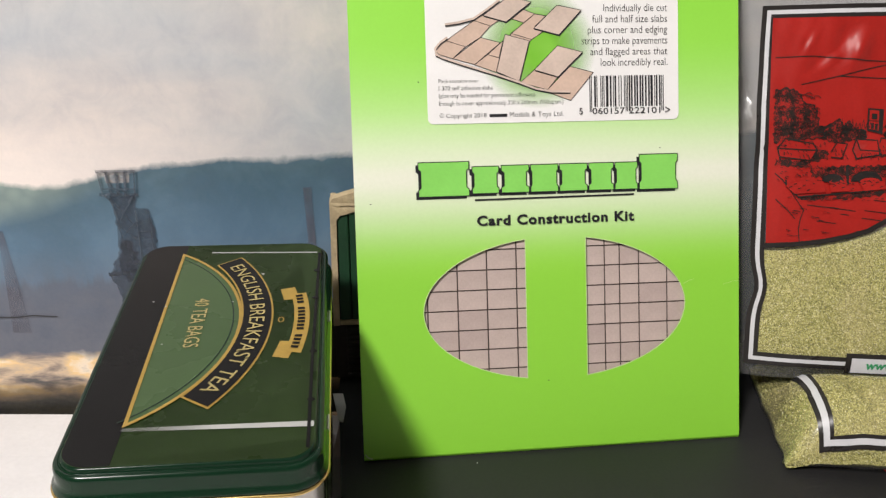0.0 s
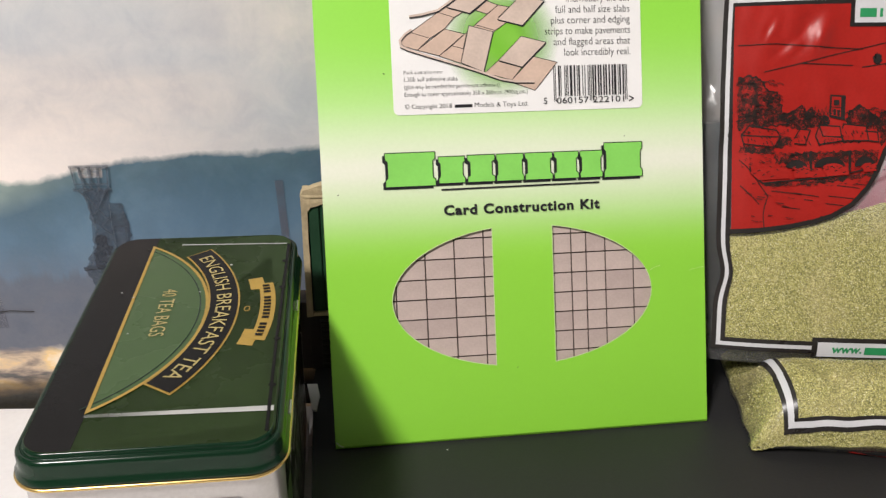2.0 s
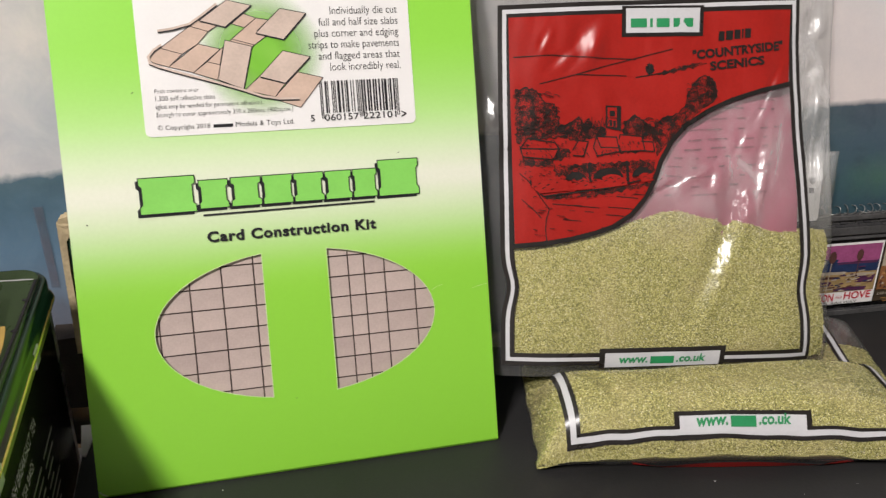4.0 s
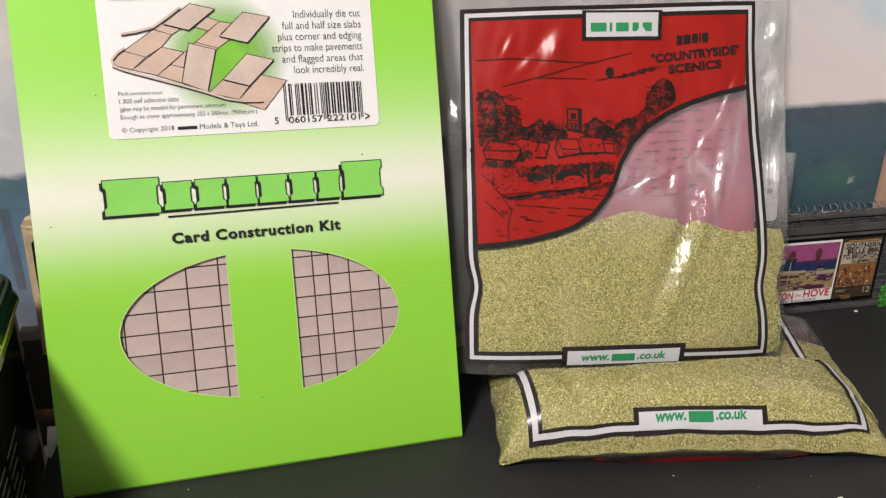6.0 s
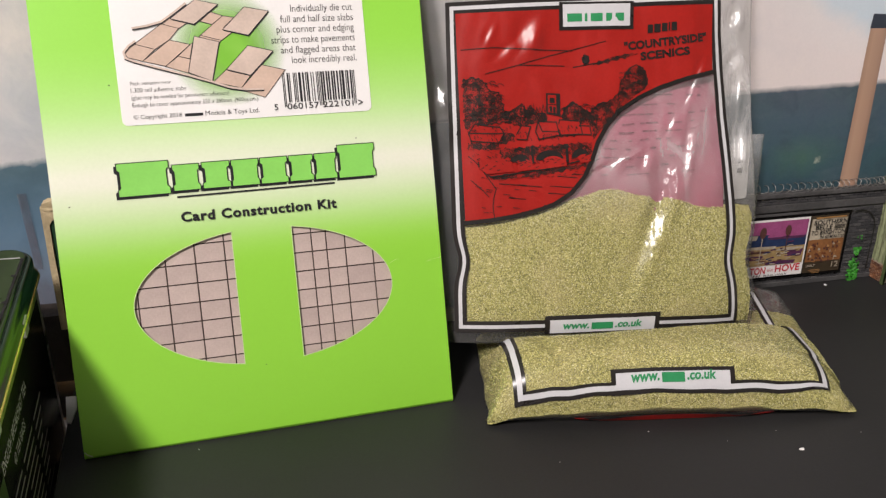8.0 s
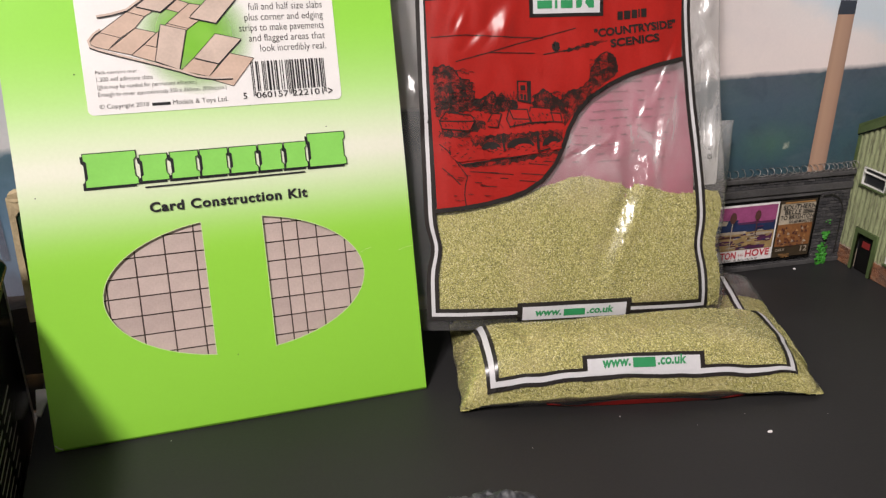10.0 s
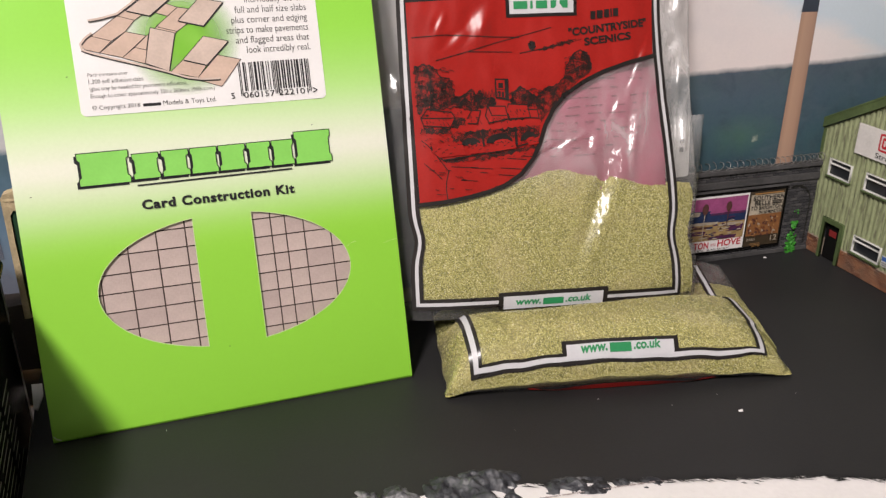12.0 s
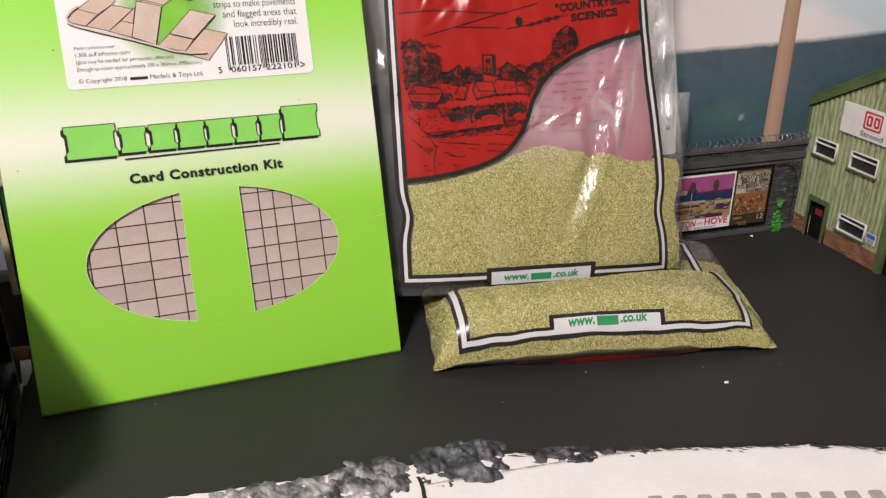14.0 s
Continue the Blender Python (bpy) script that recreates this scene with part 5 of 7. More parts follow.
def hatch_material():
    """Dense pen shading: black strokes with red paper between."""
    m = mat("pen_hatching", rough=0.35)
    c = coords(m)
    st = nd(m, "ShaderNodeMapping")
    st.inputs["Scale"].default_value = (1.0, 1.0, 0.55)
    st.inputs["Rotation"].default_value = (0.0, 0.6, 0.0)
    ln(m, c, st.inputs[0])
    n = noise_tex(m, st.outputs[0], 1500, 3, 0.6, 2.2)
    big = noise_tex(m, c, 230, 3)
    f = math_node(m, "ADD", math_node(m, "MULTIPLY", n, 0.6), math_node(m, "MULTIPLY", big, 0.4))
    ln(m, ramp(m, f, [(0.49, (0.018, 0.012, 0.010)), (0.53, (0.14, 0.013, 0.010)), (0.58, (0.35, 0.014, 0.010))]), bsdf(m).inputs["Base Color"])
    return m


HATCH = hatch_material()


def sketch(x, y):
    """The drawing's own square, 0 to 870, onto the bag."""
    return 0.0102 + x * 0.0001058, 0.1604 - y * 0.0001002


def mass(points, seed, material=HATCH, name="drawn_tree", h=0.0006):
    """A shaded mass with a ragged leafy outline."""
    ring = []
    n = len(points)
    for i in range(n):
        (x0, y0), (x1, y1) = points[i], points[(i + 1) % n]
        k = max(1, int(math.hypot(x1 - x0, y1 - y0) / 6))
        for j in range(k):
            x, y = x0 + (x1 - x0) * j / k, y0 + (y1 - y0) * j / k
            nx, ny = (y1 - y0), (x0 - x1)
            k2 = math.hypot(nx, ny) or 1.0
            puff = 7 * abs(math.sin((x + 1.3 * y) * 0.11)) - 3
            ring.append(sketch(x - puff * nx / k2 + 7 * wob(x * 0.05, y * 0.05, seed), y - puff * ny / k2 + 7 * wob(y * 0.05, x * 0.05, seed + 5)))
    bm = poly_bm([ring])
    bmesh.ops.subdivide_edges(bm, edges=[e for e in bm.edges if e.calc_length() > 0.004], cuts=2)
    bag_art(bm, material, name, h, parent=red)
    return ring


for k, pts in enumerate((
        [(35, 190), (80, 175), (120, 190), (150, 235), (190, 250), (210, 300), (200, 345), (240, 380), (130, 388), (35, 405)],
        [(200, 340), (250, 330), (290, 300), (312, 332), (335, 310), (345, 345), (395, 345), (400, 378), (330, 398), (260, 402), (215, 385)],
        [(465, 368), (480, 330), (520, 300), (560, 325), (592, 352), (640, 312), (700, 300), (735, 262), (735, 335), (680, 400), (640, 440), (602, 480), (600, 420), (560, 402), (470, 388)],
        [(735, 255), (745, 220), (772, 170), (820, 142), (850, 150), (868, 185), (868, 240), (800, 285), (735, 340)])):
    ring = mass(pts, k + 1.0)
    ink(ring[: len(ring) * 2 // 3], 0.00022, 0.002, 0.0008)
mass([(195, 425), (250, 432), (252, 468), (188, 482)], 6.0, name="drawn_shade")
mass([(395, 420), (530, 428), (530, 458), (400, 462)], 7.0, name="drawn_shade")
mass([(45, 470), (180, 478), (190, 505), (45, 498)], 8.0, name="drawn_shade")
mass([(180, 500), (330, 494), (595, 488), (590, 545), (480, 540), (330, 548), (185, 545)], 9.0, name="drawn_bridge")
mass([(135, 622), (350, 608), (590, 578), (590, 596), (350, 634), (150, 640)], 10.0, name="drawn_bank")
mass([(600, 132), (650, 118), (700, 104), (760, 92), (830, 86), (800, 104), (720, 122), (640, 140)], 11.0, name="drawn_hedge")
for pts in ([(50, 425), (80, 385), (190, 405), (205, 430), (180, 475), (60, 460), (50, 425)], [(260, 440), (285, 400), (325, 405), (305, 465), (260, 460)], [(345, 430), (360, 385), (440, 390), (450, 450), (360, 465), (345, 430)],
            [(450, 400), (455, 380), (545, 390), (555, 450), (460, 450)], [(50, 425), (190, 432), (205, 430)], [(360, 385), (375, 430), (450, 435)], [(540, 410), (590, 415), (595, 455), (550, 450)]):
    ring = [sketch(*p) for p in pts]
    bag_art(poly_bm([ring]), RED_PRINT, "drawn_roof", 0.0008, parent=red)
    ink(ring, 0.00026, 0.002, 0.0010)
ring = [sketch(*p) for p in ((400, 258), (465, 262), (460, 365), (398, 350))]
bag_art(poly_bm([ring]), PRINT_BLACK, "drawn_tower", 0.0010, parent=red)
bag_art(poly_bm([[sketch(*q) for q in ((407, 266), (446, 268), (443, 350), (405, 343))]]), RED_PRINT, "tower_face", 0.0012, parent=red)
for p in (((415, 280), (438, 281), (437, 304), (414, 303)), ((414, 318), (424, 319), (423, 344), (412, 342)), ((428, 322), (440, 322), (438, 348), (428, 346)), ((405, 308), (444, 310), (444, 313), (405, 311))):
    bag_art(poly_bm([[sketch(*q) for q in p]]), PRINT_BLACK, "tower_window", 0.0014, parent=red)
for cx, cy, rx, ry in ((268, 562, 44, 34), (400, 560, 62, 44), (540, 556, 42, 40)):
    bag_art(poly_bm([[sketch(cx + rx * math.cos(t), cy - ry * math.sin(t)) for t in np.linspace(0, math.pi, 14)]]), PRINT_BLACK, "drawn_arch", 0.0010, parent=red)
    bag_art(poly_bm([[sketch(cx + 14 + rx * 0.74 * math.cos(t), cy + 8 - ry * 0.55 * math.sin(t)) for t in np.linspace(0, math.pi, 14)]]), RED_PRINT, "arch_light", 0.0012, parent=red)
for k, pts in enumerate(([(85, 580), (130, 560), (230, 560), (240, 605), (120, 612)], [(370, 565), (420, 545), (470, 560), (475, 590), (390, 598)], [(255, 575), (320, 560), (330, 600), (260, 605)], [(530, 555), (580, 545), (585, 575), (535, 582)])):
    bag_art(poly_bm([[sketch(*p) for p in pts]]), RED_PRINT, "drawn_rock", 0.0013, parent=red)
    for q in range(5):
        x, y = pts[0][0] + 12 + 17 * q, pts[0][1] + (6, -6, 12, 0, 18)[q]
        ink([sketch(x, y), sketch(x + 12, y - 5)], 0.00016, 0.01, 0.0015)
ink([sketch(*p) for p in ((85, 555), (88, 580), (135, 625), (400, 600), (590, 560))], 0.0003, 0.002, 0.0012)
ink([sketch(482 - 4, 490), sketch(478, 575)], 0.0006, 0.004, 0.0013)
ink([sketch(322, 495), sketch(325, 570)], 0.0005, 0.004, 0.0013)
ink([sketch(x + 6 * math.sin(y * 0.16), y) for x, y in ((42, 527), (70, 555), (100, 585), (125, 620), (140, 650), (152, 680), (140, 720), (135, 760), (150, 815))], 0.0002, 0.001)
ink([sketch(x + 5 * math.sin(y * 0.2), y) for x, y in ((45, 635), (75, 660), (105, 685), (130, 715))], 0.0002, 0.001)
for x, y, w in ((170, 658, 190), (395, 680, 115), (430, 637, 90), (210, 725, 75), (385, 712, 75), (300, 695, 35), (365, 766, 16), (500, 630, 80)):
    ink([sketch(x, y), sketch(x + w * 0.5, y + w * 0.06), sketch(x + w, y + w * 0.13)], 0.00017)
pen = random.Random(77)
for x0, y0, x1, y1, n in ((40, 200, 200, 375, 70), (215, 335, 395, 390, 34), (470, 320, 590, 395, 34), (600, 320, 735, 440, 44), (740, 170, 862, 280, 40)):
    for _ in range(n):
        x, y, r = pen.uniform(x0, x1), pen.uniform(y0, y1), pen.uniform(7, 15)
        if x0 == 600 and y > 300 + (735 - x) * 1.0:
            continue
        ink([sketch(x + r * math.cos(t), y - r * 0.8 * math.sin(t)) for t in np.linspace(0.2, 2.9, 6)], 0.00013, 0.01, 0.0011, "pen_stroke")
for x0, y0, x1, y1, n, dx, dy in ((52, 432, 178, 470, 26, 5, 12), (262, 420, 322, 462, 14, 4, 10), (350, 440, 445, 462, 18, 4, 9), (460, 405, 545, 446, 16, 5, 9), (185, 552, 590, 570, 30, 9, 3), (90, 615, 590, 640, 34, 14, -3),
                                  (45, 500, 590, 506, 40, 12, 1), (45, 515, 170, 560, 18, 10, 4), (60, 660, 330, 800, 16, 26, 5), (35, 395, 240, 420, 24, 7, 5)):
    for _ in range(n):
        x, y = pen.uniform(x0, x1), pen.uniform(y0, y1)
        ink([sketch(x, y), sketch(x + dx * pen.uniform(0.5, 1.3), y + dy * pen.uniform(0.5, 1.3))], pen.uniform(0.00009, 0.00018), 0.01, 0.0014, "pen_stroke")
for k in range(9):
    x = 300 + 14 * k
    ink([sketch(x - 6, 340), sketch(x, 318 - 14 * (k % 3 == 0)), sketch(x + 6, 342)], 0.00014, 0.01, 0.0012, "pen_stroke")
# words and labels on the film
bag_art(fitted(text_bm("\"COUNTRYSIDE\"", 0.040), 0.0912, 0.1526, 0.1322, 0.1566, 5.0), PRINT_BLACK, "printed_line", 0.0008, parent=red)
bag_art(fitted(text_bm("SCENICS", 0.040), 0.0992, 0.1480, 0.1236, 0.1518, 5.0), PRINT_BLACK, "printed_line", 0.0008, parent=red)
for x0, x1 in ((0.1026, 0.1052), (0.1058, 0.1089), (0.1095, 0.1122), (0.1128, 0.1136), (0.1142, 0.1170)):
    y = 0.1604 + (x0 - 0.1026) * 0.09
    bag_art(rect_bm(x0, y, x1, y + 0.0038), PRINT_BLACK, "plain_bar", 0.0008, parent=red)
tab = bag_art(rect_bm(0.0598, 0.1624, 0.0958, 0.1750, 12, 4), PRINT_BLACK, "top_tab", 0.0006)
bag_art(rect_bm(0.0616, 0.1640, 0.0940, 0.1740, 12, 4), PRINT_WHITE, "tab_face", 0.0008, parent=tab)
for x0, x1 in ((0.0636, 0.0706), (0.0720, 0.0732), (0.0748, 0.0805), (0.0822, 0.0910)):
    bag_art(rect_bm(x0, 0.1662, x1, 0.1698), GREEN_INK, "plain_bar", 0.0010, parent=tab)
tab = bag_art(fitted(rect_bm(0, 0, 1, 1, 14, 4), 0.0475, 0.0232, 0.1045, 0.0318, -2.0), PRINT_BLACK, "web_tab", 0.0006)
bag_art(fitted(rect_bm(0, 0, 1, 1, 14, 4), 0.0500, 0.0233, 0.1020, 0.0297, -2.0), PRINT_WHITE, "tab_face", 0.0008, parent=tab)


def web_words(put, x0, y0, x1, hgt, turn, parent):
    """www. and .co.uk either side of a plain bar."""
    w, c, q = x1 - x0, math.cos(radians(turn)), math.sin(radians(turn))
    pieces = [(text_bm("www.", 0.034, 0.12), 0.0, 0.33, 0.0, 0.72), (rect_bm(0, 0, 1, 1, 4, 1), 0.36, 0.63, -0.12, 0.80), (text_bm(".co.uk", 0.034, 0.12), 0.655, 1.0, 0.0, 1.0)]
    for bm, f0, f1, low, top in pieces:
        fitted(bm, f0 * w, low * hgt, f1 * w, top * hgt)
        for v in bm.verts:
            v.co = (x0 + v.co.x * c - v.co.y * q, y0 + v.co.x * q + v.co.y * c, 0)
        put(bm, parent)


web_words(lambda bm, p: bag_art(bm, GREEN_INK, "printed_line", 0.0010, parent=p), 0.0562, 0.0248, 0.0955, 0.0036, -2.0, tab)


# reverse of the back print, seen through the clear part
def back_print():
    m = mat("pale_red_back_print", rough=0.5)
    c = coords(m)
    sep = nd(m, "ShaderNodeSeparateXYZ")
    ln(m, c, sep.inputs[0])
    col = ramp(m, noise_tex(m, c, 28, 4), [(0.3, (0.33, 0.135, 0.165)), (0.5, (0.42, 0.135, 0.185)), (0.7, (0.50, 0.15, 0.22))])
    ln(m, col, bsdf(m).inputs["Base Color"])
    return m


BACK_PRINT = back_print()
rear = rect_bm(0.0550, 0.0700, 0.1395, 0.1740, 20, 24)
laid(rear, lambda x, y, z: on_bag_a(x, y, -0.0030 - 0.0015 * wob(x * 50, y * 50)))
rear = part("back_print", rear, BACK_PRINT, bag_a, "faded red reverse print seen through clear film")
FAINT = speckled("faint_print", (0.26, 0.09, 0.118), 0.3, 300, 0.5)
rng = random.Random(31)
for k in range(12):
    y = 0.1392 - k * 0.0040
    x = max(0.0770 + 0.004 * wob(k, 1), (0.0885 if y > 0.125 else 0.075 if y > 0.105 else 0.068)) + rng.uniform(0, 0.004)
    stop = 0.1320 - rng.uniform(0, 0.016)
    while x < stop:
        w = rng.uniform(0.0012, 0.0048)
        if rng.random() < 0.88 - 0.05 * k:
            bm = rect_bm(x, y, x + w, y + 0.0008, 4, 1)
            laid(bm, lambda xx, yy, z: on_bag_a(xx, yy + 0.0012 * wob(xx * 60, k * 0.3), -0.0026 - 0.0015 * wob(xx * 50, yy * 50)))
            part("plain_bar", bm, FAINT, rear)
        x += w + 0.0005
tagged(bag_a, "clear bag of yellow-green scatter with red print, leaning upright", "scatter bag", "scatter bags")

# -- the bag that lies flat in front --
bag_b = root("scatter_bag", (0.21, 0.28, 0.0))


def b_front(x):
    return 0.2608 - 0.108 * (x - 0.134) + 0.0003 * wob(x * 70, 5.0)


def b_left(y):
    return 0.1330 + 0.13 * (y - 0.26) + 0.0010 * wob(y * 90, 7.0)


def b_right(y):
    return 0.2955 + 0.235 * (y - 0.237) + 0.0008 * wob(y * 90, 2.0)


def b_height(x, y):
    d = max(0.0, y - b_front(x))
    rise = 0.0245 * (1 - math.exp(-d / 0.0050))
    side = (1 - math.exp(-max(0.0, x - b_left(y)) / 0.0062)) * (1 - math.exp(-max(0.0, b_right(y) - x) / 0.0160))
    back = 1 / (1 + math.exp((y - 0.2955 - 0.0065 * math.exp(-((x - 0.142) / 0.020) ** 2)) / 0.0030))
    lip = 0.0018 * math.exp(-((x - 0.212) / 0.040) ** 2) * math.exp(-d / 0.004) + 0.0006 * wob(x * 110, 2.0) * math.exp(-d / 0.004)
    z = 0.0042 + lip + rise * side * (0.30 + 0.70 * back)
    calm = min(1.0, d / 0.014)
    z -= 0.0009 * calm * math.exp(-((x - 0.168 + 0.3 * (y - 0.262)) / 0.0035) ** 2) * side * (d < 0.03)
    z += 0.0004 * calm * wob(x * 60, y * 60, 3.0) * side + 0.0002 * calm * wob(x * 150, y * 110, 9.0) * side
    return max(0.0028, z - 0.003 * (1 - side) * (d < 0.02))


def b_xy(i, j):
    y0 = 0.2611 - 0.0178 * i
    y = y0 + (0.3580 - y0) * j
    x = b_left(y) + (b_right(y) - b_left(y)) * i
    if j == 0:
        y = b_front(x)
    return x, y


def on_bag_b(x, y, h=0.0):
    e = 0.001
    n = Vector((b_height(x - e, y) - b_height(x + e, y), b_height(x, y - e) - b_height(x, y + e), 2 * e)).normalized()
    return Vector((x, y, b_height(x, y))) + n * h


def b_fill(i, j):
    x, y = b_xy(0.001 + 0.997 * i, 0.001 + 0.742 * j)
    return on_bag_b(x, y, -0.0004)


def b_fill_low(i, j):
    p = b_fill(i, j)
    return Vector((p.x, p.y + 0.0042 * max(0.0, 1 - 10 * j), 0.0014))


contents = part("scatter_fill", solid_patch(b_fill, b_fill_low, 50, 30), SCATTER, bag_b, "fine yellow-green scatter", True)


def sample_b(rng):
    front_lip = rng.random() < 0.26
    p = b_fill(rng.random(), 0.07 * rng.random() ** 2.4 if front_lip else rng.random() ** 1.4)
    return p, Vector((0, -0.9, 0.4)) if front_lip else Vector((0, -0.5, 0.85))


flakes("loose_scatter", sample_b, 46000, 0.00056, contents, 5)


def b_film(i, j):
    x, y = b_xy(i, j)
    return on_bag_b(x, y, 0.0)


def b_film_low(i, j):
    x, y = b_xy(i, j)
    return Vector((x, y + 0.0042 * max(0.0, 1 - 10 * j), 0.0008))


part("film", solid_patch(b_film, b_film_low, 80, 50), FILM, bag_b, "clear creased plastic film", True)
bm = rect_bm(0.172, 0.0, 0.262, 1.0, 30, 3)


def under_lip(x, f, z):
    """The tucked-in face below the front lip."""
    tall = 0.0040 * max(0.0, math.sin(math.pi * (x - 0.172) / 0.090)) ** 0.7 * (1 - 0.35 * max(0.0, (x - 0.205) / 0.057))
    return Vector((x, b_front(x) + 0.0024 - 0.0021 * f + 0.0045 * (1 - min(1.0, tall / 0.0022)) - 0.0006, 0.0006 + tall * f))


laid(bm, under_lip)
part("red_underside", bm, RED_PRINT, bag_b, "red print on the underside")


def b_art(bm, material, name, h=0.0004, parent=None, label=""):
    laid(bm, lambda x, y, z: on_bag_b(x, y, h))
    return part(name, bm, material, parent or bag_b, label, True)


FRAME_B = [(0.1490, 0.2995), (0.1478, 0.2804), (0.1470, 0.2622), (0.1570, 0.2611), (0.1674, 0.2601), (0.1778, 0.2592), (0.1883, 0.2583), (0.2011, 0.2569), (0.2139, 0.2554), (0.2269, 0.2539), (0.2400, 0.2525), (0.2502, 0.2514), (0.2606, 0.2504), (0.2712, 0.2497), (0.2830, 0.2497), (0.2862, 0.2692), (0.2866, 0.2875), (0.2925, 0.3100), (0.2985, 0.3330), (0.3030, 0.3500)]
# the front run lies on the steep face, so it is narrower in plan
for run, half, over in ((FRAME_B[:3], 0.0027, 0.0), (FRAME_B[2:15], 0.00105, 0.0026), (FRAME_B[14:], 0.0027, 0.0)):
    for name, material, k, h in (("print_border", PRINT_BLACK, 1.0, 0.0004), ("border_line", PRINT_WHITE, 0.42, 0.0007)):
        line = list(run)
        if over:
            line[0] = (run[0][0] - over * k, run[0][1])
            line[-1] = (run[-1][0] + over * k, run[-1][1])
        b_art(strip_bm(line, half * k, 0.0015), material, name, h, None, "black and white printed border" if k == 1.0 else "")
TURN_B = -5.9
tab = b_art(fitted(rect_bm(0, 0, 1, 1, 18, 6), 0.1864, 0.2573, 0.2416, 0.2625, TURN_B), PRINT_BLACK, "web_tab", 0.0006)
b_art(fitted(rect_bm(0, 0, 1, 1, 18, 6), 0.1885, 0.2579, 0.2394, 0.2612, TURN_B), PRINT_WHITE, "tab_face", 0.0009, tab)
web_words(lambda bm, p: b_art(bm, GREEN_INK, "printed_line", 0.0012, p), 0.1952, 0.2583, 0.2330, 0.0023, TURN_B + 0.3, tab)
tagged(bag_b, "clear bag of yellow-green scatter lying flat on the grey board", "scatter bag", "scatter bags")

# a clear pouch with a white sticker behind the upright bag
pouch = root("clear_pouch", (0.28, 0.355, 0))


def on_pouch(x, z, h=0.0):
    return Vector((x, 0.3445 + 0.13 * z + 0.03 * (x - 0.28) + 0.0012 * wob(x * 60, z * 60) - h, z))


bm = solid_patch(lambda i, j: on_pouch(0.235 + 0.062 * i + 0.004 * j, 0.002 + 0.096 * j), lambda i, j: on_pouch(0.235 + 0.062 * i + 0.004 * j, 0.002 + 0.096 * j, -0.0012), 20, 24)
part("film", bm, FILM, pouch, "clear film", True)
sticker = curve_bm([rounded(0.262, 0.0650, 0.2925, 0.0940, 0.002)], 0.0)
laid(sticker, lambda x, y, z: on_pouch(x, y, 0.0006))
sticker = part("sticker", sticker, WHITE_PRINT, pouch, "white rounded sticker")
for z in (0.0790, 0.0840):
    bm = rect_bm(0.2860, z, 0.2885, z + 0.0025)
    laid(bm, lambda x, y, zz: on_pouch(x, y, 0.0010))
    part("plain_bar", bm, DARK_INK, sticker)
tagged(pouch, "clear plastic pouch with a white sticker leaning on the backscene", "pouch")

# ---- brick yard wall against the backscene ----
C0 = Vector((0.3968, 0.3775, 0.0))
W_DIR = Vector((math.cos(0.061), math.sin(0.061), 0))
W_OUT = Vector((math.sin(0.061), -math.cos(0.061), 0))


def on_wall(x, z, h=0.0):
    """x metres to the right of the inner corner (so minus to the left), z up, h off the face."""
    return C0 + W_DIR * x + Vector((0, 0, z)) + W_OUT * h


def blocks(name, cells, put, material, parent, depth, seed, lift=0.00025):
    """Many small bricks in one mesh: cells of x0, x1, z0, z1."""
    rng = random.Random(seed)
    verts, faces = [], []
    for x0, x1, z0, z1 in cells:
        h = depth + rng.uniform(-lift, lift)
        e = 0.00012
        i = len(verts)
        verts += [put(x0, z0, 0), put(x1, z0, 0), put(x1, z1, 0), put(x0, z1, 0), put(x0 + e, z0 + e, h), put(x1 - e, z0 + e, h), put(x1 - e, z1 - e, h), put(x0 + e, z1 - e, h)]
        faces += [(i + 4, i + 5, i + 6, i + 7), (i, i + 1, i + 5, i + 4), (i + 1, i + 2, i + 6, i + 5), (i + 2, i + 3, i + 7, i + 6), (i + 3, i, i + 4, i + 7)]
    me = bpy.data.meshes.new(name)
    me.from_pydata([tuple(v) for v in verts], [], faces)
    me.materials.append(material)
    ob = new(name, me)
    ob.parent = parent
    ob.matrix_parent_inverse = parent.matrix_world.inverted()
    return tagged(ob, kind="stuff")


def courses(x0, x1, z0, z1, w, h, gap):
    out, k, z = [], 0, z0
    while z + h * 0.6 < z1:
        x = x0 - (w / 2 if k % 2 else 0)
        while x < x1:
            a, b = max(x0, x), min(x1, x + w - gap)
            if b - a > w * 0.15:
                out.append((a, b, z, min(z1, z + h - gap)))
            x += w
        z += h
        k += 1
    return out


def brick_material(name, stops, seed_scale, rough=0.75):
    m = mat(name, rough=rough)
    geo = nd(m, "ShaderNodeNewGeometry")
    c = coords(m)
    col = ramp(m, geo.outputs["Random Per Island"], stops)
    dirt = noise_tex(m, c, seed_scale, 5)
    ln(m, mixc(m, ramp(m, dirt, [(0.4, (0, 0, 0)), (0.7, (0.6, 0.6, 0.6))]), col, (0.035, 0.034, 0.035)), bsdf(m).inputs["Base Color"])
    bump(m, noise_tex(m, c, 900, 3), 0.3, 0.0004)
    return m


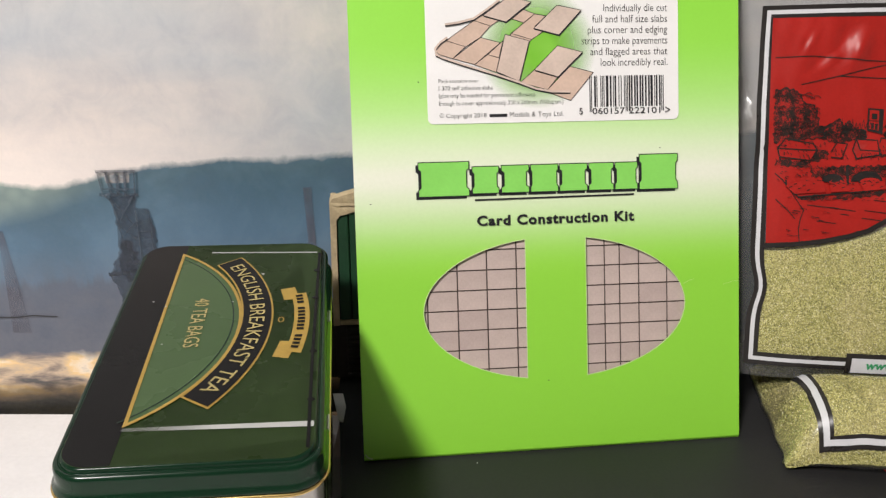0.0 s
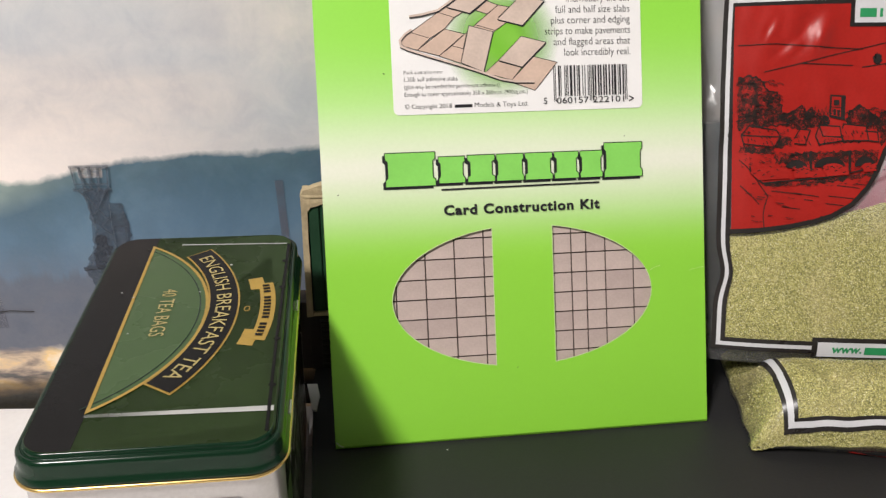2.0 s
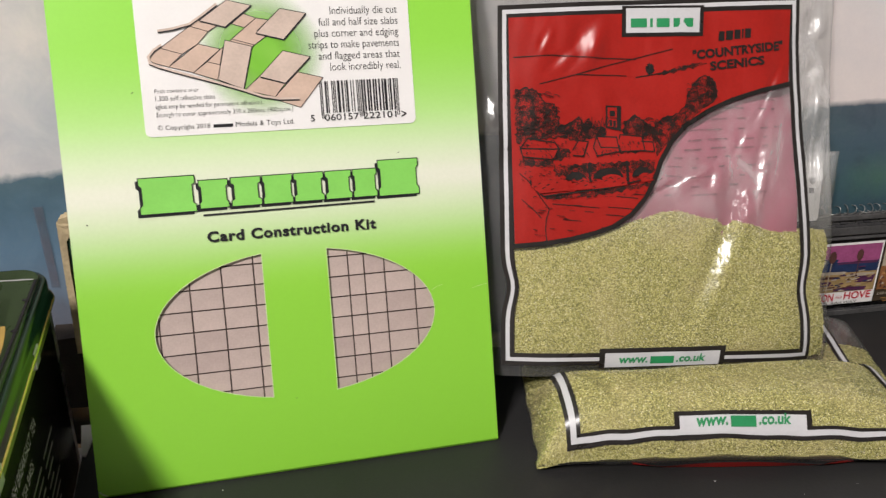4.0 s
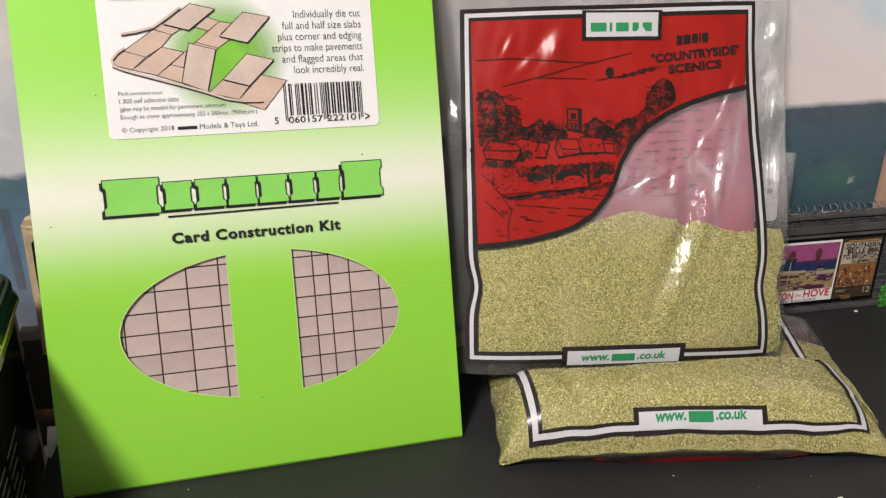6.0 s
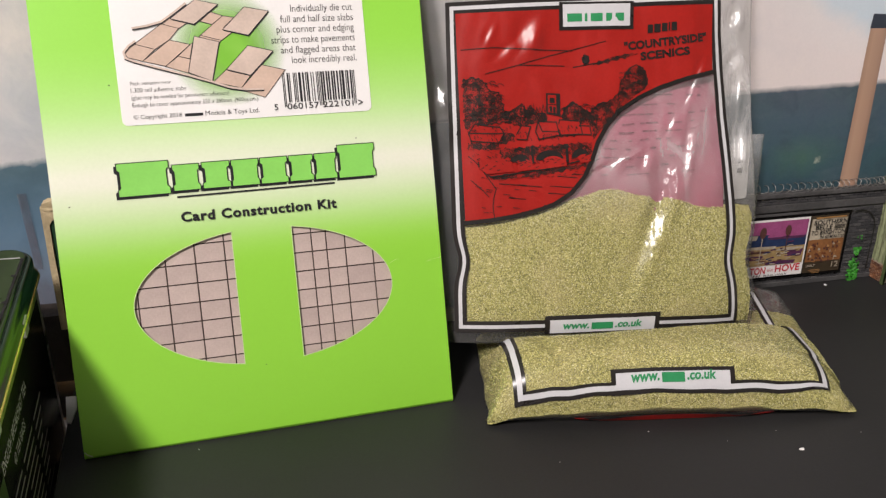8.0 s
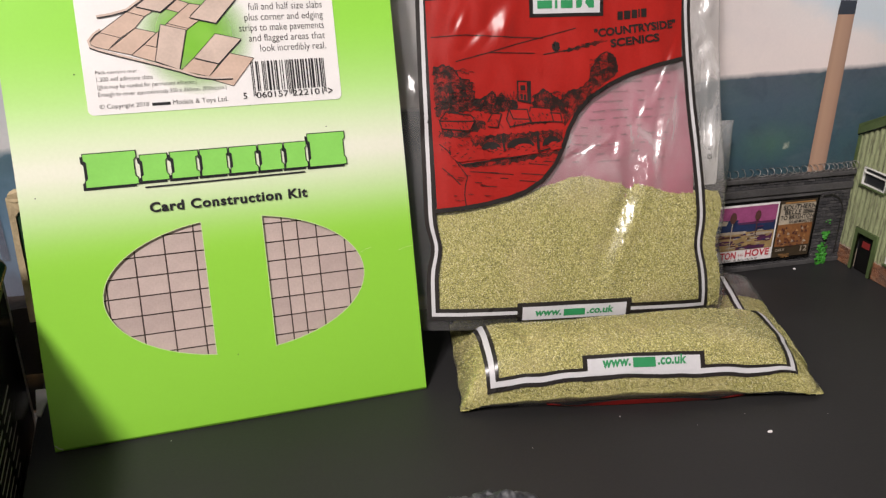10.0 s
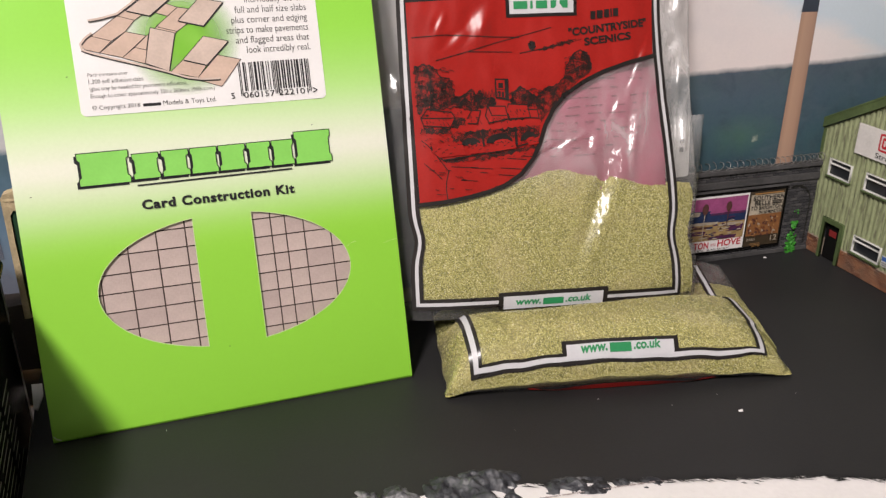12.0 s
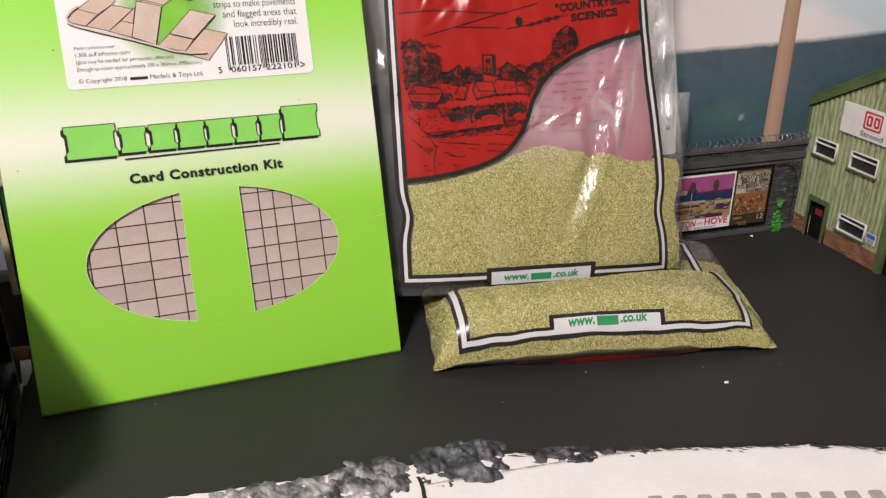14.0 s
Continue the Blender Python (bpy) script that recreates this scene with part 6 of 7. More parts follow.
GREY_BRICK = brick_material("blue_grey_brick", [(0.0, (0.030, 0.030, 0.034)), (0.5, (0.052, 0.051, 0.055)), (1.0, (0.085, 0.082, 0.083))], 70)
RED_BRICK = brick_material("red_brick", [(0.0, (0.13, 0.045, 0.022)), (0.5, (0.23, 0.085, 0.036)), (1.0, (0.33, 0.15, 0.07))], 160)
MORTAR = speckled("grey_mortar", (0.10, 0.097, 0.094), 0.2, 80, 0.9, 900, 0.3)
PALE_MORTAR = speckled("pale_mortar", (0.34, 0.28, 0.21), 0.2, 80, 0.9, 900, 0.3)
STONE = speckled("weathered_coping", (0.066, 0.064, 0.065), 0.4, 60, 0.8, 500, 0.4, 0.0006)
yard = root("yard_wall", on_wall(-0.08, 0))


def slab_on(put, x0, x1, z0, z1, h0, h1, bevel=0.0):
    bm = box_bm(x0, x1, z0, z1, h0, h1, bevel)
    return laid(bm, put)


part("core", slab_on(on_wall, -0.20, -0.0005, 0.0002, 0.0545, -0.0035, 0.0), MORTAR, yard, "dark mortar backing")
blocks("brickwork", courses(-0.20, -0.0008, 0.0004, 0.0475, 0.0046, 0.0020, 0.00032), on_wall, GREY_BRICK, yard, 0.0006, 4)
part("string_course", slab_on(on_wall, -0.20, -0.0005, 0.0476, 0.0520, -0.003, 0.0012, 0.0003), STONE, yard, "smooth grey band under the coping")
blocks("top_course", courses(-0.20, -0.0008, 0.0522, 0.0560, 0.0046, 0.0019, 0.00032), on_wall, GREY_BRICK, yard, 0.0007, 6)
part("coping", slab_on(on_wall, -0.20, -0.0005, 0.0562, 0.0592, -0.0036, 0.0020, 0.0006), STONE, yard, "rounded weathered coping")
part("plinth", slab_on(on_wall, -0.20, -0.0005, 0.0002, 0.0030, 0.0, 0.0013, 0.0003), STONE, yard)
arch = [(-0.0160 + 0.0115 * math.cos(t), 0.0320 + 0.0125 * math.sin(t)) for t in np.linspace(0.05, math.pi * 0.62, 14)] 
bm = strip_bm([(-0.0045, 0.006), (-0.0045, 0.026)] + arch, 0.00045, 0.002)
laid(bm, lambda x, y, z: on_wall(x, y, 0.0012))
part("arch_ring", bm, BLACK, yard, "blind arch moulding in the brickwork")
tagged(yard, "low dark grey brick yard wall with coping against the backscene", "brick wall")

# coiled wire along the top
WIRE = mat("dull_wire", (0.34, 0.33, 0.32), 0.32, 0.9)
cu = bpy.data.curves.new("wire_coil", "CURVE")
cu.dimensions, cu.bevel_depth, cu.bevel_resolution = "3D", 0.00023, 1
sp = cu.splines.new("POLY")
turns, per = 31, 16
pts = []
for i in range(turns * per):
    f = i / (turns * per)
    t = 2 * math.pi * i / per
    r = 0.0024 * (1 + 0.6 * wob(f * 55, 1.0))
    x = -0.128 + 0.1275 * (1 - (1 - f) ** 1.3) + 0.0013 * math.cos(t) + 0.0012 * wob(f * 90, 4.0)
    pts.append(on_wall(x, 0.0592 + 0.0022 + r * math.sin(t) + 0.0004 * wob(f * 40, 7.0), 0.0 + r * math.cos(t)))
sp.points.add(len(pts) - 1)
for p, q in zip(sp.points, pts):
    p.co = (*q, 1)
ob = bpy.data.objects.new("wire_coil", cu)
scene.collection.objects.link(ob)
me = bpy.data.meshes.new_from_object(ob.evaluated_get(bpy.context.evaluated_depsgraph_get()))
bpy.data.objects.remove(ob)
me.materials.clear()
me.materials.append(WIRE)
tagged(new("wire_coil", me), "coil of dull wire along the brick wall coping", "wire")

# hoarding with two posters
board = root("poster_board", on_wall(-0.055, 0.006))


def wall_art(name, bm, material, parent, h, label=""):
    laid(bm, lambda x, y, z: on_wall(x, y, h + z))
    return part(name, bm, material, parent, label)


PX0, PX1, PX2, PZ0, PZ1 = -0.1010, -0.0502, -0.0250, 0.0080, 0.0440
wall_art("board_frame", box_bm(PX0 - 0.0015, PX2 + 0.0020, PZ0 - 0.0016, PZ1 + 0.0018, 0.0008, 0.0022, 0.0002), TIN_BLACK, board, 0.0, "black board frame")
wall_art("frame_cap", box_bm(PX0 - 0.002, PX2 + 0.0024, PZ1 + 0.0019, PZ1 + 0.0028, 0.0008, 0.0030, 0.0002), STONE, board, 0.0)
seaside = wall_art("poster", rect_bm(PX0, PZ0, PX1, PZ1), WHITE_PRINT, board, 0.0026, "seaside poster in pink, blue and yellow")


def flat(r, g, b, name):
    return speckled(name, (r, g, b), 0.25, 220, 0.5, relief=0.02)


PLUM = flat(0.09, 0.025, 0.075, "poster_plum")
PINK, SEA, SAND, PALE, SHADE = flat(0.33, 0.075, 0.20, "poster_pink"), flat(0.018, 0.035, 0.10, "poster_sea"), flat(0.36, 0.25, 0.11, "poster_sand"), flat(0.42, 0.36, 0.28, "poster_pale"), flat(0.10, 0.04, 0.035, "poster_shade")
wall_art("poster_sky", rect_bm(PX0 + 0.001, 0.0330, PX1 - 0.0012, PZ1 - 0.0012), PINK, seaside, 0.0029)
wall_art("poster_sea", rect_bm(PX0 + 0.001, 0.0268, PX1 - 0.0012, 0.0330), SEA, seaside, 0.0029)
wall_art("poster_beach", rect_bm(PX0 + 0.001, 0.0155, PX1 - 0.0012, 0.0268), SAND, seaside, 0.0029)
for k, (x0, z0, x1, z1, tint) in enumerate(((-0.0995, 0.0330, -0.0760, 0.0352, SEA), (-0.0900, 0.0322, -0.0830, 0.0350, PALE), (-0.0765, 0.0318, -0.0520, 0.0332, PLUM), (-0.0990, 0.0262, -0.0700, 0.0278, PALE), (-0.0640, 0.0205, -0.0520, 0.0248, PLUM),
                                            (-0.0760, 0.0160, -0.0560, 0.0182, PLUM), (-0.0930, 0.0196, -0.0780, 0.0222, PLUM), (-0.0890, 0.0236, -0.0740, 0.0250, SHADE), (-0.0700, 0.0244, -0.0525, 0.0262, PALE), (-0.0990, 0.0162, -0.0860, 0.0184, SHADE))):
    wall_art("poster_shape", poly_bm([[(x0, z0), (x1 - 0.001, z0 - 0.0003), (x1, z1 - 0.0004), ((x0 + x1) / 2, z1), (x0 + 0.001, z1 - 0.0006)]]), tint, seaside, 0.00293 + 0.000006 * k)
rng = random.Random(21)
for k in range(84):
    x, z, w = rng.uniform(PX0 + 0.001, PX1 - 0.006), rng.uniform(0.0158, 0.0300 if k % 5 == 0 else 0.0258), rng.uniform(0.0010, 0.0048)
    wall_art("poster_figure", poly_bm([[(x, z), (x + w, z + 0.0003), (x + w * 0.8, z + 0.0009), (x + w * 0.1, z + 0.0007)]]), (PALE, SHADE, SAND, PLUM, SEA, PALE, PLUM)[k % 7], seaside, 0.00300 + 0.000007 * k)
for x, z0, z1, r in ((-0.0645, 0.0245, 0.0372, 0.0020), (-0.0806, 0.0155, 0.0366, 0.0022)):
    wall_art("poster_lamp", rect_bm(x - 0.00028, z0, x + 0.00028, z1), SHADE if r < 0.0021 else PALE, seaside, 0.0037)
    ring = [(x + r * math.cos(t), z1 + r * 1.6 * math.sin(t)) for t in np.linspace(0, 2 * math.pi, 12, endpoint=False)]
    wall_art("poster_lamp", poly_bm([ring]), SHADE, seaside, 0.0038)
wall_art("poster_lettering", fitted(text_bm("TON", 0.02), -0.0850, 0.0102, -0.0748, 0.0146), RED_INK, seaside, 0.0030)
wall_art("poster_lettering", fitted(text_bm("AND"), -0.0736, 0.0115, -0.0697, 0.0131), RED_INK, seaside, 0.0030)
wall_art("poster_lettering", fitted(text_bm("HOVE", 0.02), -0.0685, 0.0107, -0.0524, 0.0152), RED_INK, seaside, 0.0030)
wall_art("poster_lettering", fitted(text_bm("EN  RAILWAY"), -0.0820, 0.0084, -0.0600, 0.0097), DARK_INK, seaside, 0.0030)
RUST, AMBER = flat(0.16, 0.05, 0.02, "poster_rust"), flat(0.42, 0.22, 0.08, "poster_amber")
express = wall_art("poster", rect_bm(PX1 + 0.0004, PZ0, PX2, PZ1), flat(0.05, 0.035, 0.02, "poster_dark"), board, 0.0026, "railway poster with an orange carriage scene")
wall_art("poster_head", rect_bm(PX1 + 0.0012, 0.0290, PX2 - 0.0008, PZ1 - 0.0020), flat(0.46, 0.40, 0.31, "poster_cream"), express, 0.0029)
wall_art("poster_scene", rect_bm(PX1 + 0.0010, 0.0150, PX2 - 0.0008, 0.0290), flat(0.26, 0.11, 0.04, "poster_orange"), express, 0.0029)
for k in range(60):
    x, z, w = rng.uniform(PX1 + 0.0012, PX2 - 0.0035), rng.uniform(0.0145, 0.0265), rng.uniform(0.0006, 0.0026)
    wall_art("poster_figure", poly_bm([[(x, z), (x + w, z), (x + w * 0.7, z + 0.0010), (x + w * 0.2, z + 0.0016)]]), (SHADE, RUST, PALE, SHADE, AMBER, SHADE)[k % 6], express, 0.0031 + 0.000007 * k)
for text, x0, x1, z0, z1, ink_m in (("SOUTHERN", -0.0455, -0.0235, 0.0372, 0.0402, DARK_INK), ("BELLE", -0.0440, -0.0330, 0.0342, 0.0370, DARK_INK), ("TO BRIGHTON", -0.0465, -0.0240, 0.0310, 0.0337, DARK_INK), ("IN 60 MINUTES", -0.0400, -0.0238, 0.0284, 0.0304, DARK_INK), ("DAILY", -0.0462, -0.0400, 0.0108, 0.0124, PALE), ("12", -0.0290, -0.0245, 0.0095, 0.0132, PALE)):
    wall_art("poster_lettering", fitted(text_bm(text, 0.012), x0 - 0.0024, z0 + 0.0013, x1 - 0.0024, z1 + 0.0013), ink_m, express, 0.0036)
wall_art("poster_band", rect_bm(PX1 + 0.0030, PZ1 - 0.0016, PX2 - 0.0020, PZ1 - 0.0007), AMBER, express, 0.0036)
for k in range(3):
    wall_art("plain_bar", rect_bm(-0.0342, 0.0374 - 0.0009 * k, -0.0260 - 0.0012 * (k == 1), 0.0378 - 0.0009 * k), DARK_INK, express, 0.0036)
    wall_art("plain_bar", rect_bm(-0.0462 + 0.001 * k, 0.0098 - 0.0009 * k, -0.0385, 0.0101 - 0.0009 * k), AMBER, express, 0.0036)
tagged(board, "black framed board with two old railway posters", "poster board")

# ivy by the corner
LEAF = speckled("bright_leaf", (0.035, 0.26, 0.022), 0.4, 300, 0.6, 1200, 0.2)
IVY_LOW, IVY_MID, IVY_TOP = (-0.0142, 0.0058, 0.0014, 0.0030), (-0.0133, 0.0188, 0.0009, 0.0011), (-0.0133, 0.0268, 0.0010, 0.0018)
ivy = bmesh.new()
rng = random.Random(8)
for k in range(176):
    cx, cz, sx, sz = (IVY_LOW if k < 125 else IVY_MID if k < 170 else IVY_TOP)
    x = cx + rng.gauss(0, sx)
    z = abs(cz + rng.gauss(0, sz)) + 0.0004
    r = rng.uniform(0.0005, 0.0012) * (1.0 if k < 170 else 0.55)
    c = on_wall(x, z, rng.uniform(0.0010, 0.0030))
    n = Vector((rng.uniform(-0.6, 0.6), -1, rng.uniform(-0.2, 0.9))).normalized()
    a = n.orthogonal().normalized() * r
    b = n.cross(a)
    ivy.faces.new([ivy.verts.new(c + a * p + b * q) for p, q in ((1, 0), (0.3, 0.8), (-0.8, 0.5), (-0.9, -0.4), (0.2, -0.8))])
tagged(to_object("ivy", ivy, LEAF), "bright green clump of model ivy at the wall foot", "ivy")

# ---- corrugated depot building ----
D_DIR = Vector((math.cos(-1.485), math.sin(-1.485), 0))
D_OUT = Vector((D_DIR.y, -D_DIR.x, 0))


def on_depot(s, z, h=0.0):
    """s along the front from the inner corner, z up, h off the face."""
    return C0 + D_DIR * s + Vector((0, 0, z)) + D_OUT * h


def roof_z(s):
    return 0.0809 + 0.535 * (s if s < 0.075 else 0.150 - s)


depot = root("depot_building", on_depot(0.06, 0))
CLAD = speckled("pale_green_cladding", (0.28, 0.315, 0.172), 0.16, 70, 0.55, 500, 0.2, 0.0004)
streak = nd(CLAD, "ShaderNodeMapping")
streak.inputs["Scale"].default_value = (800, 800, 110)
ln(CLAD, coords(CLAD), streak.inputs[0])
dirt = ramp(CLAD, noise_tex(CLAD, streak.outputs[0], 1.0, 5, 0.6), [(0.50, (0, 0, 0)), (0.66, (0.8,) * 3)])
clean = bsdf(CLAD).inputs["Base Color"].links[0].from_socket
ln(CLAD, mixc(CLAD, dirt, clean, (0.09, 0.085, 0.055)), bsdf(CLAD).inputs["Base Color"])
TRIM_GREEN = speckled("weathered_green_trim", (0.070, 0.105, 0.036), 0.35, 90, 0.65, 600, 0.3)
FRAME_WHITE = speckled("white_window_frame", (0.70, 0.70, 0.67), 0.08, 90, 0.5, 600, 0.1)
GLASS = mat("dark_glass", (0.02, 0.022, 0.025), 0.06)
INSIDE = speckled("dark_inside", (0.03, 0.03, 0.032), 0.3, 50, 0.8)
OPEN = [(0.0072, 0.0252, 0.0525, 0.0630), (0.0364, 0.0570, 0.0525, 0.0630), (0.0370, 0.0582, 0.0140, 0.0245), (0.0135, 0.0262, 0.0, 0.0240), (0.0740, 0.130, 0.0, 0.050)]
wall = bmesh.new()
step = 0.00061
prof = (-0.0012, 0.0001, 0.0005, 0.0006, 0.0005, 0.0001)
s_values = [-0.0035 + step * i for i in range(int(0.158 / step))]
z_cuts = sorted({0.0118, 0.0140, 0.0240, 0.0245, 0.050, 0.0525, 0.0630})
for i, (s0, s1) in enumerate(zip(s_values, s_values[1:])):
    h0, h1 = prof[i % 6], prof[(i + 1) % 6]
    levels = z_cuts + [roof_z((s0 + s1) / 2) - 0.0005]
    for z0, z1 in zip(levels, levels[1:]):
        sm, zm = (s0 + s1) / 2, (z0 + z1) / 2
        if any(a < sm < b and c < zm < d for a, b, c, d in OPEN):
            continue
        wall.faces.new([wall.verts.new(on_depot(*p)) for p in ((s0, z0, h0), (s1, z0, h1), (s1, z1, h1), (s0, z1, h0))])
bmesh.ops.remove_doubles(wall, verts=wall.verts, dist=0.00002)
part("cladding", wall, CLAD, depot, "pale green corrugated cladding streaked with dirt")
# near-black sheet stands in for the unlit inside behind the openings
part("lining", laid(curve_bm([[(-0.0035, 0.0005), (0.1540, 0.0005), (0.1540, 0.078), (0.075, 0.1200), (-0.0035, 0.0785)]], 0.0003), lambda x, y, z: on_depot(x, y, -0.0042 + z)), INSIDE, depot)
part("side_wall", laid(box_bm(-0.0035, -0.0020, 0.0005, 0.0785, -0.110, -0.0005), on_depot), CLAD, depot)
for a, b in ((-0.0035, 0.0112), (0.0286, 0.0694)):
    part("brick_base_core", laid(box_bm(a, b, 0.0003, 0.0118, -0.0030, 0.0002), on_depot), PALE_MORTAR, depot)
    blocks("brick_base", courses(a, b, 0.0005, 0.0117, 0.0029, 0.00118, 0.00030), on_depot, RED_BRICK, depot, 0.0006, 9, 0.00012)
part("corner_strip", laid(box_bm(-0.0040, -0.0005, 0.0118, 0.0790, 0.0003, 0.0012, 0.0002), on_depot), TRIM_GREEN, depot, "green corner flashing")
part("door_post", laid(box_bm(0.0695, 0.0738, 0.0003, 0.070, -0.0020, 0.0014, 0.0002), on_depot), TRIM_GREEN, depot, "green post beside the roller door")
# roof edge, gutter end and roof sheet
barge = [(-0.0075, 0.0769), (0.0750, 0.1208), (0.1575, 0.0769), (0.1575, 0.0816), (0.0750, 0.1262), (-0.0075, 0.0816)]
part("barge_board", laid(curve_bm([barge], 0.0008), lambda x, y, z: on_depot(x, y, 0.0016 + z)), TRIM_GREEN, depot, "mossy green barge board")
for k in (0, 1):
    s0, z0, s1, z1 = ((-0.0085, 0.0812, 0.0750, 0.1264), (0.0750, 0.1264, 0.1585, 0.0812))[k]
    bm = bmesh.new()
    vs = [bm.verts.new(on_depot(s, z + dz, h)) for dz in (0, 0.0012) for s, z, h in ((s0, z0, 0.0026), (s1, z1, 0.0026), (s1, z1, -0.110), (s0, z0, -0.110))]
    for f in ((0, 1, 2, 3), (7, 6, 5, 4), (0, 4, 5, 1), (1, 5, 6, 2), (2, 6, 7, 3), (3, 7, 4, 0)):
        bm.faces.new([vs[i] for i in f])
    part("roof_sheet", bm, TRIM_GREEN, depot, "green corrugated roof sheet")
part("gutter", laid(box_bm(-0.0105, -0.0060, 0.0800, 0.0830, -0.105, 0.0036, 0.0006), on_depot), speckled("grey_gutter", (0.12, 0.12, 0.12), 0.2, 80, 0.6), depot, "grey gutter end")
for s0, s1, z0, z1 in OPEN[:3]:
    w = root("window", on_depot(s0, z0))
    w.parent = depot
    w.matrix_parent_inverse = depot.matrix_world.inverted()
    f = 0.00065
    outer = [(s0, z0), (s1, z0), (s1, z1), (s0, z1)]
    zt = z1 - (z1 - z0) * 0.30
    holes = [[(s0 + f, z0 + f), (s1 - f, z0 + f), (s1 - f, zt - 0.0003), (s0 + f, zt - 0.0003)], [(s0 + f, zt + 0.0003), (s1 - f, zt + 0.0003), (s1 - f, z1 - f), (s0 + f, z1 - f)]]
    part("window_frame", laid(curve_bm([outer] + holes, 0.0006), lambda x, y, z: on_depot(x, y, 0.0006 + z)), FRAME_WHITE, w)
    for h in holes:
        part("pane", laid(poly_bm([h]), lambda x, y, z: on_depot(x, y, -0.0004)), GLASS, w, "dark glass pane")
    part("window_sill", laid(box_bm(s0 - 0.0008, s1 + 0.0008, z0 - 0.0010, z0 - 0.0001, 0.0002, 0.0022, 0.0002), on_depot), TRIM_GREEN, w)
    part("blind", laid(rect_bm(s0 + 0.0010, z0 + 0.001, s0 + 0.0010 + (s1 - s0) * 0.38, zt - 0.001), lambda x, y, z: on_depot(x, y, -0.0008)), speckled("grey_blind", (0.12, 0.12, 0.115), 0.2, 90, 0.7) if s0 < 0.01 else bpy.data.materials["grey_blind"], w)
door = root("door", on_depot(0.0135, 0))
door.parent = depot
door.matrix_parent_inverse = depot.matrix_world.inverted()
frame_loop = [(0.0112, 0.0003), (0.0112, 0.0268), (0.0286, 0.0268), (0.0286, 0.0003), (0.0262, 0.0003), (0.0262, 0.0240), (0.0136, 0.0240), (0.0136, 0.0003)]
part("door_frame", laid(curve_bm([frame_loop], 0.0008), lambda x, y, z: on_depot(x, y, 0.0010 + z)), TRIM_GREEN, door, "green door frame")
part("door_leaf", laid(box_bm(0.0136, 0.0262, 0.0004, 0.0239, -0.0016, -0.0008, 0.0001), on_depot), TIN_BLACK, door, "black door leaf")
part("door_notice", laid(rect_bm(0.0165, 0.0155, 0.0225, 0.0195), lambda x, y, z: on_depot(x, y, -0.0005)), speckled("dull_red", (0.22, 0.02, 0.02), 0.2, 200, 0.5), door, "small dull red notice")
sign = part("sign_board", laid(box_bm(0.0248, 0.125, 0.0716, 0.0893, 0.0008, 0.0016, 0.0001), on_depot), speckled("grubby_white_sign", (0.66, 0.64, 0.61), 0.14, 60, 0.6, 700, 0.1), depot, "grubby white name board")


def sign_art(bm, material, name, h=0.0018, parent=None):
    laid(bm, lambda x, y, z: on_depot(x, y, h))
    return part(name, bm, material, parent or sign)


SIGN_RED = speckled("sign_red", (0.50, 0.02, 0.03), 0.08, 100, 0.5)
emblem = curve_bm([rounded(0.0415, 0.0775, 0.0545, 0.0876, 0.0012), rounded(0.0426, 0.0786, 0.0534, 0.0865, 0.0008)], 0.0)
sign_art(emblem, SIGN_RED, "emblem_border")
for s0 in (0.0436, 0.0488):
    ring = curve_bm([rounded(s0, 0.0795, s0 + 0.0040, 0.0856, 0.0012), rounded(s0 + 0.0012, 0.0808, s0 + 0.0026, 0.0843, 0.0004)], 0.0)
    sign_art(ring, SIGN_RED, "emblem_block")
sign_art(fitted(text_bm("Strood Ma", 0.006), 0.0405, 0.0732, 0.0665, 0.0762), DARK_INK, "sign_lettering")
notice = part("notice", laid(rect_bm(0.0602, 0.0148, 0.0672, 0.0212), lambda x, y, z: on_depot(x, y, 0.0012)), FRAME_WHITE, depot, "small blue and white notice")
part("notice_band", laid(rect_bm(0.0606, 0.0182, 0.0668, 0.0208), lambda x, y, z: on_depot(x, y, 0.0015)), speckled("notice_blue", (0.04, 0.12, 0.40), 0.1, 200, 0.5), notice)
for z in (0.0156, 0.0168):
    part("plain_bar", laid(rect_bm(0.0610, z, 0.0662, z + 0.0005), lambda x, y, zz: on_depot(x, y, 0.0015)), DARK_INK, notice)
for k in range(22):
    z = 0.0010 + k * 0.0022
    part("shutter_slat", laid(box_bm(0.0740, 0.130, z, z + 0.0019, -0.0026, -0.0008, 0.0003, seg=1), on_depot), TIN_BLACK, depot)
tagged(depot, "pale green corrugated depot building with brick base and windows", "model building")

# ---- foam edge: paint crusts, pencil line, sleepers, crumbs ----


def crust_material(name, pale):
    m = mat(name, rough=0.4)
    c = coords(m)
    n = noise_tex(m, c, 110, 5, 0.6, 0.7)
    stops = [(0.38, (0.030, 0.031, 0.036)), (0.46, (0.085, 0.087, 0.094)), (0.53, (0.20, 0.20, 0.205)), (0.60, (0.34, 0.33, 0.335)), (0.70, (0.58, 0.56, 0.56))] if pale else [(0.40, (0.020, 0.021, 0.026)), (0.52, (0.040, 0.043, 0.050)), (0.62, (0.085, 0.088, 0.096)), (0.74, (0.22, 0.22, 0.225))]
    ln(m, ramp(m, n, stops), bsdf(m).inputs["Base Color"])
    bump(m, noise_tex(m, c, 240, 4, 0.55, 3.0), 0.5, 0.0010)
    return m


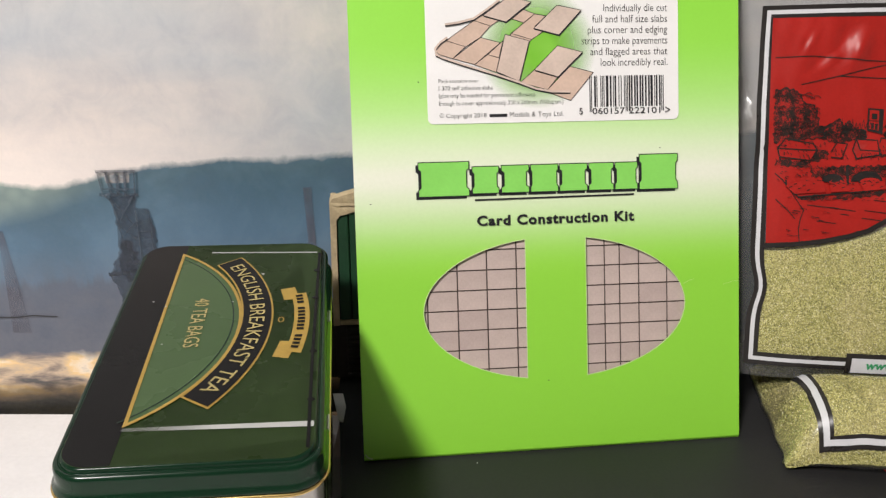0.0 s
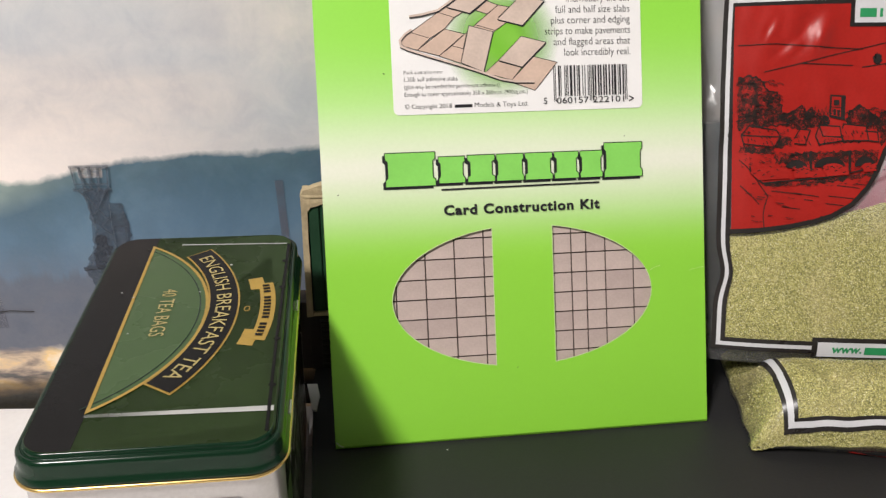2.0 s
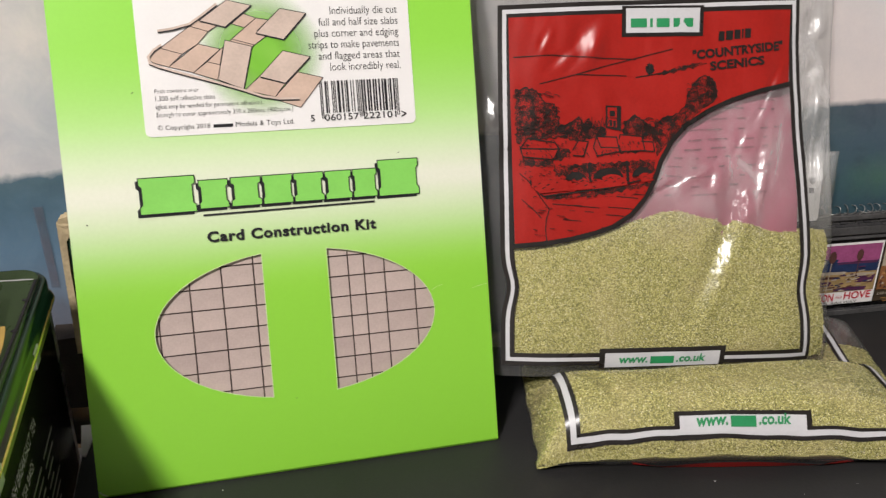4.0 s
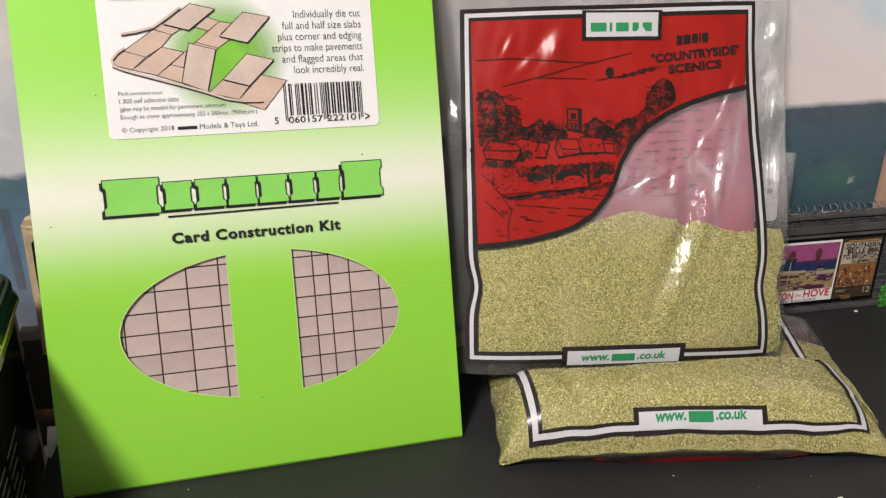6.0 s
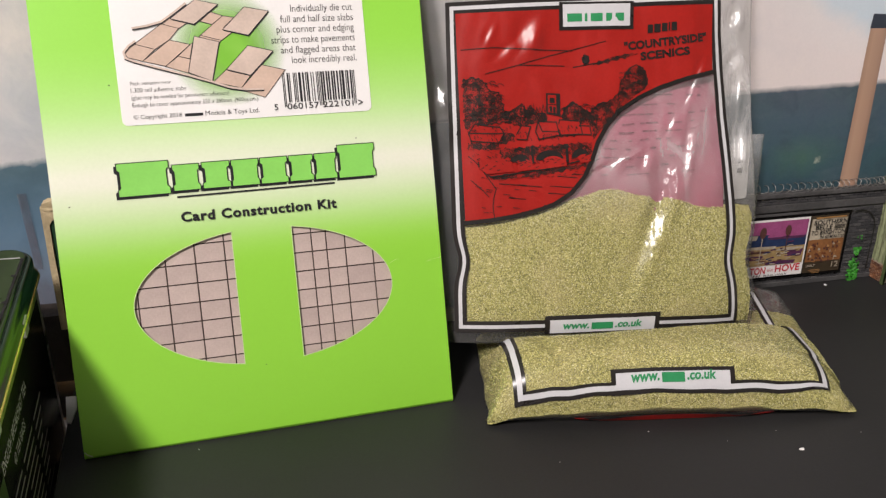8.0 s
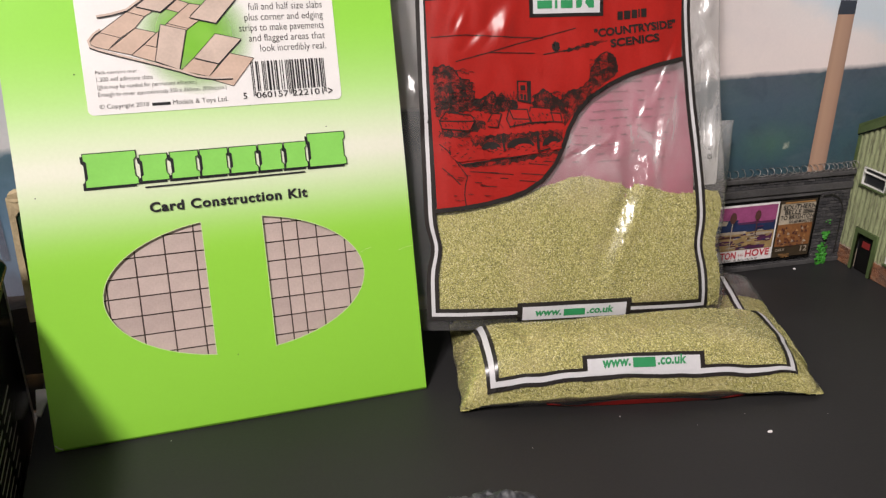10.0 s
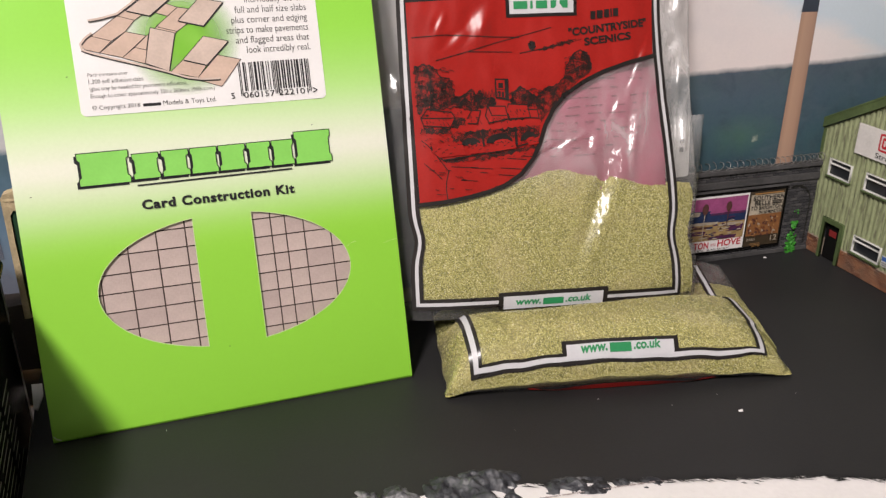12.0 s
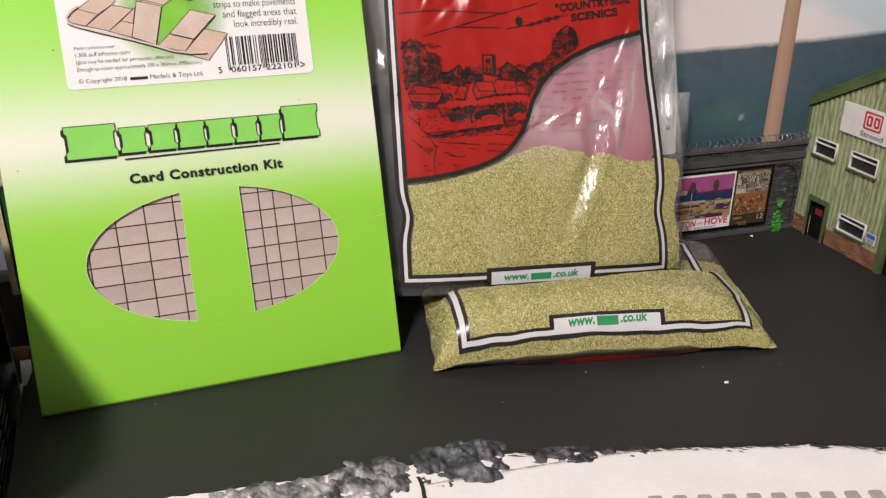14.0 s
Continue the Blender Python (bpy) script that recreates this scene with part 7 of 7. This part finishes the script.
def crust(x0, x1, back, fore, high, seed, material, label):
    """A lump of half-dry paint across the foam's edge."""
    def top(i, j):
        x = x0 + (x1 - x0) * i
        y = front_y(x) + back + (fore - back) * j
        edge = max(0.0, math.sin(math.pi * i)) ** 0.6 * max(0.0, math.sin(math.pi * j)) ** 0.6
        n = noise.fractal(Vector((x * 120 + y * 60, y * 130, seed)), 0.75, 2.2, 5)
        lump = max(0.0, edge * (0.75 + 0.9 * n) - 0.18 - 0.12 * abs(wob(x * 90, seed * 3.0)))
        return Vector((x + 0.0006 * n, y, -0.0012 + high * lump ** 0.7 * 1.3))

    bm = solid_patch(top, lambda i, j: Vector((*top(i, j).xy, -0.0020)), 70, 34)
    return tagged(to_object("paint_crust", bm, material, True), label, "dried paint", "paint crusts")


PALE_CRUST, DARK_CRUST = crust_material("pale_paint_crust", True), crust_material("dark_paint_crust", False)
crust(0.030, 0.082, 0.0030, -0.0230, 0.0030, 1.0, PALE_CRUST, "grey and white streaked crust of dried paint")
crust(0.076, 0.1105, 0.0075, -0.0190, 0.0040, 2.0, PALE_CRUST, "grey and white streaked crust of dried paint")
crust(0.1085, 0.1505, 0.0125, -0.0170, 0.0046, 3.0, DARK_CRUST, "dark grey lump of dried paint on the foam edge")
crust(0.1535, 0.1830, 0.0040, -0.0085, 0.0026, 4.0, DARK_CRUST, "dark grey lump of dried paint on the foam edge")
crust(0.1830, 0.1910, 0.0030, -0.0040, 0.0020, 5.0, DARK_CRUST, "dark grey lump of dried paint on the foam edge")
crust(0.1930, 0.2040, 0.0025, -0.0060, 0.0018, 6.0, DARK_CRUST, "dark grey lump of dried paint on the foam edge")
bm = bmesh.new()
dash = random.Random(9)
x = 0.1130
while x < 0.2060:
    w = dash.uniform(0.0006, 0.0022)
    y = 0.1886 + 0.0008 * math.sin((x - 0.113) * 34) + 0.0002 * wob(x * 400, 1.0)
    hgt = dash.uniform(0.00025, 0.00055)
    bm.faces.new([bm.verts.new((x + p * w, y + q * hgt, 0.00012)) for p, q in ((0, -1), (1, -0.8), (1, 0.7), (0, 1))])
    x += w + dash.uniform(0.0, 0.0005)
tagged(to_object("pencil_line", bm, speckled("pencil", (0.36, 0.31, 0.30), 0.2, 300, 0.8)), "brown pencil line along the white foam", "pencil line", kind="structure")
SLEEPER = speckled("grey_sleeper", (0.33, 0.295, 0.27), 0.2, 90, 0.8, 700, 0.4)
first = None
for k in range(14):
    x = 0.1933 + 0.0090 * k
    y = 0.1631 - 0.198 * (x - 0.1933)
    m = pose(x, y, -0.0024, 0, 0, -11.5)
    if first is None:
        bm = box_bm(-0.0026, 0.0026, -0.0300, 0.0, 0.0, 0.0030, 0.0008)
        first = tagged(to_object("sleeper", bm, SLEEPER), "grey track sleeper end on the white foam", "sleeper", "track sleepers")
        first.matrix_world = m
    else:
        copy_thing(first, m)
# dry-brush strokes of grey paint dragged over the foam
rng = random.Random(5)
verts, faces = [], []
for k in range(700):
    x = rng.uniform(0.150, 0.36)
    y = front_y(x) - abs(rng.gauss(0, 0.0017)) + 0.0010
    l, w, t = rng.uniform(0.0008, 0.0040), rng.uniform(0.0001, 0.00045), radians(rng.uniform(-50, -5))
    i = len(verts)
    for p, q in ((-1, -0.2), (-0.2, -1), (1, -0.3), (0.7, 0.5), (-0.4, 1)):
        verts.append((x + p * l * math.cos(t) - q * w * math.sin(t), y + p * l * math.sin(t) + q * w * math.cos(t), 0.00012 + 0.000004 * (k % 12)))
    faces.append((i, i + 1, i + 2, i + 3, i + 4))
me = bpy.data.meshes.new("brush_strokes")
me.from_pydata(verts, [], faces)
me.materials.append(GREY_PAINT)
tagged(new("brush_strokes", me), "thin dry-brush strokes of grey paint on foam", "paint strokes", kind="stuff")
bm = strip_bm([(0.1108, 0.1935), (0.1112, 0.1880), (0.1106, 0.1820), (0.1114, 0.1700)], 0.0007, 0.001)
laid(bm, lambda x, y, z: Vector((x + 0.0004 * wob(y * 700, 1.0), y, 0.0003)))
tagged(to_object("foam_joint", bm, BLACK), "dark open joint between two foam boards", "joint", kind="structure")
rng = random.Random(17)
crumbs = bmesh.new()
for k in range(22):
    x = rng.uniform(0.0, 0.40)
    y = rng.uniform(front_y(x) + 0.004, 0.36)
    r = rng.uniform(0.00012, 0.00032)
    bmesh.ops.create_icosphere(crumbs, subdivisions=1, radius=r, matrix=Matrix.LocRotScale((x, y, r * 0.5), None, (rng.uniform(0.7, 1.6), 1, 0.6)))
tagged(to_object("foam_crumbs", crumbs, FOAM), "tiny white foam crumbs on the grey board", "crumbs", kind="stuff")
for x, y, r in ((0.2593, 0.2244, 0.0009), (0.3630, 0.3695, 0.0008)):
    c = bmesh.new()
    bmesh.ops.create_icosphere(c, subdivisions=2, radius=r, matrix=Matrix.LocRotScale((x, y, r * 0.45), None, (1.2, 0.8, 0.5)))
    for v in c.verts:
        v.co += Vector((wob(v.co.x * 900, v.co.y * 900), wob(v.co.y * 900, v.co.z * 900), 0)) * r * 1.1
    tagged(to_object("foam_crumb", c, FOAM), "small white foam crumb on the grey board", "crumb", "crumbs")
# the lamp's fitting on the ceiling
fitting = root("ceiling_light", (LAMP.x, LAMP.y, 1.72))
bm = bmesh.new()
bmesh.ops.create_cone(bm, cap_ends=True, segments=32, radius1=0.17, radius2=0.15, depth=0.05, matrix=Matrix.Translation((LAMP.x, LAMP.y, 1.694)))
part("base", bm, FRAME_WHITE, fitting)
tagged(fitting, "round white ceiling light fitting", "ceiling light")
